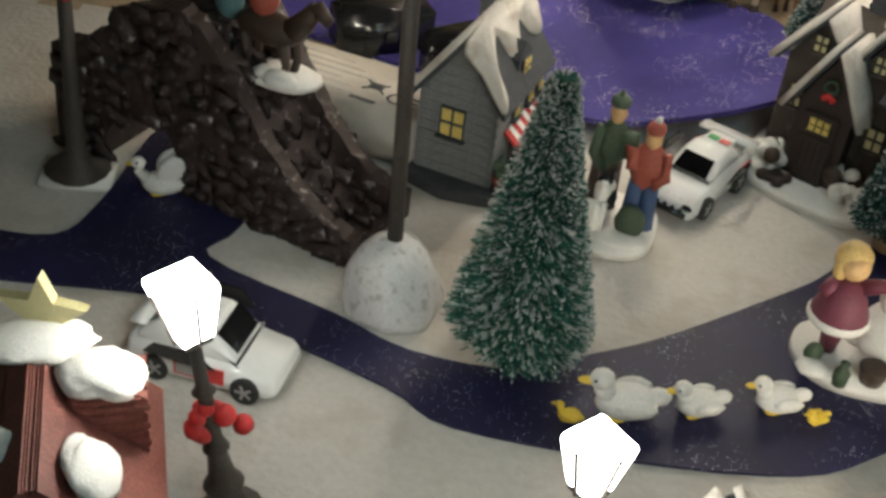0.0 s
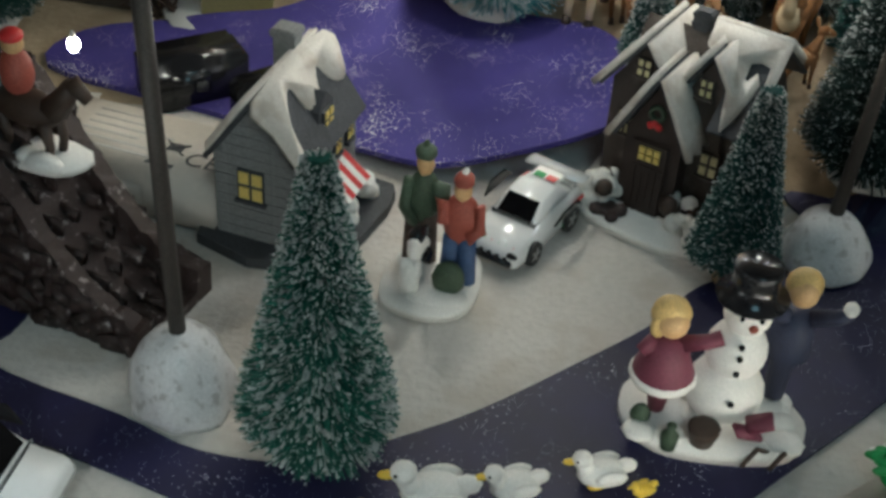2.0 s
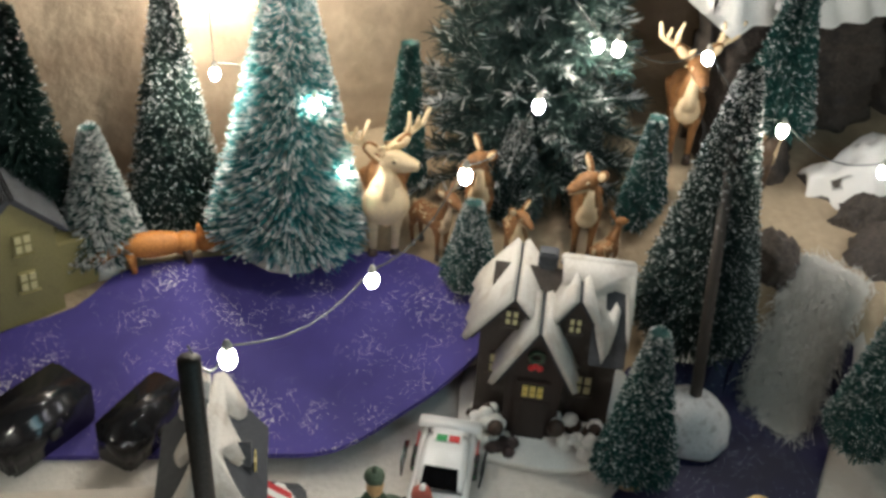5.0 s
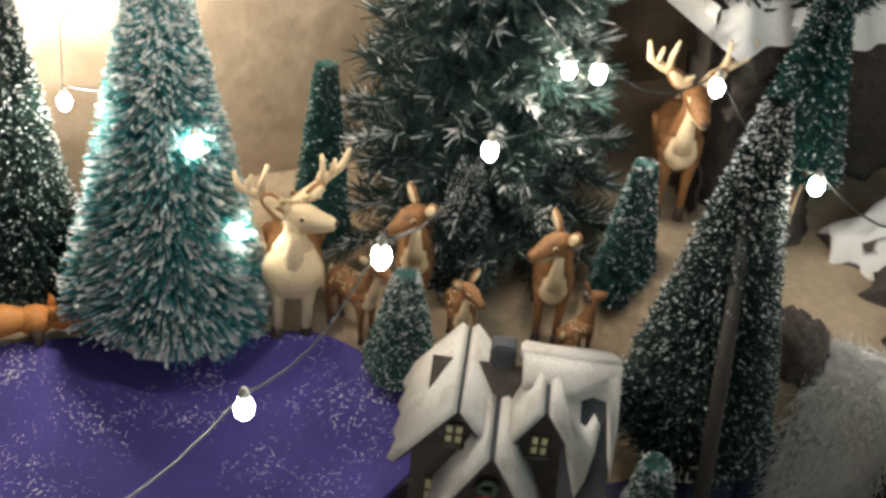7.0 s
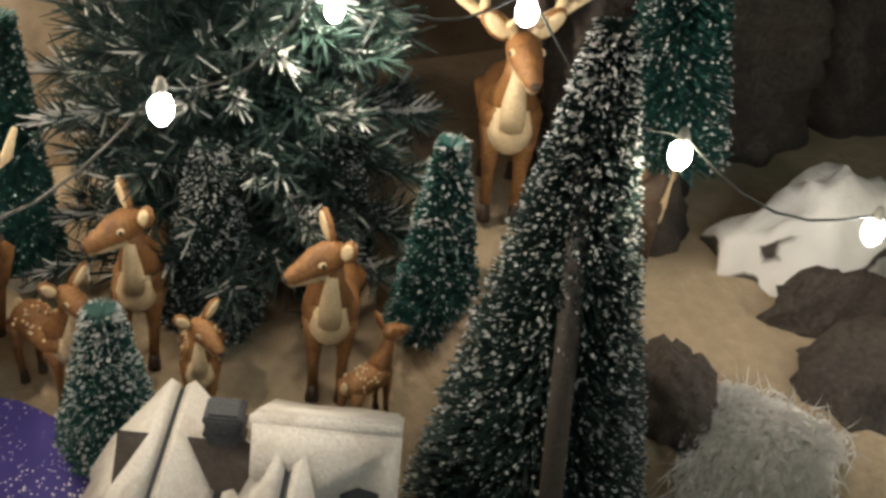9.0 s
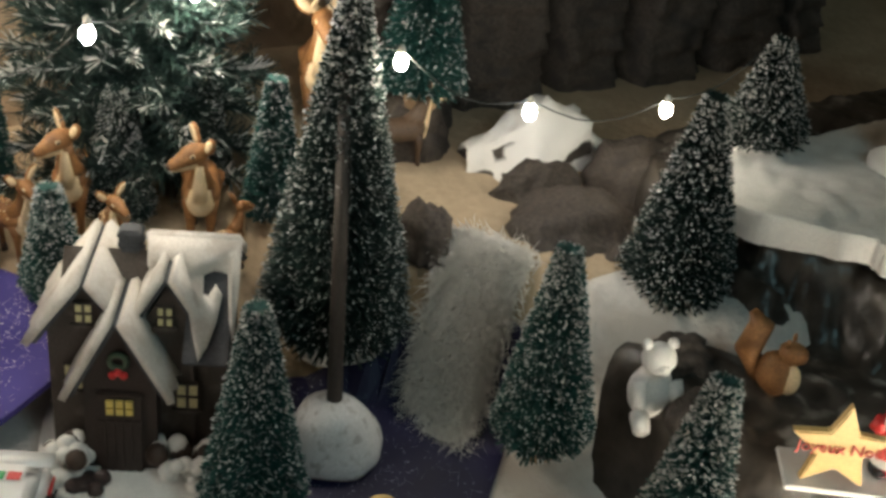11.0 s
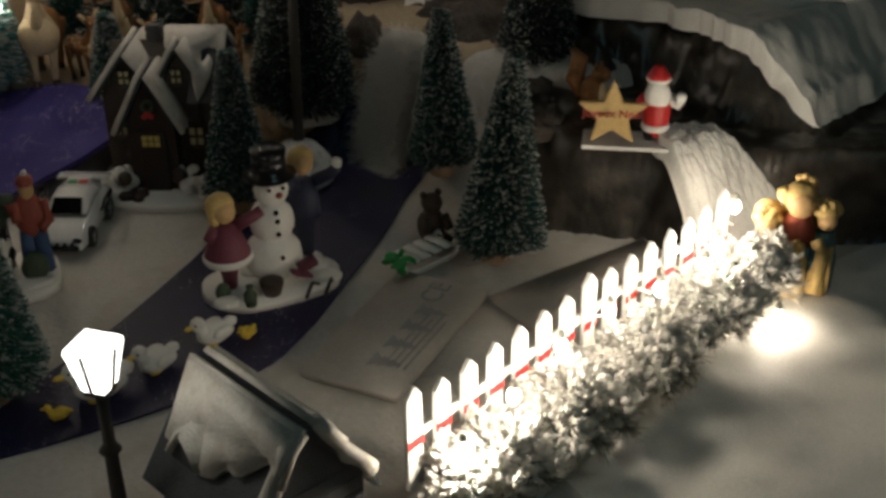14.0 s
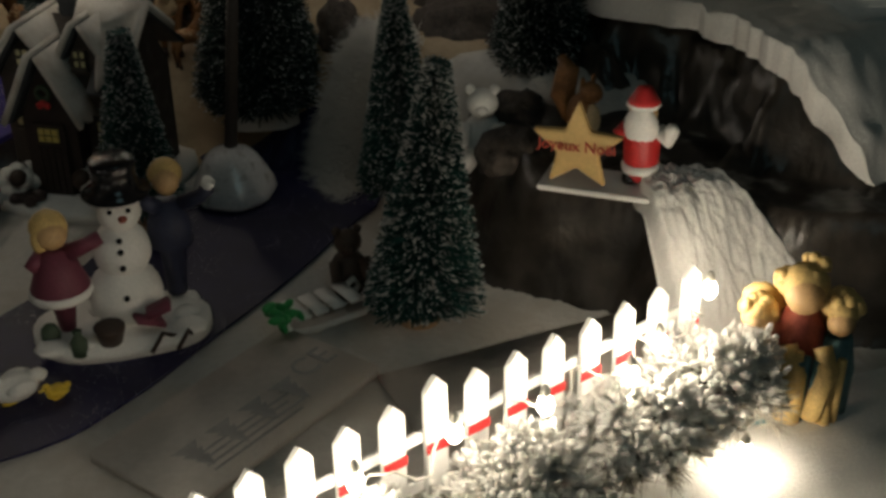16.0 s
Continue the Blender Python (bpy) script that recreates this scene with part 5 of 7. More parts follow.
def duck(x, y, z, rz, s, material, label, swan=False):
    bm = bmesh.new()
    ell(bm, (0, 0, 0.05), (0.1, 0.065, 0.055), 0, 12)
    ell(bm, (0.09, 0, 0.075), (0.045, 0.03, 0.03), 0, 8)
    if swan:
        tube(bm, [(-0.07, 0, 0.07), (-0.11, 0, 0.12), (-0.1, 0, 0.15)], [0.03, 0.022, 0.022], 0)
        ell(bm, (-0.11, 0, 0.16), (0.035, 0.028, 0.028), 0, 8)
        for k in (-1, 1):
            ell(bm, (0.03, 0.035 * k, 0.13), (0.06, 0.014, 0.08), 0, 8, Matrix.Rotation(0.5, 4, "Y"))
    else:
        tube(bm, [(-0.06, 0, 0.07), (-0.085, 0, 0.11)], [0.035, 0.03], 0)
        ell(bm, (-0.09, 0, 0.135), (0.04, 0.035, 0.036), 0, 10)
        for k in (-1, 1):
            ell(bm, (0.02, 0.055 * k, 0.065), (0.065, 0.02, 0.035), 0, 8)
    ell(bm, (-0.135, 0, 0.128 if not swan else 0.155), (0.03, 0.018, 0.009), 1, 8)
    for k in (-1, 1):
        ell(bm, (-0.03, 0.03 * k, 0.008), (0.035, 0.02, 0.008), 1, 8)
        ell(bm, (-0.115, 0.024 * k, 0.145 if not swan else 0.17), 0.006, 2, 6)
    for v in bm.verts:
        v.co *= s
    solo("swan_figurine" if swan else "duck_figurine", bm, [material, BEAK, BLACK], x, y, z, rz, label, "duck", "" if swan else "ducks on the river")


duck(-0.06, 2.02, 0.02, 10, 1.25, SNOW, "large white duck figurine on the blue river")
duck(0.22, 2.1, 0.02, 20, 0.95, SNOW, "white duck figurine on the blue river")
duck(0.53, 2.2, 0.02, 15, 0.95, SNOW, "white duck figurine on the blue river")
duck(-0.27, 1.93, 0.02, -15, 0.45, BEAK, "tiny yellow duckling on the blue river")
duck(0.68, 2.16, 0.02, 30, 0.45, BEAK, "tiny yellow duckling on the blue river")
duck(-2.16, 2.93, 0.02, 20, 1.0, SNOW, "white swan figurine before the bridge arch", swan=True)
duck(-1.98, 3.08, 0.02, -20, 0.6, BEAK, "yellow duck figurine under the bridge")


def deer(x, y, z, rz, s, antlers, label, bright=False, spots=False, name="deer_figurine", turn=0.0, pitch=0.0, coat=None):
    """Standing deer; it looks along -y, its head turned by turn and raised by pitch."""
    bm = bmesh.new()
    B, C, D = 0, 1, 2
    # bright: lamplight put into the colour, cream neck, head and forelegs
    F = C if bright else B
    # trunk of the body, chest to rump
    tube(bm, [(0, -0.16, 0.47), (0, -0.12, 0.475), (0, -0.03, 0.47), (0, 0.1, 0.455), (0, 0.22, 0.46), (0, 0.3, 0.475), (0, 0.345, 0.47)], [0.04, 0.085, 0.118, 0.108, 0.112, 0.09, 0.03], B, 14)
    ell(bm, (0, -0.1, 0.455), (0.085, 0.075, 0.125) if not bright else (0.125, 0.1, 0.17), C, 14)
    # neck, brown behind and pale in front
    tube(bm, [(0, -0.02, 0.5), (0, -0.085, 0.6), (0, -0.125, 0.7), (0, -0.14, 0.78)], [0.1, 0.075, 0.056, 0.05], F, 12)
    tube(bm, [(0, -0.14, 0.47), (0, -0.15, 0.58), (0, -0.168, 0.68), (0, -0.175, 0.75)], [0.05, 0.044, 0.034, 0.026], C, 10)
    h0 = len(bm.verts)
    # head: skull, tapering muzzle, pale chin, dark nose
    tube(bm, [(0, -0.09, 0.8), (0, -0.11, 0.815), (0, -0.155, 0.82), (0, -0.205, 0.808), (0, -0.255, 0.786), (0, -0.3, 0.768), (0, -0.325, 0.762)], [0.02, 0.05, 0.062, 0.057, 0.042, 0.032, 0.018], F, 12)
    tube(bm, [(0, -0.17, 0.772), (0, -0.25, 0.755), (0, -0.31, 0.75)], [0.042, 0.03, 0.02], C, 10)
    ell(bm, (0, -0.326, 0.768), (0.02, 0.014, 0.014), D, 8)
    for k in (-1, 1):
        ell(bm, (0.09 * k, -0.115, 0.888), (0.04, 0.018, 0.075), B, 10, Matrix.Rotation(0.75 * k, 4, "Y"))
        ell(bm, (0.093 * k, -0.128, 0.89), (0.028, 0.012, 0.06), C, 10, Matrix.Rotation(0.75 * k, 4, "Y"))
        ell(bm, (0.05 * k, -0.2, 0.826), (0.012, 0.018, 0.014), C, 8)
        ell(bm, (0.056 * k, -0.202, 0.826), (0.009, 0.012, 0.01), D, 8)
        if antlers:
            tube(bm, [(0.03 * k, -0.13, 0.86), (0.08 * k, -0.1, 0.9), (0.16 * k, -0.08, 0.93), (0.23 * k, -0.09, 0.985), (0.255 * k, -0.11, 1.08)], [0.024, 0.023, 0.021, 0.018, 0.01], C, 8)
            tube(bm, [(0.13 * k, -0.085, 0.92), (0.135 * k, -0.11, 1.0), (0.12 * k, -0.13, 1.09)], [0.019, 0.016, 0.009], C, 7)
            tube(bm, [(0.19 * k, -0.085, 0.95), (0.185 * k, -0.12, 1.05)], [0.016, 0.009], C, 7)
            tube(bm, [(0.05 * k, -0.12, 0.88), (0.05 * k, -0.2, 0.95)], [0.016, 0.008], C, 7)
    hinge = Vector((0, -0.135, 0.76))
    turned = Matrix.Rotation(radians(turn), 3, "Z") @ Matrix.Rotation(radians(-pitch), 3, "X")
    level = Matrix.Rotation(radians(turn * 0.3), 3, "Z")
    bm.verts.ensure_lookup_table()
    for v in bm.verts[h0:]:
        rack = antlers and v.co.z > 0.868 and abs(v.co.y + 0.11) < 0.12
        v.co = hinge + (level if rack and bright else turned) @ ((v.co - hinge) * 1.16)
    # legs with hooves
    for k in (-1, 1):
        tube(bm, [(0.055 * k, -0.06, 0.44), (0.06 * k, -0.085, 0.33), (0.058 * k, -0.085, 0.22), (0.056 * k, -0.095, 0.06)], [0.06, 0.036, 0.024, 0.02], F, 10)
        tube(bm, [(0.06 * k, 0.25, 0.46), (0.066 * k, 0.27, 0.34), (0.064 * k, 0.305, 0.24), (0.06 * k, 0.275, 0.06)], [0.075, 0.046, 0.025, 0.02], B, 10)
        for yy in (-0.095, 0.275):
            tube(bm, [(0.058 * k, yy, 0.08), (0.058 * k, yy - 0.012, 0.0)], [0.021, 0.03], D, 8)
    ell(bm, (0, 0.345, 0.5), (0.028, 0.03, 0.06), C, 8)
    if spots:
        r = random.Random(1)
        for k in range(34):
            a, yy = r.uniform(0.2, 2.9), r.uniform(-0.05, 0.28)
            ell(bm, (0.112 * math.cos(a), yy, 0.46 + 0.11 * math.sin(a)), 0.011, C, 6)
    for v in bm.verts:
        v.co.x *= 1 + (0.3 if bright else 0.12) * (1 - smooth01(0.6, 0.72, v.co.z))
        v.co *= s
    solo(name, bm, [coat or TAN, CREAM, DARKBROWN], x, y, z, rz, label, "deer", "deer figurines")


deer(0.46, 5.2, 0.3, -18, 0.8, True, "stag figurine with antlers, its front paled for warm lamplight", bright=True, turn=75, pitch=14)
deer(0.98, 5.12, 0.36, -30, 0.66, False, "tan doe figurine looking sideways", turn=-50)
deer(0.70, 5.04, 0.33, 25, 0.5, False, "spotted fawn figurine beside the stag", spots=True)
deer(1.44, 4.76, 0.38, -25, 0.66, False, "tan doe figurine behind the cottage", turn=-62)
deer(1.05, 4.78, 0.36, -20, 0.46, False, "small spotted fawn figurine behind the cottage roof", spots=True, turn=40)
deer(1.52, 4.6, 0.36, 110, 0.36, False, "small fawn figurine with its head turned away", spots=True)
deer(2.17, 5.08, 0.68, -28, 0.78, True, "brown stag figurine on the upper slope", turn=14)
deer(2.46, 4.72, 0.6, 80, 0.52, False, "deer figurine coloured darker brown for the shade of the rocks", coat=SHADEBROWN)


def fox():
    bm = bmesh.new()
    ell(bm, (0.12, 0, 0.16), (0.19, 0.07, 0.075), 0, 14)
    ell(bm, (-0.06, 0, 0.15), (0.08, 0.062, 0.07), 0, 12)
    ell(bm, (-0.17, 0, 0.15), (0.065, 0.055, 0.055), 0, 12)
    tube(bm, [(-0.2, 0, 0.14), (-0.28, 0, 0.115)], [0.04, 0.014], 0, 10)
    ell(bm, (-0.2, 0, 0.12), (0.06, 0.05, 0.03), 1, 10)
    ell(bm, (-0.285, 0, 0.115), 0.014, 2, 8)
    for k in (-1, 1):
        tube(bm, [(-0.14, 0.035 * k, 0.18), (-0.13, 0.045 * k, 0.25)], [0.028, 0.004], 0, 6)
        ell(bm, (-0.215, 0.036 * k, 0.16), 0.009, 2, 6)
        for xx in (-0.06, 0.24):
            tube(bm, [(xx, 0.04 * k, 0.14), (xx - 0.01, 0.045 * k, 0.06), (xx - 0.02, 0.045 * k, 0)], [0.032, 0.02, 0.018], 0 if xx > 0 else 2, 8)
    tube(bm, [(0.28, 0, 0.17), (0.38, 0.03, 0.13), (0.47, 0.05, 0.1)], [0.03, 0.05, 0.015], 0, 10)
    solo("fox_figurine", bm, [FOXRED, SNOW, DARKBROWN], -0.62, 5.54, 0.17, 172, "orange fox figurine with a white muzzle", "fox")


fox()


def squirrel():
    bm = bmesh.new()
    ell(bm, (0, 0, 0.1), (0.06, 0.08, 0.1), 0)
    ell(bm, (0, -0.05, 0.22), (0.045, 0.06, 0.045), 0)
    ell(bm, (0, -0.06, 0.1), (0.035, 0.045, 0.07), 1)
    tube(bm, [(0, 0.07, 0.04), (0, 0.13, 0.15), (0, 0.1, 0.28), (0, 0.15, 0.32)], [0.03, 0.055, 0.05, 0.02], 0, 10)
    for k in (-1, 1):
        ell(bm, (0.03 * k, -0.03, 0.265), (0.012, 0.01, 0.025), 0, 6)
    solo("squirrel_figurine", bm, [TAN, CREAM], 2.98, 2.72, 0.52, 20, "brown squirrel figurine on the rock ledge", "squirrel")


squirrel()


def sleigh_figure():
    """Horse and riders on the bridge, one plain casting."""
    bm = bmesh.new()
    slab(bm, rounded([(-0.25, -0.1), (0.25, -0.12), (0.3, 0.1), (-0.25, 0.12)], 4), 0, 0.03, 3)
    ell(bm, (0.05, 0, 0.25), (0.19, 0.085, 0.09), 0, 14)
    tube(bm, [(0.2, 0, 0.28), (0.28, 0, 0.38), (0.32, 0, 0.44)], [0.07, 0.05, 0.04], 0)
    tube(bm, [(0.31, 0, 0.45), (0.4, 0, 0.38)], [0.045, 0.028], 0)
    for x in (-0.06, 0.17):
        for k in (-1, 1):
            tube(bm, [(x, 0.05 * k, 0.22), (x + 0.02, 0.05 * k, 0.1), (x, 0.05 * k, 0.02)], [0.035, 0.022, 0.022], 0)
    ell(bm, (0.02, 0, 0.42), (0.08, 0.075, 0.12), 1)
    ell(bm, (0.02, 0, 0.56), 0.05, 4)
    ell(bm, (0.02, 0, 0.6), (0.055, 0.055, 0.035), 2)
    ell(bm, (-0.2, 0.02, 0.33), (0.08, 0.07, 0.12), 5)
    ell(bm, (-0.2, 0.02, 0.48), 0.05, 4)
    ell(bm, (-0.2, 0.02, 0.52), (0.056, 0.056, 0.035), 6)
    ell(bm, (0.2, -0.12, 0.06), (0.1, 0.06, 0.05), 3)
    ell(bm, (0.1, -0.1, 0.07), (0.05, 0.06, 0.03), 3)
    for v in bm.verts:
        v.co *= 0.85
    solo("rider_figurine", bm, [DARKBROWN, DULLRED, RED, SNOW, SKIN, TEAL, BEAK], -1.78, 3.1, 0.62, -20, "painted figurine of a horse with riders on the bridge", "figurine")


sleigh_figure()


def santa_sign():
    ob = thing("greeting_sign", 2.86, 2.2, 0.545, -36, "gold star greeting sign with a small red and white figurine", "sign")
    bm = bmesh.new()
    box(bm, -0.24, -0.1, -0.01, 0.24, 0.12, 0.012, 0, 0.004)
    part("stand", bm, WHITE, ob, "thin white stand", smooth=False)
    bm = bmesh.new()
    star_shape(bm, 0.19, -0.02, 0.02)
    bmesh.ops.bevel(bm, geom=bm.edges[:], offset=0.006, segments=2, affect="EDGES")
    part("star", bm, GOLD, ob, "gold card star", smooth=False, at=at(-0.085, -0.07, 0.185, 0))
    cu = bpy.data.curves.new("greeting_text", "FONT")
    cu.body, cu.size, cu.align_x, cu.extrude = "Joyeux Noël", 0.062 * U, "CENTER", 0.003 * U
    cu.materials.append(REDINK)
    tx = new("greeting_text", cu)
    tx.parent = ob
    tx.matrix_basis = at(-0.085, -0.096, 0.175) @ Matrix.Rotation(math.pi / 2, 4, "X")
    bm = bmesh.new()
    lathe(bm, [(0.055, 0.02), (0.07, 0.1), (0.075, 0.2), (0.05, 0.26)], 0, 14)
    ell(bm, (0, 0, 0.3), (0.058, 0.055, 0.055), 2)
    ell(bm, (0, -0.035, 0.25), (0.07, 0.045, 0.085), 1)
    lathe(bm, [(0.062, 0.33), (0.064, 0.345), (0.055, 0.36), (0.03, 0.4), (0.005, 0.41)], 0, 14)
    lathe(bm, [(0.06, 0.322), (0.068, 0.332), (0.06, 0.345)], 1, 14)
    tube(bm, [(0.06, 0, 0.23), (0.11, -0.02, 0.2), (0.12, -0.04, 0.24)], [0.034, 0.03, 0.027], 1)
    ell(bm, (0.12, -0.04, 0.25), 0.03, 1, 8)
    tube(bm, [(-0.06, 0, 0.23), (-0.09, -0.03, 0.2)], [0.03, 0.028], 0)
    for k in (-1, 1):
        ell(bm, (0.035 * k, -0.02, 0.025), (0.035, 0.05, 0.025), 3, 8)
    lathe(bm, [(0.074, 0.055), (0.078, 0.075), (0.072, 0.09)], 1, 14)
    part("figure", bm, [RED, SNOW, SKIN, BLACK], ob, "red and white bearded figurine", at=at(0.14, 0.05, 0.01))


santa_sign()


def carol_figure():
    bm = bmesh.new()
    slab(bm, rounded([(-0.15, -0.1), (0.1, -0.13), (0.17, 0.02), (0.1, 0.13), (-0.13, 0.1)], 4), -0.02, 0.04, 3)
    lathe(bm, [(0.1, 0.03), (0.11, 0.15), (0.08, 0.3), (0.05, 0.38)], 0, 14, (0.02, 0.02, 0))
    ell(bm, (0.02, 0.0, 0.44), (0.06, 0.058, 0.062), 1)
    ell(bm, (0.02, 0.03, 0.46), (0.075, 0.065, 0.07), 2)
    lathe(bm, [(0.05, 0.03), (0.06, 0.2), (0.035, 0.28)], 2, 12, (-0.11, 0, 0))
    ell(bm, (-0.11, -0.01, 0.33), (0.042, 0.04, 0.044), 1)
    ell(bm, (-0.11, 0.01, 0.35), (0.05, 0.045, 0.045), 2)
    lathe(bm, [(0.05, 0.03), (0.06, 0.2), (0.04, 0.32)], 4, 12, (0.13, -0.02, 0))
    ell(bm, (0.13, -0.03, 0.37), (0.042, 0.04, 0.044), 1)
    ell(bm, (0.13, -0.01, 0.4), (0.05, 0.045, 0.035), 5)
    tube(bm, [(-0.02, -0.06, 0.3), (0.0, -0.1, 0.22), (0.0, -0.11, 0.06)], [0.03, 0.04, 0.035], 5)
    tube(bm, [(0.08, -0.06, 0.3), (0.1, -0.1, 0.24), (0.06, -0.12, 0.08)], [0.03, 0.035, 0.03], 2)
    r = random.Random(21)
    for cx, cy, cz, rad in ((0.02, 0.02, 0.47, 0.07), (-0.11, 0.01, 0.35, 0.05), (0.13, -0.01, 0.39, 0.05)):
        for k in range(14):
            a, b = r.uniform(0, 6.28), r.uniform(-0.3, 1.2)
            ell(bm, (cx + rad * math.cos(a) * math.cos(b), cy + 0.4 * rad + rad * math.sin(a) * math.cos(b) * 0.7, cz + rad * math.sin(b)), r.uniform(0.016, 0.028), 2, 6)
    for k in range(16):
        x0 = r.uniform(-0.13, 0.15)
        tube(bm, [(x0, -0.06 - r.uniform(0, 0.04), r.uniform(0.2, 0.3)), (x0 + r.uniform(-0.03, 0.03), -0.09 - r.uniform(0, 0.03), 0.04)], [0.014, 0.022], r.choice((0, 2, 2, 4)), 6)
    for k in (-1, 1):
        ell(bm, (0.02 + 0.1 * k, 0.08, 0.34), (0.075, 0.02, 0.1), 2, 10, Matrix.Rotation(0.5 * k, 4, "Y"))
    for v in bm.verts:
        v.co *= 1.15
    solo("carol_figurine", bm, [DULLRED, SKIN, HAIR, SNOW, TEAL, HAIR], 3.2, 1.26, 0.0, -25, "gold and red painted figurine of three singers", "figurine")


carol_figure()


# ---- lamp masts on glittering mounds ----
def mast(x, y, base_r, base_h, z, topx, topy, topz, label, clear=False):
    ob = thing("light_mast", x, y, z, 0, label, "lamp post", "light masts")
    bm = bmesh.new()
    prof = [(base_r * a, base_h * b) for a, b in ((1.0, 0.0), (1.03, 0.1), (1.0, 0.25), (0.93, 0.42), (0.82, 0.6), (0.68, 0.77), (0.5, 0.9), (0.3, 0.97), (0.1, 1.0))]
    lathe(bm, prof, 0, 36)
    for v in bm.verts:
        if v.co.z < base_h * 0.95:
            k = 1 + 0.16 * noise.noise(v.co * 7 + Vector((x, y, 0))) + 0.05 * noise.noise(v.co * 22)
            v.co.x, v.co.y = v.co.x * k, v.co.y * k
    part("mound", bm, GLITTER, ob, "clear glittering dome" if clear else "white glittering snow mound")
    bm = bmesh.new()
    tube(bm, [(0, 0, base_h * 0.8), ((topx - x) * 0.5, (topy - y) * 0.5, (topz - z) * 0.55), (topx - x, topy - y, topz - z)], [0.032, 0.03, 0.034], 0, 10)
    part("pole", bm, STICK, ob, "dark wooden stick")


mast(-1.05, 2.46, 0.205, 0.33, 0.0, -1.1, 2.52, 2.24, "dark stick on a glittering white snow mound")
mast(1.56, 3.66, 0.2, 0.24, 0.03, 1.8, 4.17, 1.78, "dark stick on a clear glittering mound beside the river", True)


def street_lamp(x, y, z, height, lit, label, size=1.0, tilt=0.0):
    ob = thing("street_lamp", x, y, z, 0, label, "street lamp", "street lamps")
    if tilt:
        ob.matrix_basis = pose(x * U, y * U, z * U, 0, tilt, 0)
    bm = bmesh.new()
    lathe(bm, [(0.11, 0), (0.115, 0.03), (0.07, 0.06), (0.055, 0.14), (0.07, 0.16), (0.045, 0.2), (0.032, 0.3), (0.045, 0.32), (0.028, 0.36), (0.024, height * 0.7), (0.04, height * 0.72), (0.022, height * 0.75), (0.022, height)], 0, 14)
    part("post", bm, STICK, ob, "dark bronze post")
    s = size
    bm = bmesh.new()
    for k in range(4):
        a = k * math.pi / 2 + math.pi / 4
        tube(bm, [(0.06 * s * math.cos(a), 0.06 * s * math.sin(a), height), (0.1 * s * math.cos(a), 0.1 * s * math.sin(a), height + 0.21 * s)], 0.007, 0, 6)
    lathe(bm, [(0.07 * s, -0.012), (0.07 * s, 0.008)], 0, 4, (0, 0, height))
    head = part("lantern_frame", bm, STICK, ob, "dark lantern frame", smooth=False, at=at(0, 0, 0))
    bm = bmesh.new()
    lathe(bm, [(0.075 * s, 0.01), (0.125 * s, 0.205 * s), (0.118 * s, 0.224 * s)], 0, 4, (0, 0, height))
    glass = part("lantern_pane", bm, LANTERN if lit else GLITTER, head, "glowing white lantern glass" if lit else "frosted glass", smooth=False)
    glass.visible_shadow = False
    return ob


street_lamp(-0.27, 0.75, 0.0, 0.9, True, "lit toy street lamp before the slate house", 0.8)
LAMP2 = street_lamp(-1.36, 1.2, 0.0, 0.78, True, "lit toy street lamp with a red bow by the white car", 0.95, -9)
bm = bmesh.new()
r = random.Random(12)
for k in range(9):
    ell(bm, (r.uniform(-0.05, 0.09), r.uniform(-0.05, 0.05), 0.44 + r.uniform(-0.07, 0.08)), r.uniform(0.03, 0.045), 0, 8)
part("bow", bm, RED, LAMP2, "red ribbon bow")
bm = bmesh.new()
lathe(bm, [(0.13, 0), (0.15, 0.02), (0.07, 0.05), (0.045, 0.12), (0.034, 0.5), (0.028, 1.3)], 0, 14, (0, 0, 0.03))
far_lamp = thing("lamp_post", -2.57, 2.96, 0.0, 12, "dark lamp post on a square white foot beside the bridge", "lamp post")
part("post", bm, STICK, far_lamp)
bm = bmesh.new()
box(bm, -0.16, -0.12, 0, 0.16, 0.12, 0.035, 0, 0.006)
part("foot", bm, WHITE, far_lamp, "square white foot")
bm = bmesh.new()
for k in range(8):
    ell(bm, (r.uniform(-0.06, 0.06), -0.04 + r.uniform(-0.03, 0.03), 0.98 + r.uniform(-0.06, 0.06)), 0.035, 0, 8)
part("bow", bm, RED, far_lamp, "red ribbon bow")


# ---- battery boxes ----
def text(body, size, m, material, parent, name="print"):
    cu = bpy.data.curves.new(name, "FONT")
    cu.body, cu.size, cu.extrude = body, size * U, 0.001 * U
    cu.materials.append(material)
    tx = new(name, cu)
    tx.parent = parent
    tx.matrix_basis = m
    return tx


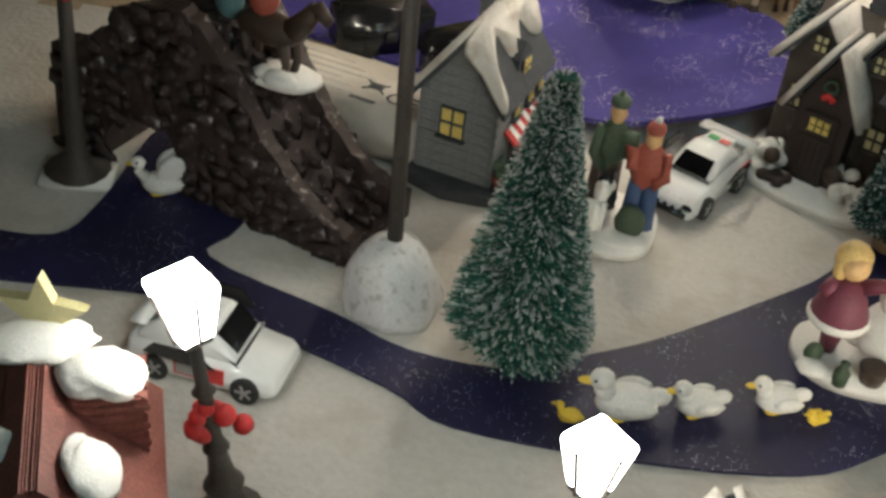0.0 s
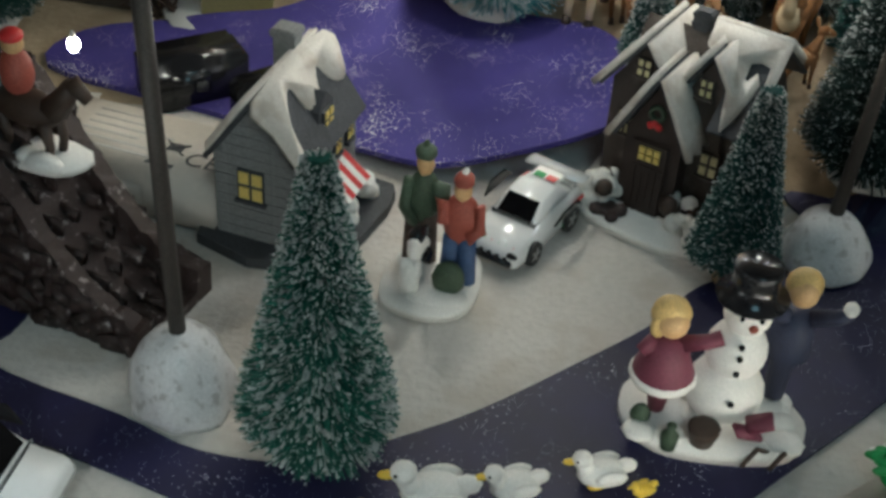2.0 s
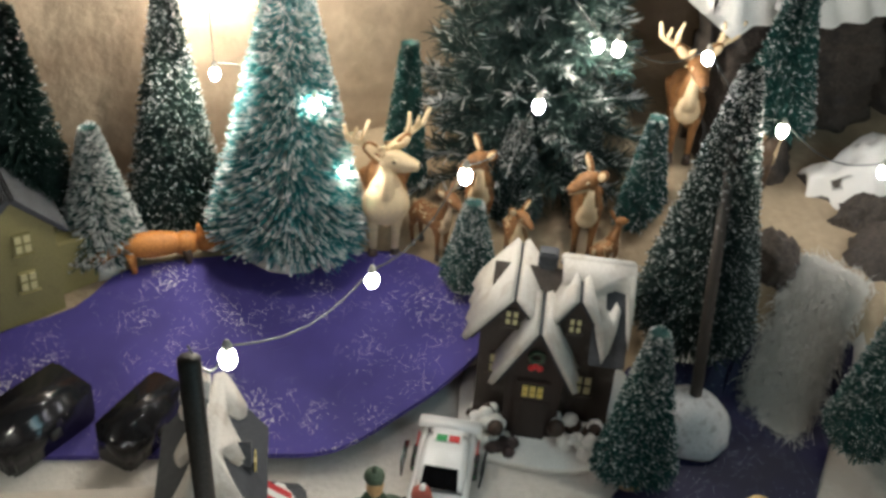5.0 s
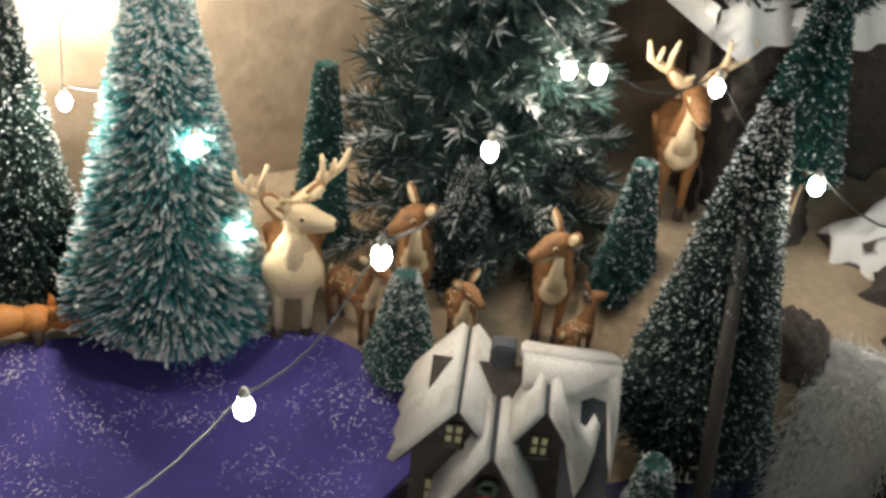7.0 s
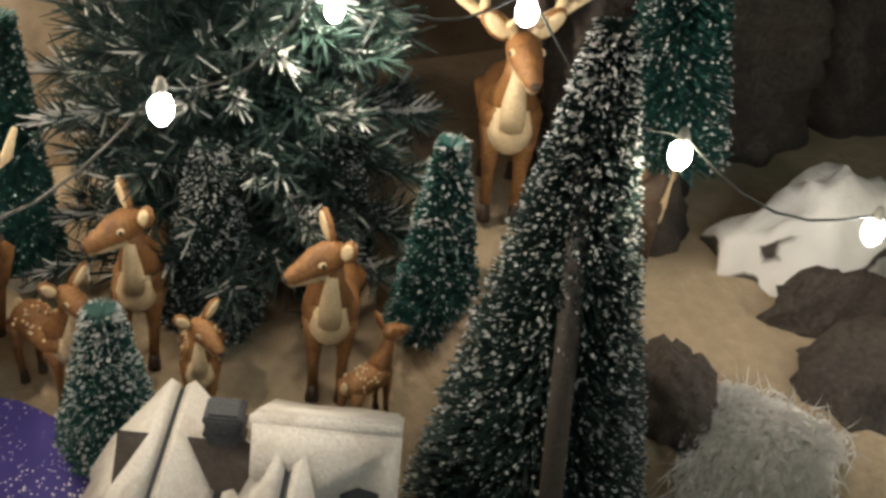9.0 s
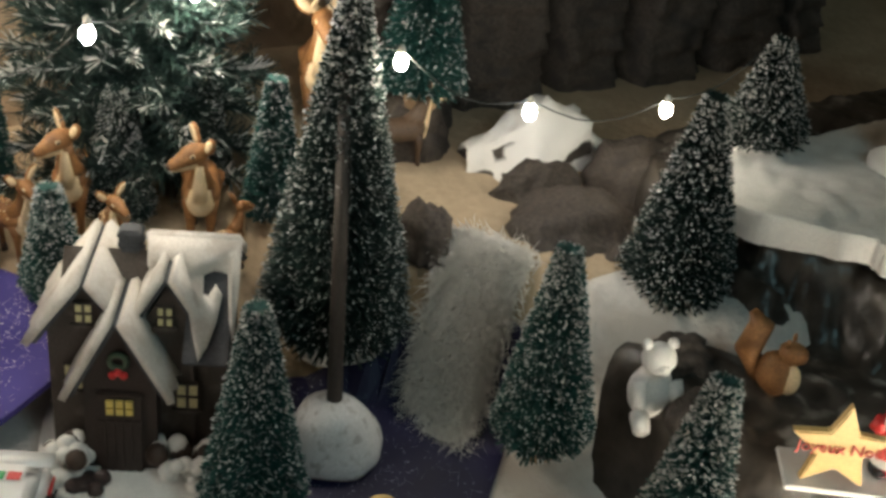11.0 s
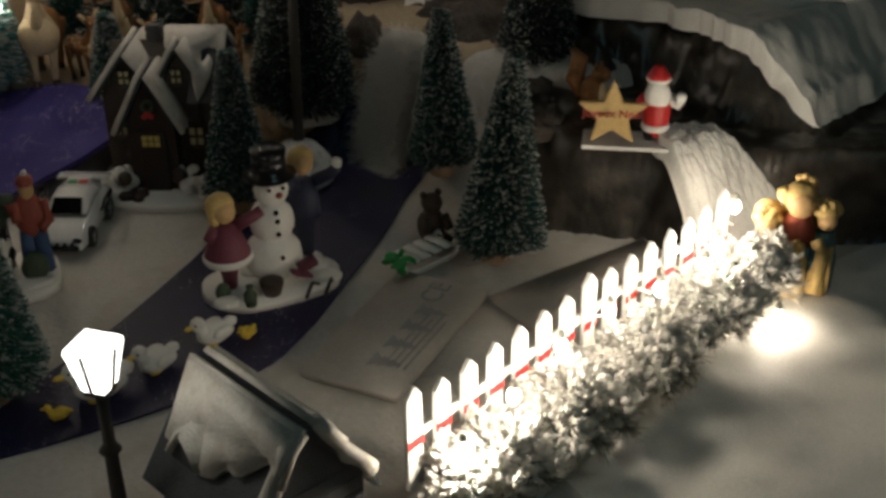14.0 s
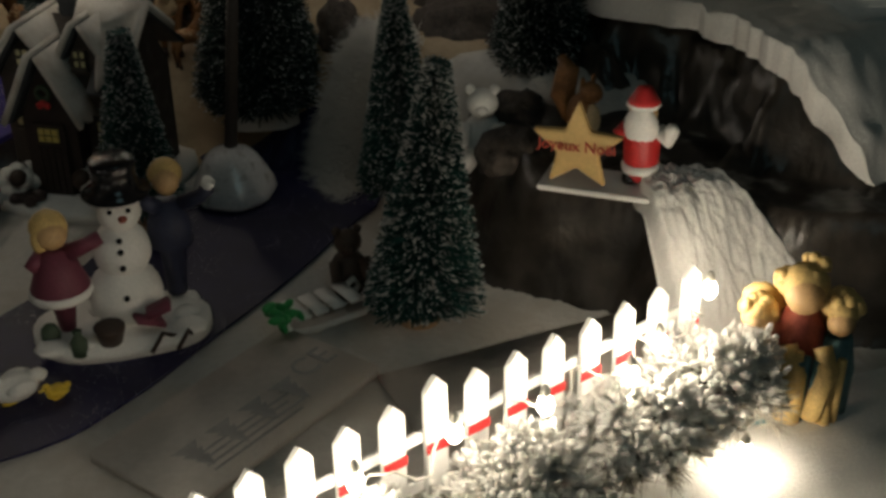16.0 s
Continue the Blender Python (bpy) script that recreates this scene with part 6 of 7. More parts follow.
def battery_box(name, x, y, z, rz, w, d, h, material, label, printed):
    ob = thing(name, x, y, z, rz, label, "battery box")
    bm = bmesh.new()
    box(bm, -w / 2, -d / 2, 0, w / 2, d / 2, h, 0, 0.03)
    body = part("case", bm, material, ob)
    bm = bmesh.new()
    box(bm, -w * 0.3, -d / 2 - 0.006, h * 0.2, w * 0.1, -d / 2 + 0.01, h * 0.8, 0, 0.006)
    part("switch_plate", bm, material, ob)
    bm = bmesh.new()
    box(bm, -0.03, -d / 2 - 0.02, h * 0.4, 0.03, -d / 2, h * 0.6, 0, 0.006)
    part("switch", bm, RUBBER if material is not WHITE else GREYINK, ob, "sliding switch")
    if printed:
        text("CE", 0.14, at(w * 0.22, -d * 0.2, h + 0.002), INK, ob)
        for k in range(6):
            bm = bmesh.new()
            box(bm, -w * 0.36, d * 0.3 - k * 0.055, h, -w * 0.36 + w * (0.3 + 0.08 * (k % 3)), d * 0.3 - k * 0.055 + 0.011, h + 0.002)
            part("print_bar", bm, GREYINK, ob, smooth=False)
        bm = bmesh.new()
        tube(bm, [(0.08 * w, -0.09 * d, h + 0.002), (0.2 * w, 0.07 * d, h + 0.002)], 0.006, 0, 4)
        tube(bm, [(0.2 * w, -0.09 * d, h + 0.002), (0.08 * w, 0.07 * d, h + 0.002)], 0.006, 0, 4)
        box(bm, 0.1 * w, -0.05 * d, h, 0.18 * w, 0.06 * d, h + 0.003)
        part("bin_mark", bm, INK, ob, "crossed-out bin mark", smooth=False)
        bm = bmesh.new()
        box(bm, 0.06 * w, -0.3 * d, h, 0.2 * w, -0.25 * d, h + 0.002)
        part("print_bar", bm, INK, ob, smooth=False)
    return ob


battery_box("battery_box", -1.5, 3.8, 0.0, -15, 0.95, 0.52, 0.24, mat("grey_beige_plastic", (0.46, 0.42, 0.37), 0.5, vary=0.06, size=0.01, bump=0.05), "white plastic battery box with printed marks", True)
battery_box("black_battery_box", -1.5, 4.62, 0.0, 32, 0.52, 0.3, 0.27, BLACK, "glossy black battery box at the pond's edge", False)
battery_box("black_battery_box", -1.02, 4.42, 0.04, 40, 0.46, 0.22, 0.25, BLACK, "glossy black battery box behind the grey house", False)
bm = bmesh.new()
box(bm, -0.5, -0.25, 0, 0.5, 0.25, 0.06, 0, 0.012)
card = solo("carton", bm, mat("carton_paper", (0.52, 0.48, 0.44), 0.7, vary=0.06, size=0.01), 1.32, 1.84, 0.0, 37, "flat pale carton with printed fir trees lying on the snow", "carton")
for k in range(4):
    bm = bmesh.new()
    for j in range(3):
        prism(bm, [(-0.06 + j * 0.015, j * 0.045), (0.06 - j * 0.015, j * 0.045), (0, j * 0.045 + 0.07)], 0, 0.002, m=Matrix.Rotation(math.pi / 2, 4, "X"))
    p = part("printed_tree", bm, GREYINK, card, smooth=False, at=at(-0.3 + k * 0.16, -0.02, 0.064))
for k in range(4):
    bm = bmesh.new()
    box(bm, -0.32, -0.2 + k * 0.035, 0.06, 0.12 + 0.05 * (k % 2), -0.19 + k * 0.035, 0.0625)
    part("print_bar", bm, GREYINK, card, smooth=False)
text("CE", 0.16, at(0.26, -0.08, 0.063), GREYINK, card)


bm = bmesh.new()
box(bm, 0, -0.42, 0, 1.14, 0, 0.014, 0, 0.004)
solo("cardboard_sheet", bm, mat("cardboard_paper", (0.5, 0.45, 0.4), 0.65, vary=0.08, size=0.012), 1.85, 1.93, 0.008, 7.4, "flat pale cardboard sheet lying behind the fence", "cardboard")


# ---- rocks ----
def boulder(x, y, z, sx, sy, sz, seed, label, rz=0, m=None):
    bm = bmesh.new()
    bmesh.ops.create_icosphere(bm, subdivisions=4, radius=1.0)
    for v in bm.verts:
        p = v.co.copy()
        q = p * 1.5 + Vector((seed * 3.1, 0, 0))
        k = 1.12 - 0.5 * abs(noise.noise(q)) + 0.2 * noise.noise(q * 0.6) - 0.16 * abs(noise.noise(p * 4 + Vector((0, seed, 0)))) + 0.03 * noise.noise(p * 12)
        v.co = Vector((p.x * sx * k, p.y * sy * k, max(-0.25, p.z) * sz * k))
    solo("boulder", bm, CAPPED if seed == 4 else BARE, x, y, z, rz, label, "rock", "rocks on the slope")


boulder(2.88, 4.24, 0.62, 0.25, 0.12, 0.2, 1, "dark flat boulder on the snowy slope", -8)
boulder(2.86, 3.9, 0.56, 0.33, 0.25, 0.27, 2, "large dark boulder on the snowy slope", -18)
boulder(2.98, 3.66, 0.46, 0.26, 0.2, 0.22, 9, "dark brown rock below the large boulder", 20)
boulder(2.22, 4.1, 0.6, 0.12, 0.16, 0.2, 3, "small upright dark rock", 0)
boulder(3.08, 4.5, 0.62, 0.4, 0.24, 0.36, 4, "snow-capped boulder under the light string", -6)
boulder(3.4, 4.1, 0.6, 0.3, 0.25, 0.3, 5, "dark boulder beside the plateau", 0)
boulder(2.56, 4.84, 0.68, 0.2, 0.14, 0.3, 12, "dark rock under the green tree", 0)
boulder(2.78, 3.02, 0.5, 0.15, 0.14, 0.14, 10, "brown rock on the ledge beside the sign", 10)
boulder(2.66, 2.74, 0.46, 0.16, 0.13, 0.13, 11, "brown rock at the edge of the ledge", 40)


def rock_wall():
    """Dark moulded rock standing behind the slope: broad columns with worn strata and deep clefts."""
    xs, zs = np.arange(2.25, 5.6, 0.03), np.arange(0.3, 1.66, 0.03)
    w = len(xs)
    verts = []
    for z in zs:
        for x in xs:
            cell = x * 1.7 + 0.25 * noise.noise(Vector((x, z * 1.5, 3)))
            f = cell - math.floor(cell)
            col = 0.34 * noise.noise(Vector((math.floor(cell) * 3.7, 1.0, 0.5)))
            cleft = 0.3 * (1 - smooth01(0.0, 0.14, min(f, 1 - f)))
            lay = z * 7.5 + 1.3 * noise.noise(Vector((x * 1.1, z, 8)))
            step = (lay - math.floor(lay)) * 0.045 + 0.05 * noise.noise(Vector((math.floor(lay), math.floor(cell), 4)))
            rough = 0.05 * noise.noise(Vector((x * 5, z * 7, 1))) + 0.02 * noise.noise(Vector((x * 16, z * 22, 1)))
            verts.append((x * U, (4.95 + col + cleft + step + rough + 0.12 * (z - 0.4)) * U, z * U))
    for x in xs:
        verts.append((x * U, 6.1 * U, 1.64 * U))
    n = len(zs) + 1
    faces = [(j * w + i, j * w + i + 1, (j + 1) * w + i + 1, (j + 1) * w + i) for j in range(n - 1) for i in range(w - 1)]
    me = bpy.data.meshes.new("rock_wall")
    me.from_pydata(verts, [], faces)
    me.materials.append(BARE)
    for p in me.polygons:
        p.use_smooth = True
    tagged(new("wall_rock", me), "dark moulded rock wall with worn layers behind the slope", "rock wall", kind="structure")
    bm = bmesh.new()
    bmesh.ops.create_grid(bm, x_segments=110, y_segments=26, size=1.0)
    for v in bm.verts:
        u, k = v.co.x * 0.5 + 0.5, v.co.y * 0.5 + 0.5
        x = 2.22 + 3.3 * u
        y = 4.9 + 0.22 * noise.noise(Vector((x * 2.2, 3, 1))) + 0.08 * noise.noise(Vector((x * 7, 3, 1))) + 1.1 * k
        rim = smooth01(0.0, 0.16, min(k * 1.3, u * 3, (1 - u) * 3))
        n = 0.06 * noise.noise(Vector((x * 3, y * 3, 2))) + 0.02 * noise.noise(Vector((x * 11, y * 11, 2)))
        v.co = Vector((x, y, 1.66 + (0.05 + n) * rim - 0.14 * (1 - rim)))
    solo("wall_rock_snow", bm, SNOW, 0, 0, 0, 0, "lumpy white snow lying on top of the rock wall", "snow", kind="structure")


rock_wall()


def fleece():
    """Long-haired white fleece draped down the bank."""
    rng = np.random.default_rng(1)
    n = 26000
    u, w = rng.random(n), rng.random(n)
    q = [np.array(p) for p in ((2.0, 3.8), (2.08, 3.46), (2.52, 3.78), (2.36, 4.04))]
    a = ((1 - u) * (1 - w))[:, None] * q[0] + ((1 - u) * w)[:, None] * q[1] + (u * w)[:, None] * q[2] + (u * (1 - w))[:, None] * q[3]
    a = a + rng.normal(size=(n, 2)) * 0.03
    z = np.array([ground_z(x, y) + 0.01 for x, y in a])
    a = np.concatenate([a, z[:, None]], 1)
    d = rng.normal(size=(n, 3)) * 0.35 + np.array([-0.6, -0.6, 0.12])
    d /= np.linalg.norm(d, axis=1, keepdims=True)
    b = a + d * (0.05 + 0.07 * rng.random((n, 1)))
    side = np.cross(d, rng.normal(size=(n, 3)))
    side *= 0.0042 / np.linalg.norm(side, axis=1, keepdims=True)
    k = np.arange(n)
    ob = new("snow_fleece", raw("snow_fleece", np.concatenate([a + side, a - side, b]) * U, np.stack([k, k + n, k + 2 * n], 1), FLEECE))
    tagged(ob, "long-haired white fleece snow draped on the bank", "snow", kind="stuff")


fleece()
flat_sheet("snow_pad", [(1.98, 3.78), (2.06, 3.48), (2.5, 3.76), (2.36, 4.0)], lambda x, y: ground_z(x, y) - 0.01, 0.03, SNOW, "white fleece backing on the bank", "snow")


# ---- small ornaments on the snow at the river's right bank ----
def wire_sledge():
    ob = thing("toy_sledge", 1.76, 2.42, 0.0, 18, "white wire sledge with green foil leaves", "sledge")
    for s in (-1, 1):
        bm = bmesh.new()
        tube(bm, [(-0.22, 0.07 * s, 0.09), (-0.2, 0.07 * s, 0.04), (-0.1, 0.07 * s, 0.02), (0.14, 0.07 * s, 0.02), (0.2, 0.07 * s, 0.06), (0.17, 0.07 * s, 0.1), (0.13, 0.07 * s, 0.08)], 0.014, 0, 7)
        part("runner", bm, SNOW, ob, "white curled runner")
    for k in range(4):
        bm = bmesh.new()
        box(bm, -0.03, -0.085, 0.085, 0.03, 0.085, 0.1, 0, 0.004)
        part("slat", bm, WHITE, ob, at=at(-0.14 + k * 0.08, 0, 0))
    bm = bmesh.new()
    r = random.Random(9)
    for k in range(14):
        ell(bm, (-0.2 + r.uniform(-0.06, 0.06), r.uniform(-0.07, 0.07), 0.1 + r.uniform(-0.03, 0.06)), (0.035, 0.014, 0.02), 0, 8, Matrix.Rotation(r.uniform(0, 3), 4, "Z"))
    part("leaves", bm, GREEN, ob, "shiny green leaves")


wire_sledge()


def seated_bear(x, y, z, rz, s, m, label):
    bm = bmesh.new()
    ell(bm, (0, 0, 0.1), (0.08, 0.075, 0.1), 0)
    ell(bm, (0, -0.01, 0.24), (0.06, 0.058, 0.056), 0)
    ell(bm, (0, -0.06, 0.23), (0.025, 0.025, 0.02), 0, 8)
    for k in (-1, 1):
        ell(bm, (0.045 * k, 0, 0.29), 0.02, 0, 8)
        tube(bm, [(0.06 * k, -0.03, 0.16), (0.07 * k, -0.09, 0.1)], [0.03, 0.025], 0)
        tube(bm, [(0.045 * k, -0.05, 0.04), (0.06 * k, -0.12, 0.03)], [0.035, 0.03], 0)
    for v in bm.verts:
        v.co *= s
    solo("animal_figurine", bm, m, x, y, z, rz, label, "figurine")


seated_bear(1.9, 2.62, 0.0, 0, 1.0, DARKBROWN, "small brown animal figurine under the green tree")
seated_bear(2.62, 3.0, 0.33, -20, 1.2, SNOW, "white animal figurine on the rocks")


# ---- picket fence, lit shrubs and snow in front ----
def picket_fence():
    ob = thing("picket_fence", 0.0, 0.0, 0.0, 0, "white picket fence with a red stripe and warm lights", "fence")
    a, b = Vector((0.78, 0.56, 0)), Vector((2.86, 1.40, 0))
    d = (b - a).normalized()
    rz = math.degrees(math.atan2(d.y, d.x))
    for k in range(15):
        p = a.lerp(b, k / 14)
        h = 0.42 + (0.04 if k in (0, 7, 14) else 0.0)
        base = 0.22 - 0.06 * k / 14
        bm = bmesh.new()
        prism(bm, [(-0.042, 0), (0.042, 0), (0.042, h - 0.05), (0, h), (-0.042, h - 0.05)], -0.012, 0.012)
        bmesh.ops.bevel(bm, geom=bm.edges[:], offset=0.004, segments=1, affect="EDGES")
        pk = part("picket", bm, WHITE, ob, smooth=False, at=at(p.x, p.y, base, rz))
        bm = bmesh.new()
        box(bm, -0.0435, -0.015, 0.19, 0.0435, -0.011, 0.225)
        part("stripe", bm, RED, pk, "red painted stripe", smooth=False)
    L = (b - a).length
    for z in (0.06, 0.24):
        bm = bmesh.new()
        box(bm, 0, 0.012, z, L, 0.03, z + 0.04, 0, 0.003)
        part("rail", bm, WHITE, ob, smooth=False, at=at(a.x, a.y, 0.17, rz))
    bm = bmesh.new()
    box(bm, -0.05, -0.27, 0.0, L + 0.14, 0.05, 0.15, 0, 0.02)
    part("base_board", bm, WHITE, ob, "long white base", at=at(a.x, a.y, 0.0, rz))
    return a, b, rz


FA, FB, FRZ = picket_fence()


def shrub(x, y, z, s, seed, lean):
    """A sprig laid against the fence: a stem, side twigs with fine needles, flocking in soft tufts."""
    rng = np.random.default_rng(seed)
    ob = thing("flocked_shrub", x, y, z, 0, "small shrub thick with white flocking before the fence", "shrub", "flocked shrubs")
    bm = bmesh.new()
    tips = []
    for k in range(46):
        a, h = rng.uniform(0, 2 * math.pi), rng.uniform(-0.1, 1.0)
        flat = math.sqrt(max(0.05, 1 - h * h))
        d = Vector((math.cos(a) * flat, math.sin(a) * flat, h * 0.95)) + Vector(lean) * 0.15
        d *= s * rng.uniform(0.8, 1.05)
        d.z = max(d.z, -0.03)
        mid = d * 0.45 + Vector((0, 0, 0.03))
        tube(bm, [(0, 0, 0.0), mid, d], [0.009, 0.006, 0.003], 0, 5)
        tips.append((mid, d))
    part("stem", bm, STICK, ob, "dark woody twigs")
    n = 3400
    pick = rng.integers(0, len(tips), n)
    t = rng.random((n, 1))
    m0 = np.array([tips[k][0][:] for k in pick])
    m1 = np.array([tips[k][1][:] for k in pick])
    a = m0 + (m1 - m0) * t
    ax = (m1 - m0) / np.linalg.norm(m1 - m0, axis=1, keepdims=True)
    d = ax * 0.9 + rng.normal(size=(n, 3)) * 0.55
    d /= np.linalg.norm(d, axis=1, keepdims=True)
    b = a + d * (0.05 + 0.06 * rng.random((n, 1)))
    side = np.cross(d, rng.normal(size=(n, 3)))
    side *= 0.0032 / np.linalg.norm(side, axis=1, keepdims=True)
    k = np.arange(n)
    o = new("needles", raw("needles", np.concatenate([a + side, a - side, b]) * U, np.stack([k, k + n, k + 2 * n], 1), TWIG))
    o.parent = ob
    bm = bmesh.new()
    bmesh.ops.create_icosphere(bm, subdivisions=1, radius=1.0)
    unit = np.array([v.co[:] for v in bm.verts])
    tri = np.array([[v.index for v in f.verts] for f in bm.faces])
    bm.free()
    # tufts lie on the upper needles and leave the low outer ones bare
    bare = (b - np.array([0, 0, 0.5 * s])) @ np.array([lean[0], lean[1], -0.9])
    good = np.nonzero(bare + rng.normal(size=n) * 0.05 < 0.24)[0][:3000]
    m = len(good)
    c = a[good] + (b[good] - a[good]) * (0.3 + 0.6 * rng.random((m, 1)))
    sz = 0.0085 + 0.009 * rng.random((m, 1, 1)) ** 2
    along = (unit @ d[good].T).T[:, :, None] * d[good][:, None, :]
    shape = unit[None] + along * (0.3 + 0.9 * rng.random((m, 1, 1)))
    v = (c[:, None, :] + shape * sz * (0.75 + 0.5 * rng.random((m, len(unit), 1)))).reshape(-1, 3)
    f = (tri[None] + (np.arange(m) * len(unit))[:, None, None]).reshape(-1, 3)
    o = new("flocking", raw("flocking", v * U, f, FLEECE))
    o.parent = ob
    tagged(o, "clumps of white flocking")


nrm = Vector((math.sin(radians(FRZ)), -math.cos(radians(FRZ)), 0))
for k, (f, off) in enumerate(((0.1, 0.17), (0.33, 0.18), (0.57, 0.2), (0.8, 0.19), (0.97, 0.17))):
    p = FA.lerp(FB, f) + nrm * off
    shrub(p.x, p.y, 0.19, 0.24, 40 + k, (nrm.x, nrm.y, 0.0))

BULBS = []


def bulb(x, y, z, power, cool=False):
    """One LED, of a string or added for its light: a small glowing bead in a clear cap, and its light."""
    BULBS.append((x, y, z, power, cool))


for f, off, z, pw in ((0.02, 0.2, 0.46, 0.5), (0.17, 0.17, 0.5, 0.4), (0.33, 0.13, 0.53, 0.25), (0.49, 0.12, 0.52, 0.2), (0.63, 0.17, 0.5, 0.25), (0.78, 0.2, 0.48, 0.4), (0.86, 0.15, 0.5, 0.4), (1.03, 0.03, 0.5, 0.35)):
    p = FA.lerp(FB, f) + nrm * off
    bulb(p.x, p.y, z, pw)
bulb(2.87, 0.95, 0.14, 0.2)
STRING = [(-0.95, 2.73, 2.02), (-0.2, 3.56, 1.5), (0.2, 3.65, 1.85), (0.83, 4.3, 1.68), (1.23, 4.36, 1.88), (1.7, 4.33, 1.78), (1.93, 3.97, 1.56), (2.46, 3.82, 1.33), (3.15, 3.77, 1.25)]
for k, p in enumerate(STRING):
    bulb(*p, 0.03, cool=k % 2 == 1)
# mostly unseen bulbs, added to brighten the stag, the trees and the backcloth
for p, pw in (((0.22, 5.2, 0.86), 0.08), ((0.06, 5.18, 1.3), 0.14), ((-0.34, 5.6, 1.3), 0.42), ((-0.2, 6.0, 1.5), 0.4), ((0.42, 5.95, 2.0), 0.5), ((1.52, 5.02, 1.5), 0.3), ((-0.05, 4.85, 2.35), 0.85), ((-1.85, 3.95, 0.62), 0.008)):
    bulb(*p, pw)


def strings():
    for x, y, z, power, cool in BULBS:
        bm = bmesh.new()
        ell(bm, (0, 0, 0), (0.027, 0.027, 0.038), 0, 10)
        ob = thing("string_bulb", x, y, z, 0, "glowing warm LED bulb on a clear wire", "light bulb", "string light bulbs")
        b = part("bead", bm, COOLBULB if cool else BULB, ob, "glowing bead")
        bm = bmesh.new()
        lathe(bm, [(0.014, 0.03), (0.016, 0.05), (0.008, 0.07)], 0, 8)
        part("socket", bm, CLEARWIRE, ob, "clear plastic socket")
        b.visible_shadow = False
        lamp("string_bulb_light", "POINT", (x, y, z), power, (1.0, 0.92, 0.85) if cool else (1.0, 0.87, 0.68), 0.003)
    bm = bmesh.new()
    pts = []
    line = [(-1.1, 2.52, 2.24)] + STRING + [(3.7, 3.7, 1.55)]
    for a, b in zip(line, line[1:]):
        for k in range(6):
            t = k / 6
            pts.append([a[i] + (b[i] - a[i]) * t - (0.10 * math.sin(math.pi * t) if i == 2 else -0.0) + (0.05 if i == 2 else 0) for i in range(3)])
    tube(bm, pts, 0.0035, 0, 5)
    solo("light_string_wire", bm, WIRE, 0, 0, 0, 0, "thin dark wire strung between the masts", "wire")
    bm = bmesh.new()
    back = [(0.22, 5.2, 0.93), (0.14, 5.24, 1.1), (0.08, 5.2, 1.32), (-0.1, 5.4, 1.4), (-0.34, 5.6, 1.37), (-0.3, 5.85, 1.5), (-0.2, 6.0, 1.57), (0.0, 6.08, 1.85), (0.42, 6.0, 2.02), (0.9, 5.8, 1.9), (1.4, 5.2, 1.7), (1.52, 5.02, 1.57), (1.1, 5.0, 2.1), (0.5, 4.9, 2.5), (-0.05, 4.85, 2.42)]
    tube(bm, back, 0.0035, 0, 5)
    solo("pond_light_wire", bm, WIRE, 0, 0, 0, 0, "thin dark wire added to carry the bulbs behind the pond", "wire")
    bm = bmesh.new()
    pts = []
    for k in range(60):
        p = FA.lerp(FB, k / 59) + nrm * (0.07 + 0.03 * math.sin(k * 1.7))
        pts.append((p.x, p.y, 0.42 + 0.05 * math.sin(k * 0.9)))
    tube(bm, pts, 0.005, 0, 5)
    solo("fence_light_wire", bm, CLEARWIRE, 0, 0, 0, 0, "thin clear light wire looped along the fence", "wire")


strings()
for loc in ((-0.27, 0.75, 1.0), (-1.48, 1.2, 0.87)):
    lamp("street_lamp_light", "POINT", loc, 0.05, (1.0, 0.95, 0.8), 0.004)


def snow_ramp():
    """Fluffy snow running from the ledge down behind the last picket."""
    bm = bmesh.new()
    bmesh.ops.create_grid(bm, x_segments=100, y_segments=100, size=1.0)
    for v in bm.verts:
        u, w = v.co.x * 0.5 + 0.5, v.co.y * 0.5 + 0.5
        y = 1.5 + 0.72 * w
        left = 2.94 + 0.03 * noise.noise(Vector((w * 5, 0, 3))) + 0.08 * smooth01(0.75, 1.0, w)
        right = 3.6 - 0.26 * smooth01(0.2, 0.75, w) - 0.04 * smooth01(0.8, 1.0, w) + 0.05 * noise.noise(Vector((w * 4, 2, 8)))
        x = left + (right - left) * u
        rim = smooth01(0.0, 0.1, min(u, 1 - u)) * smooth01(0.0, 0.08, min(w, 1 - w))
        n = noise.noise(Vector((x * 5, y * 5, 4))) * 0.03 + noise.noise(Vector((x * 22, y * 22, 6))) * 0.018 + noise.noise(Vector((x * 55, y * 55, 6))) * 0.009
        v.co = Vector((x, y, 0.58 * smooth01(1.5, 2.02, y) + (0.02 + n) * rim - 0.09 * (1 - rim)))
    solo("snow_ramp", bm, SNOW, 0, 0, 0, 0, "fluffy white snow running down the rock beside the sign", "snow", kind="structure")


snow_ramp()


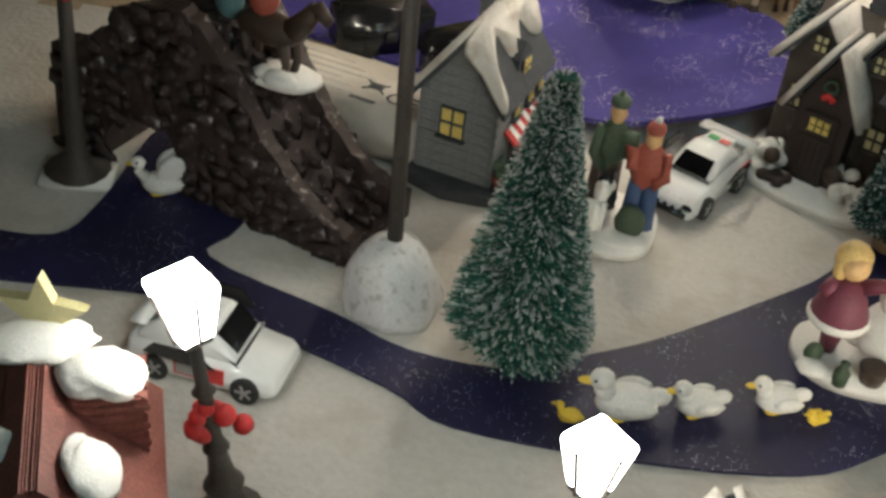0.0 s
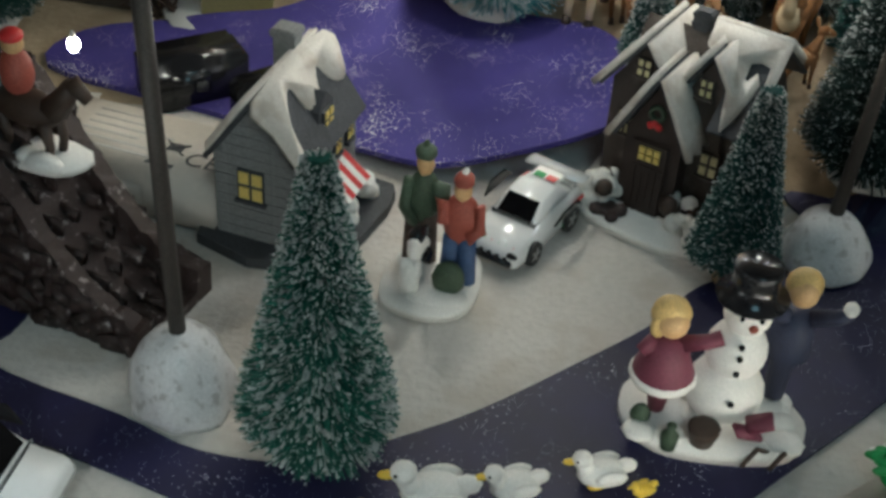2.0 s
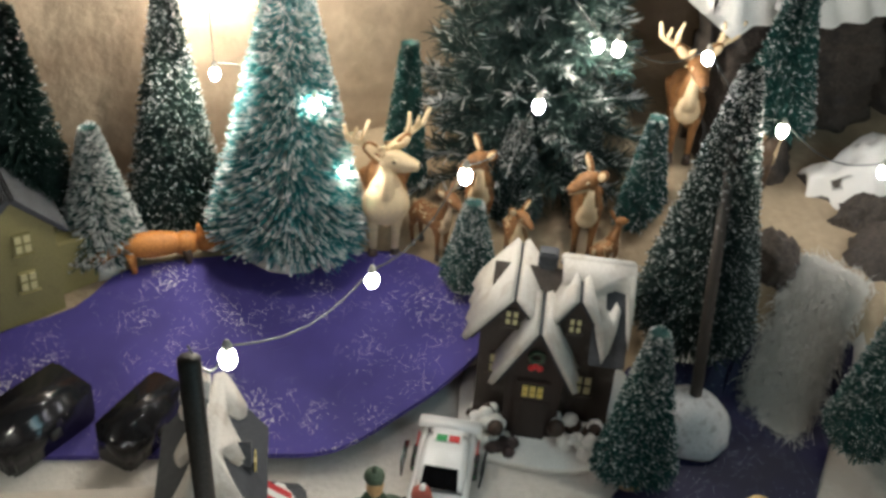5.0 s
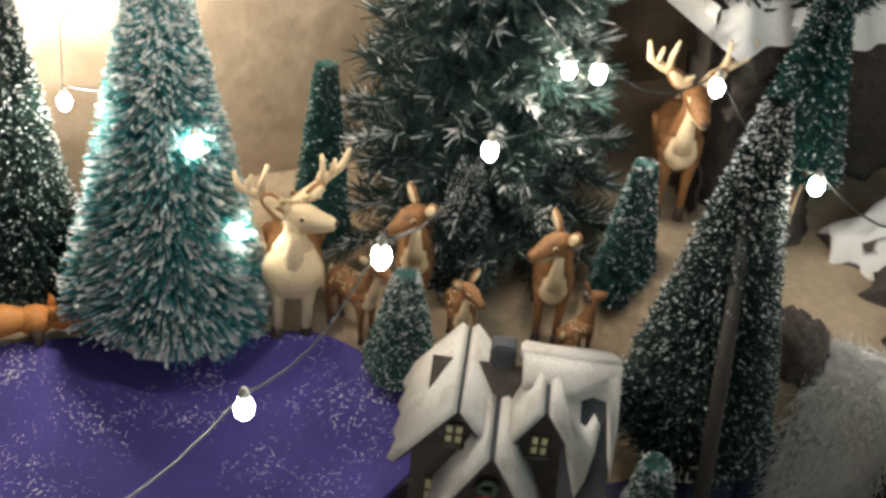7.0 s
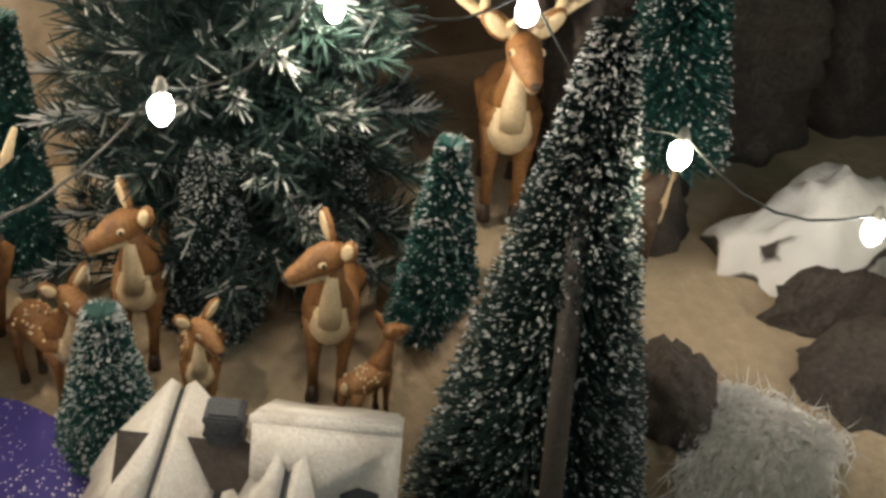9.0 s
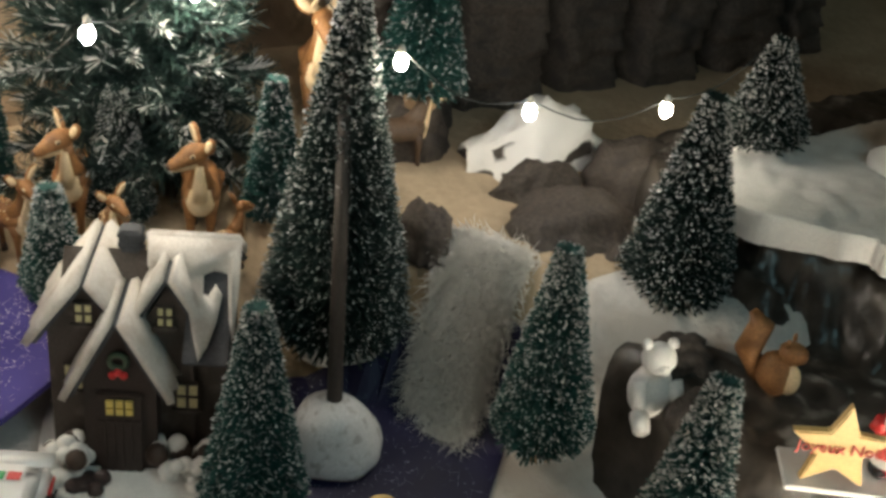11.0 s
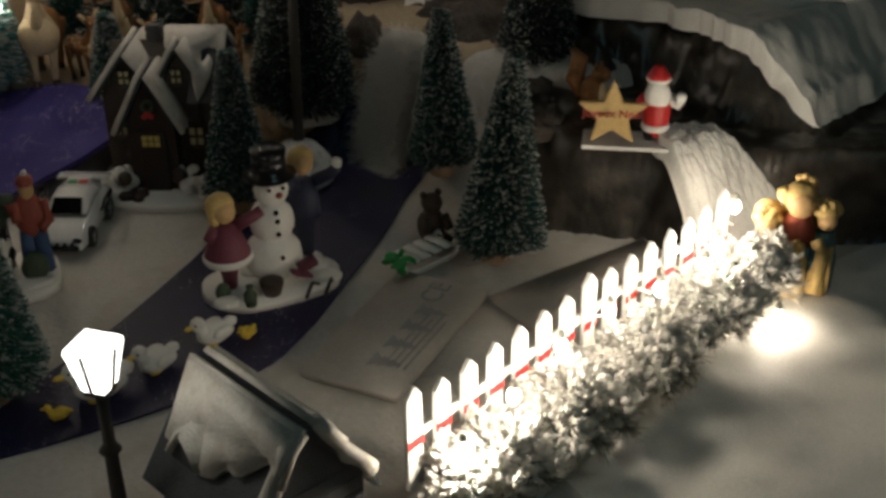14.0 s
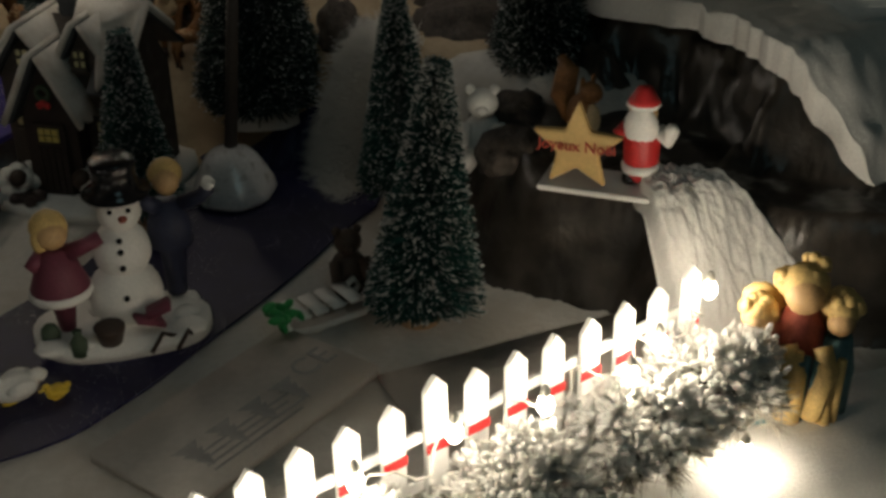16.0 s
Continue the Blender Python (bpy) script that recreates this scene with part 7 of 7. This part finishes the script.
def plateau_snow():
    """Snow on the plateau, hanging over the lip of the cliff in thick ragged lobes."""
    bm = bmesh.new()
    bmesh.ops.create_grid(bm, x_segments=100, y_segments=110, size=1.0)
    for v in bm.verts:
        u, w = v.co.x * 0.5 + 0.5, v.co.y * 0.5 + 0.5
        y = 1.87 + 1.95 * w
        lobe = 0.05 * noise.noise(Vector((y * 6, 1, 7))) + 0.035 * noise.noise(Vector((y * 14, 3, 7))) + 0.015 * noise.noise(Vector((y * 40, 3, 2)))
        x = lip(y) + lobe * (1 - u) ** 3 + 3.2 * u * u
        y += (0.3 * max(0.0, x - 3.9) + 0.05 * noise.noise(Vector((x * 6, 2, 1))) + 0.02 * noise.noise(Vector((x * 17, 2, 1)))) * (1 - w) ** 2
        rim = smooth01(0.0, 0.06, min(u * 1.4, w * 1.2, 1 - w))
        n = noise.noise(Vector((x * 3, y * 3, 4))) * 0.03 + noise.noise(Vector((x * 12, y * 12, 6))) * 0.014 + noise.noise(Vector((x * 45, y * 45, 6))) * 0.004
        v.co = Vector((x, y, plateau_top(x, y) + (0.035 + n) * rim - 0.10 * (1 - rim)))
    solo("plateau_snow", bm, SNOW, 0, 0, 0, 0, "white snow hanging over the lip of the cliff", "snow", kind="structure")


plateau_snow()


def snowdrift():
    """Fleecy snow bank at the foot of the cliff."""
    bm = bmesh.new()
    bmesh.ops.create_grid(bm, x_segments=70, y_segments=50, size=1.0)
    for v in bm.verts:
        x, y = 3.2 + v.co.x * 1.9, 0.1 + v.co.y * 1.45
        edge = smooth01(1.0, 0.7, max(abs(v.co.x), abs(v.co.y)))
        n = noise.noise(Vector((x * 1.5, y * 1.5, 1))) * 0.05 + noise.noise(Vector((x * 6, y * 6, 2))) * 0.012
        v.co = Vector((x, y, (0.07 + n) * edge * smooth01(-0.25, 0.15, (x - 1.0) * 0.37 - (y - 0.35) * 0.93 + 0.35) - 0.01))
    solo("snow_bank", bm, SNOW, 0, 0, 0, 0, "bank of fluffy white snow before the fence", "snow", kind="structure")


snowdrift()
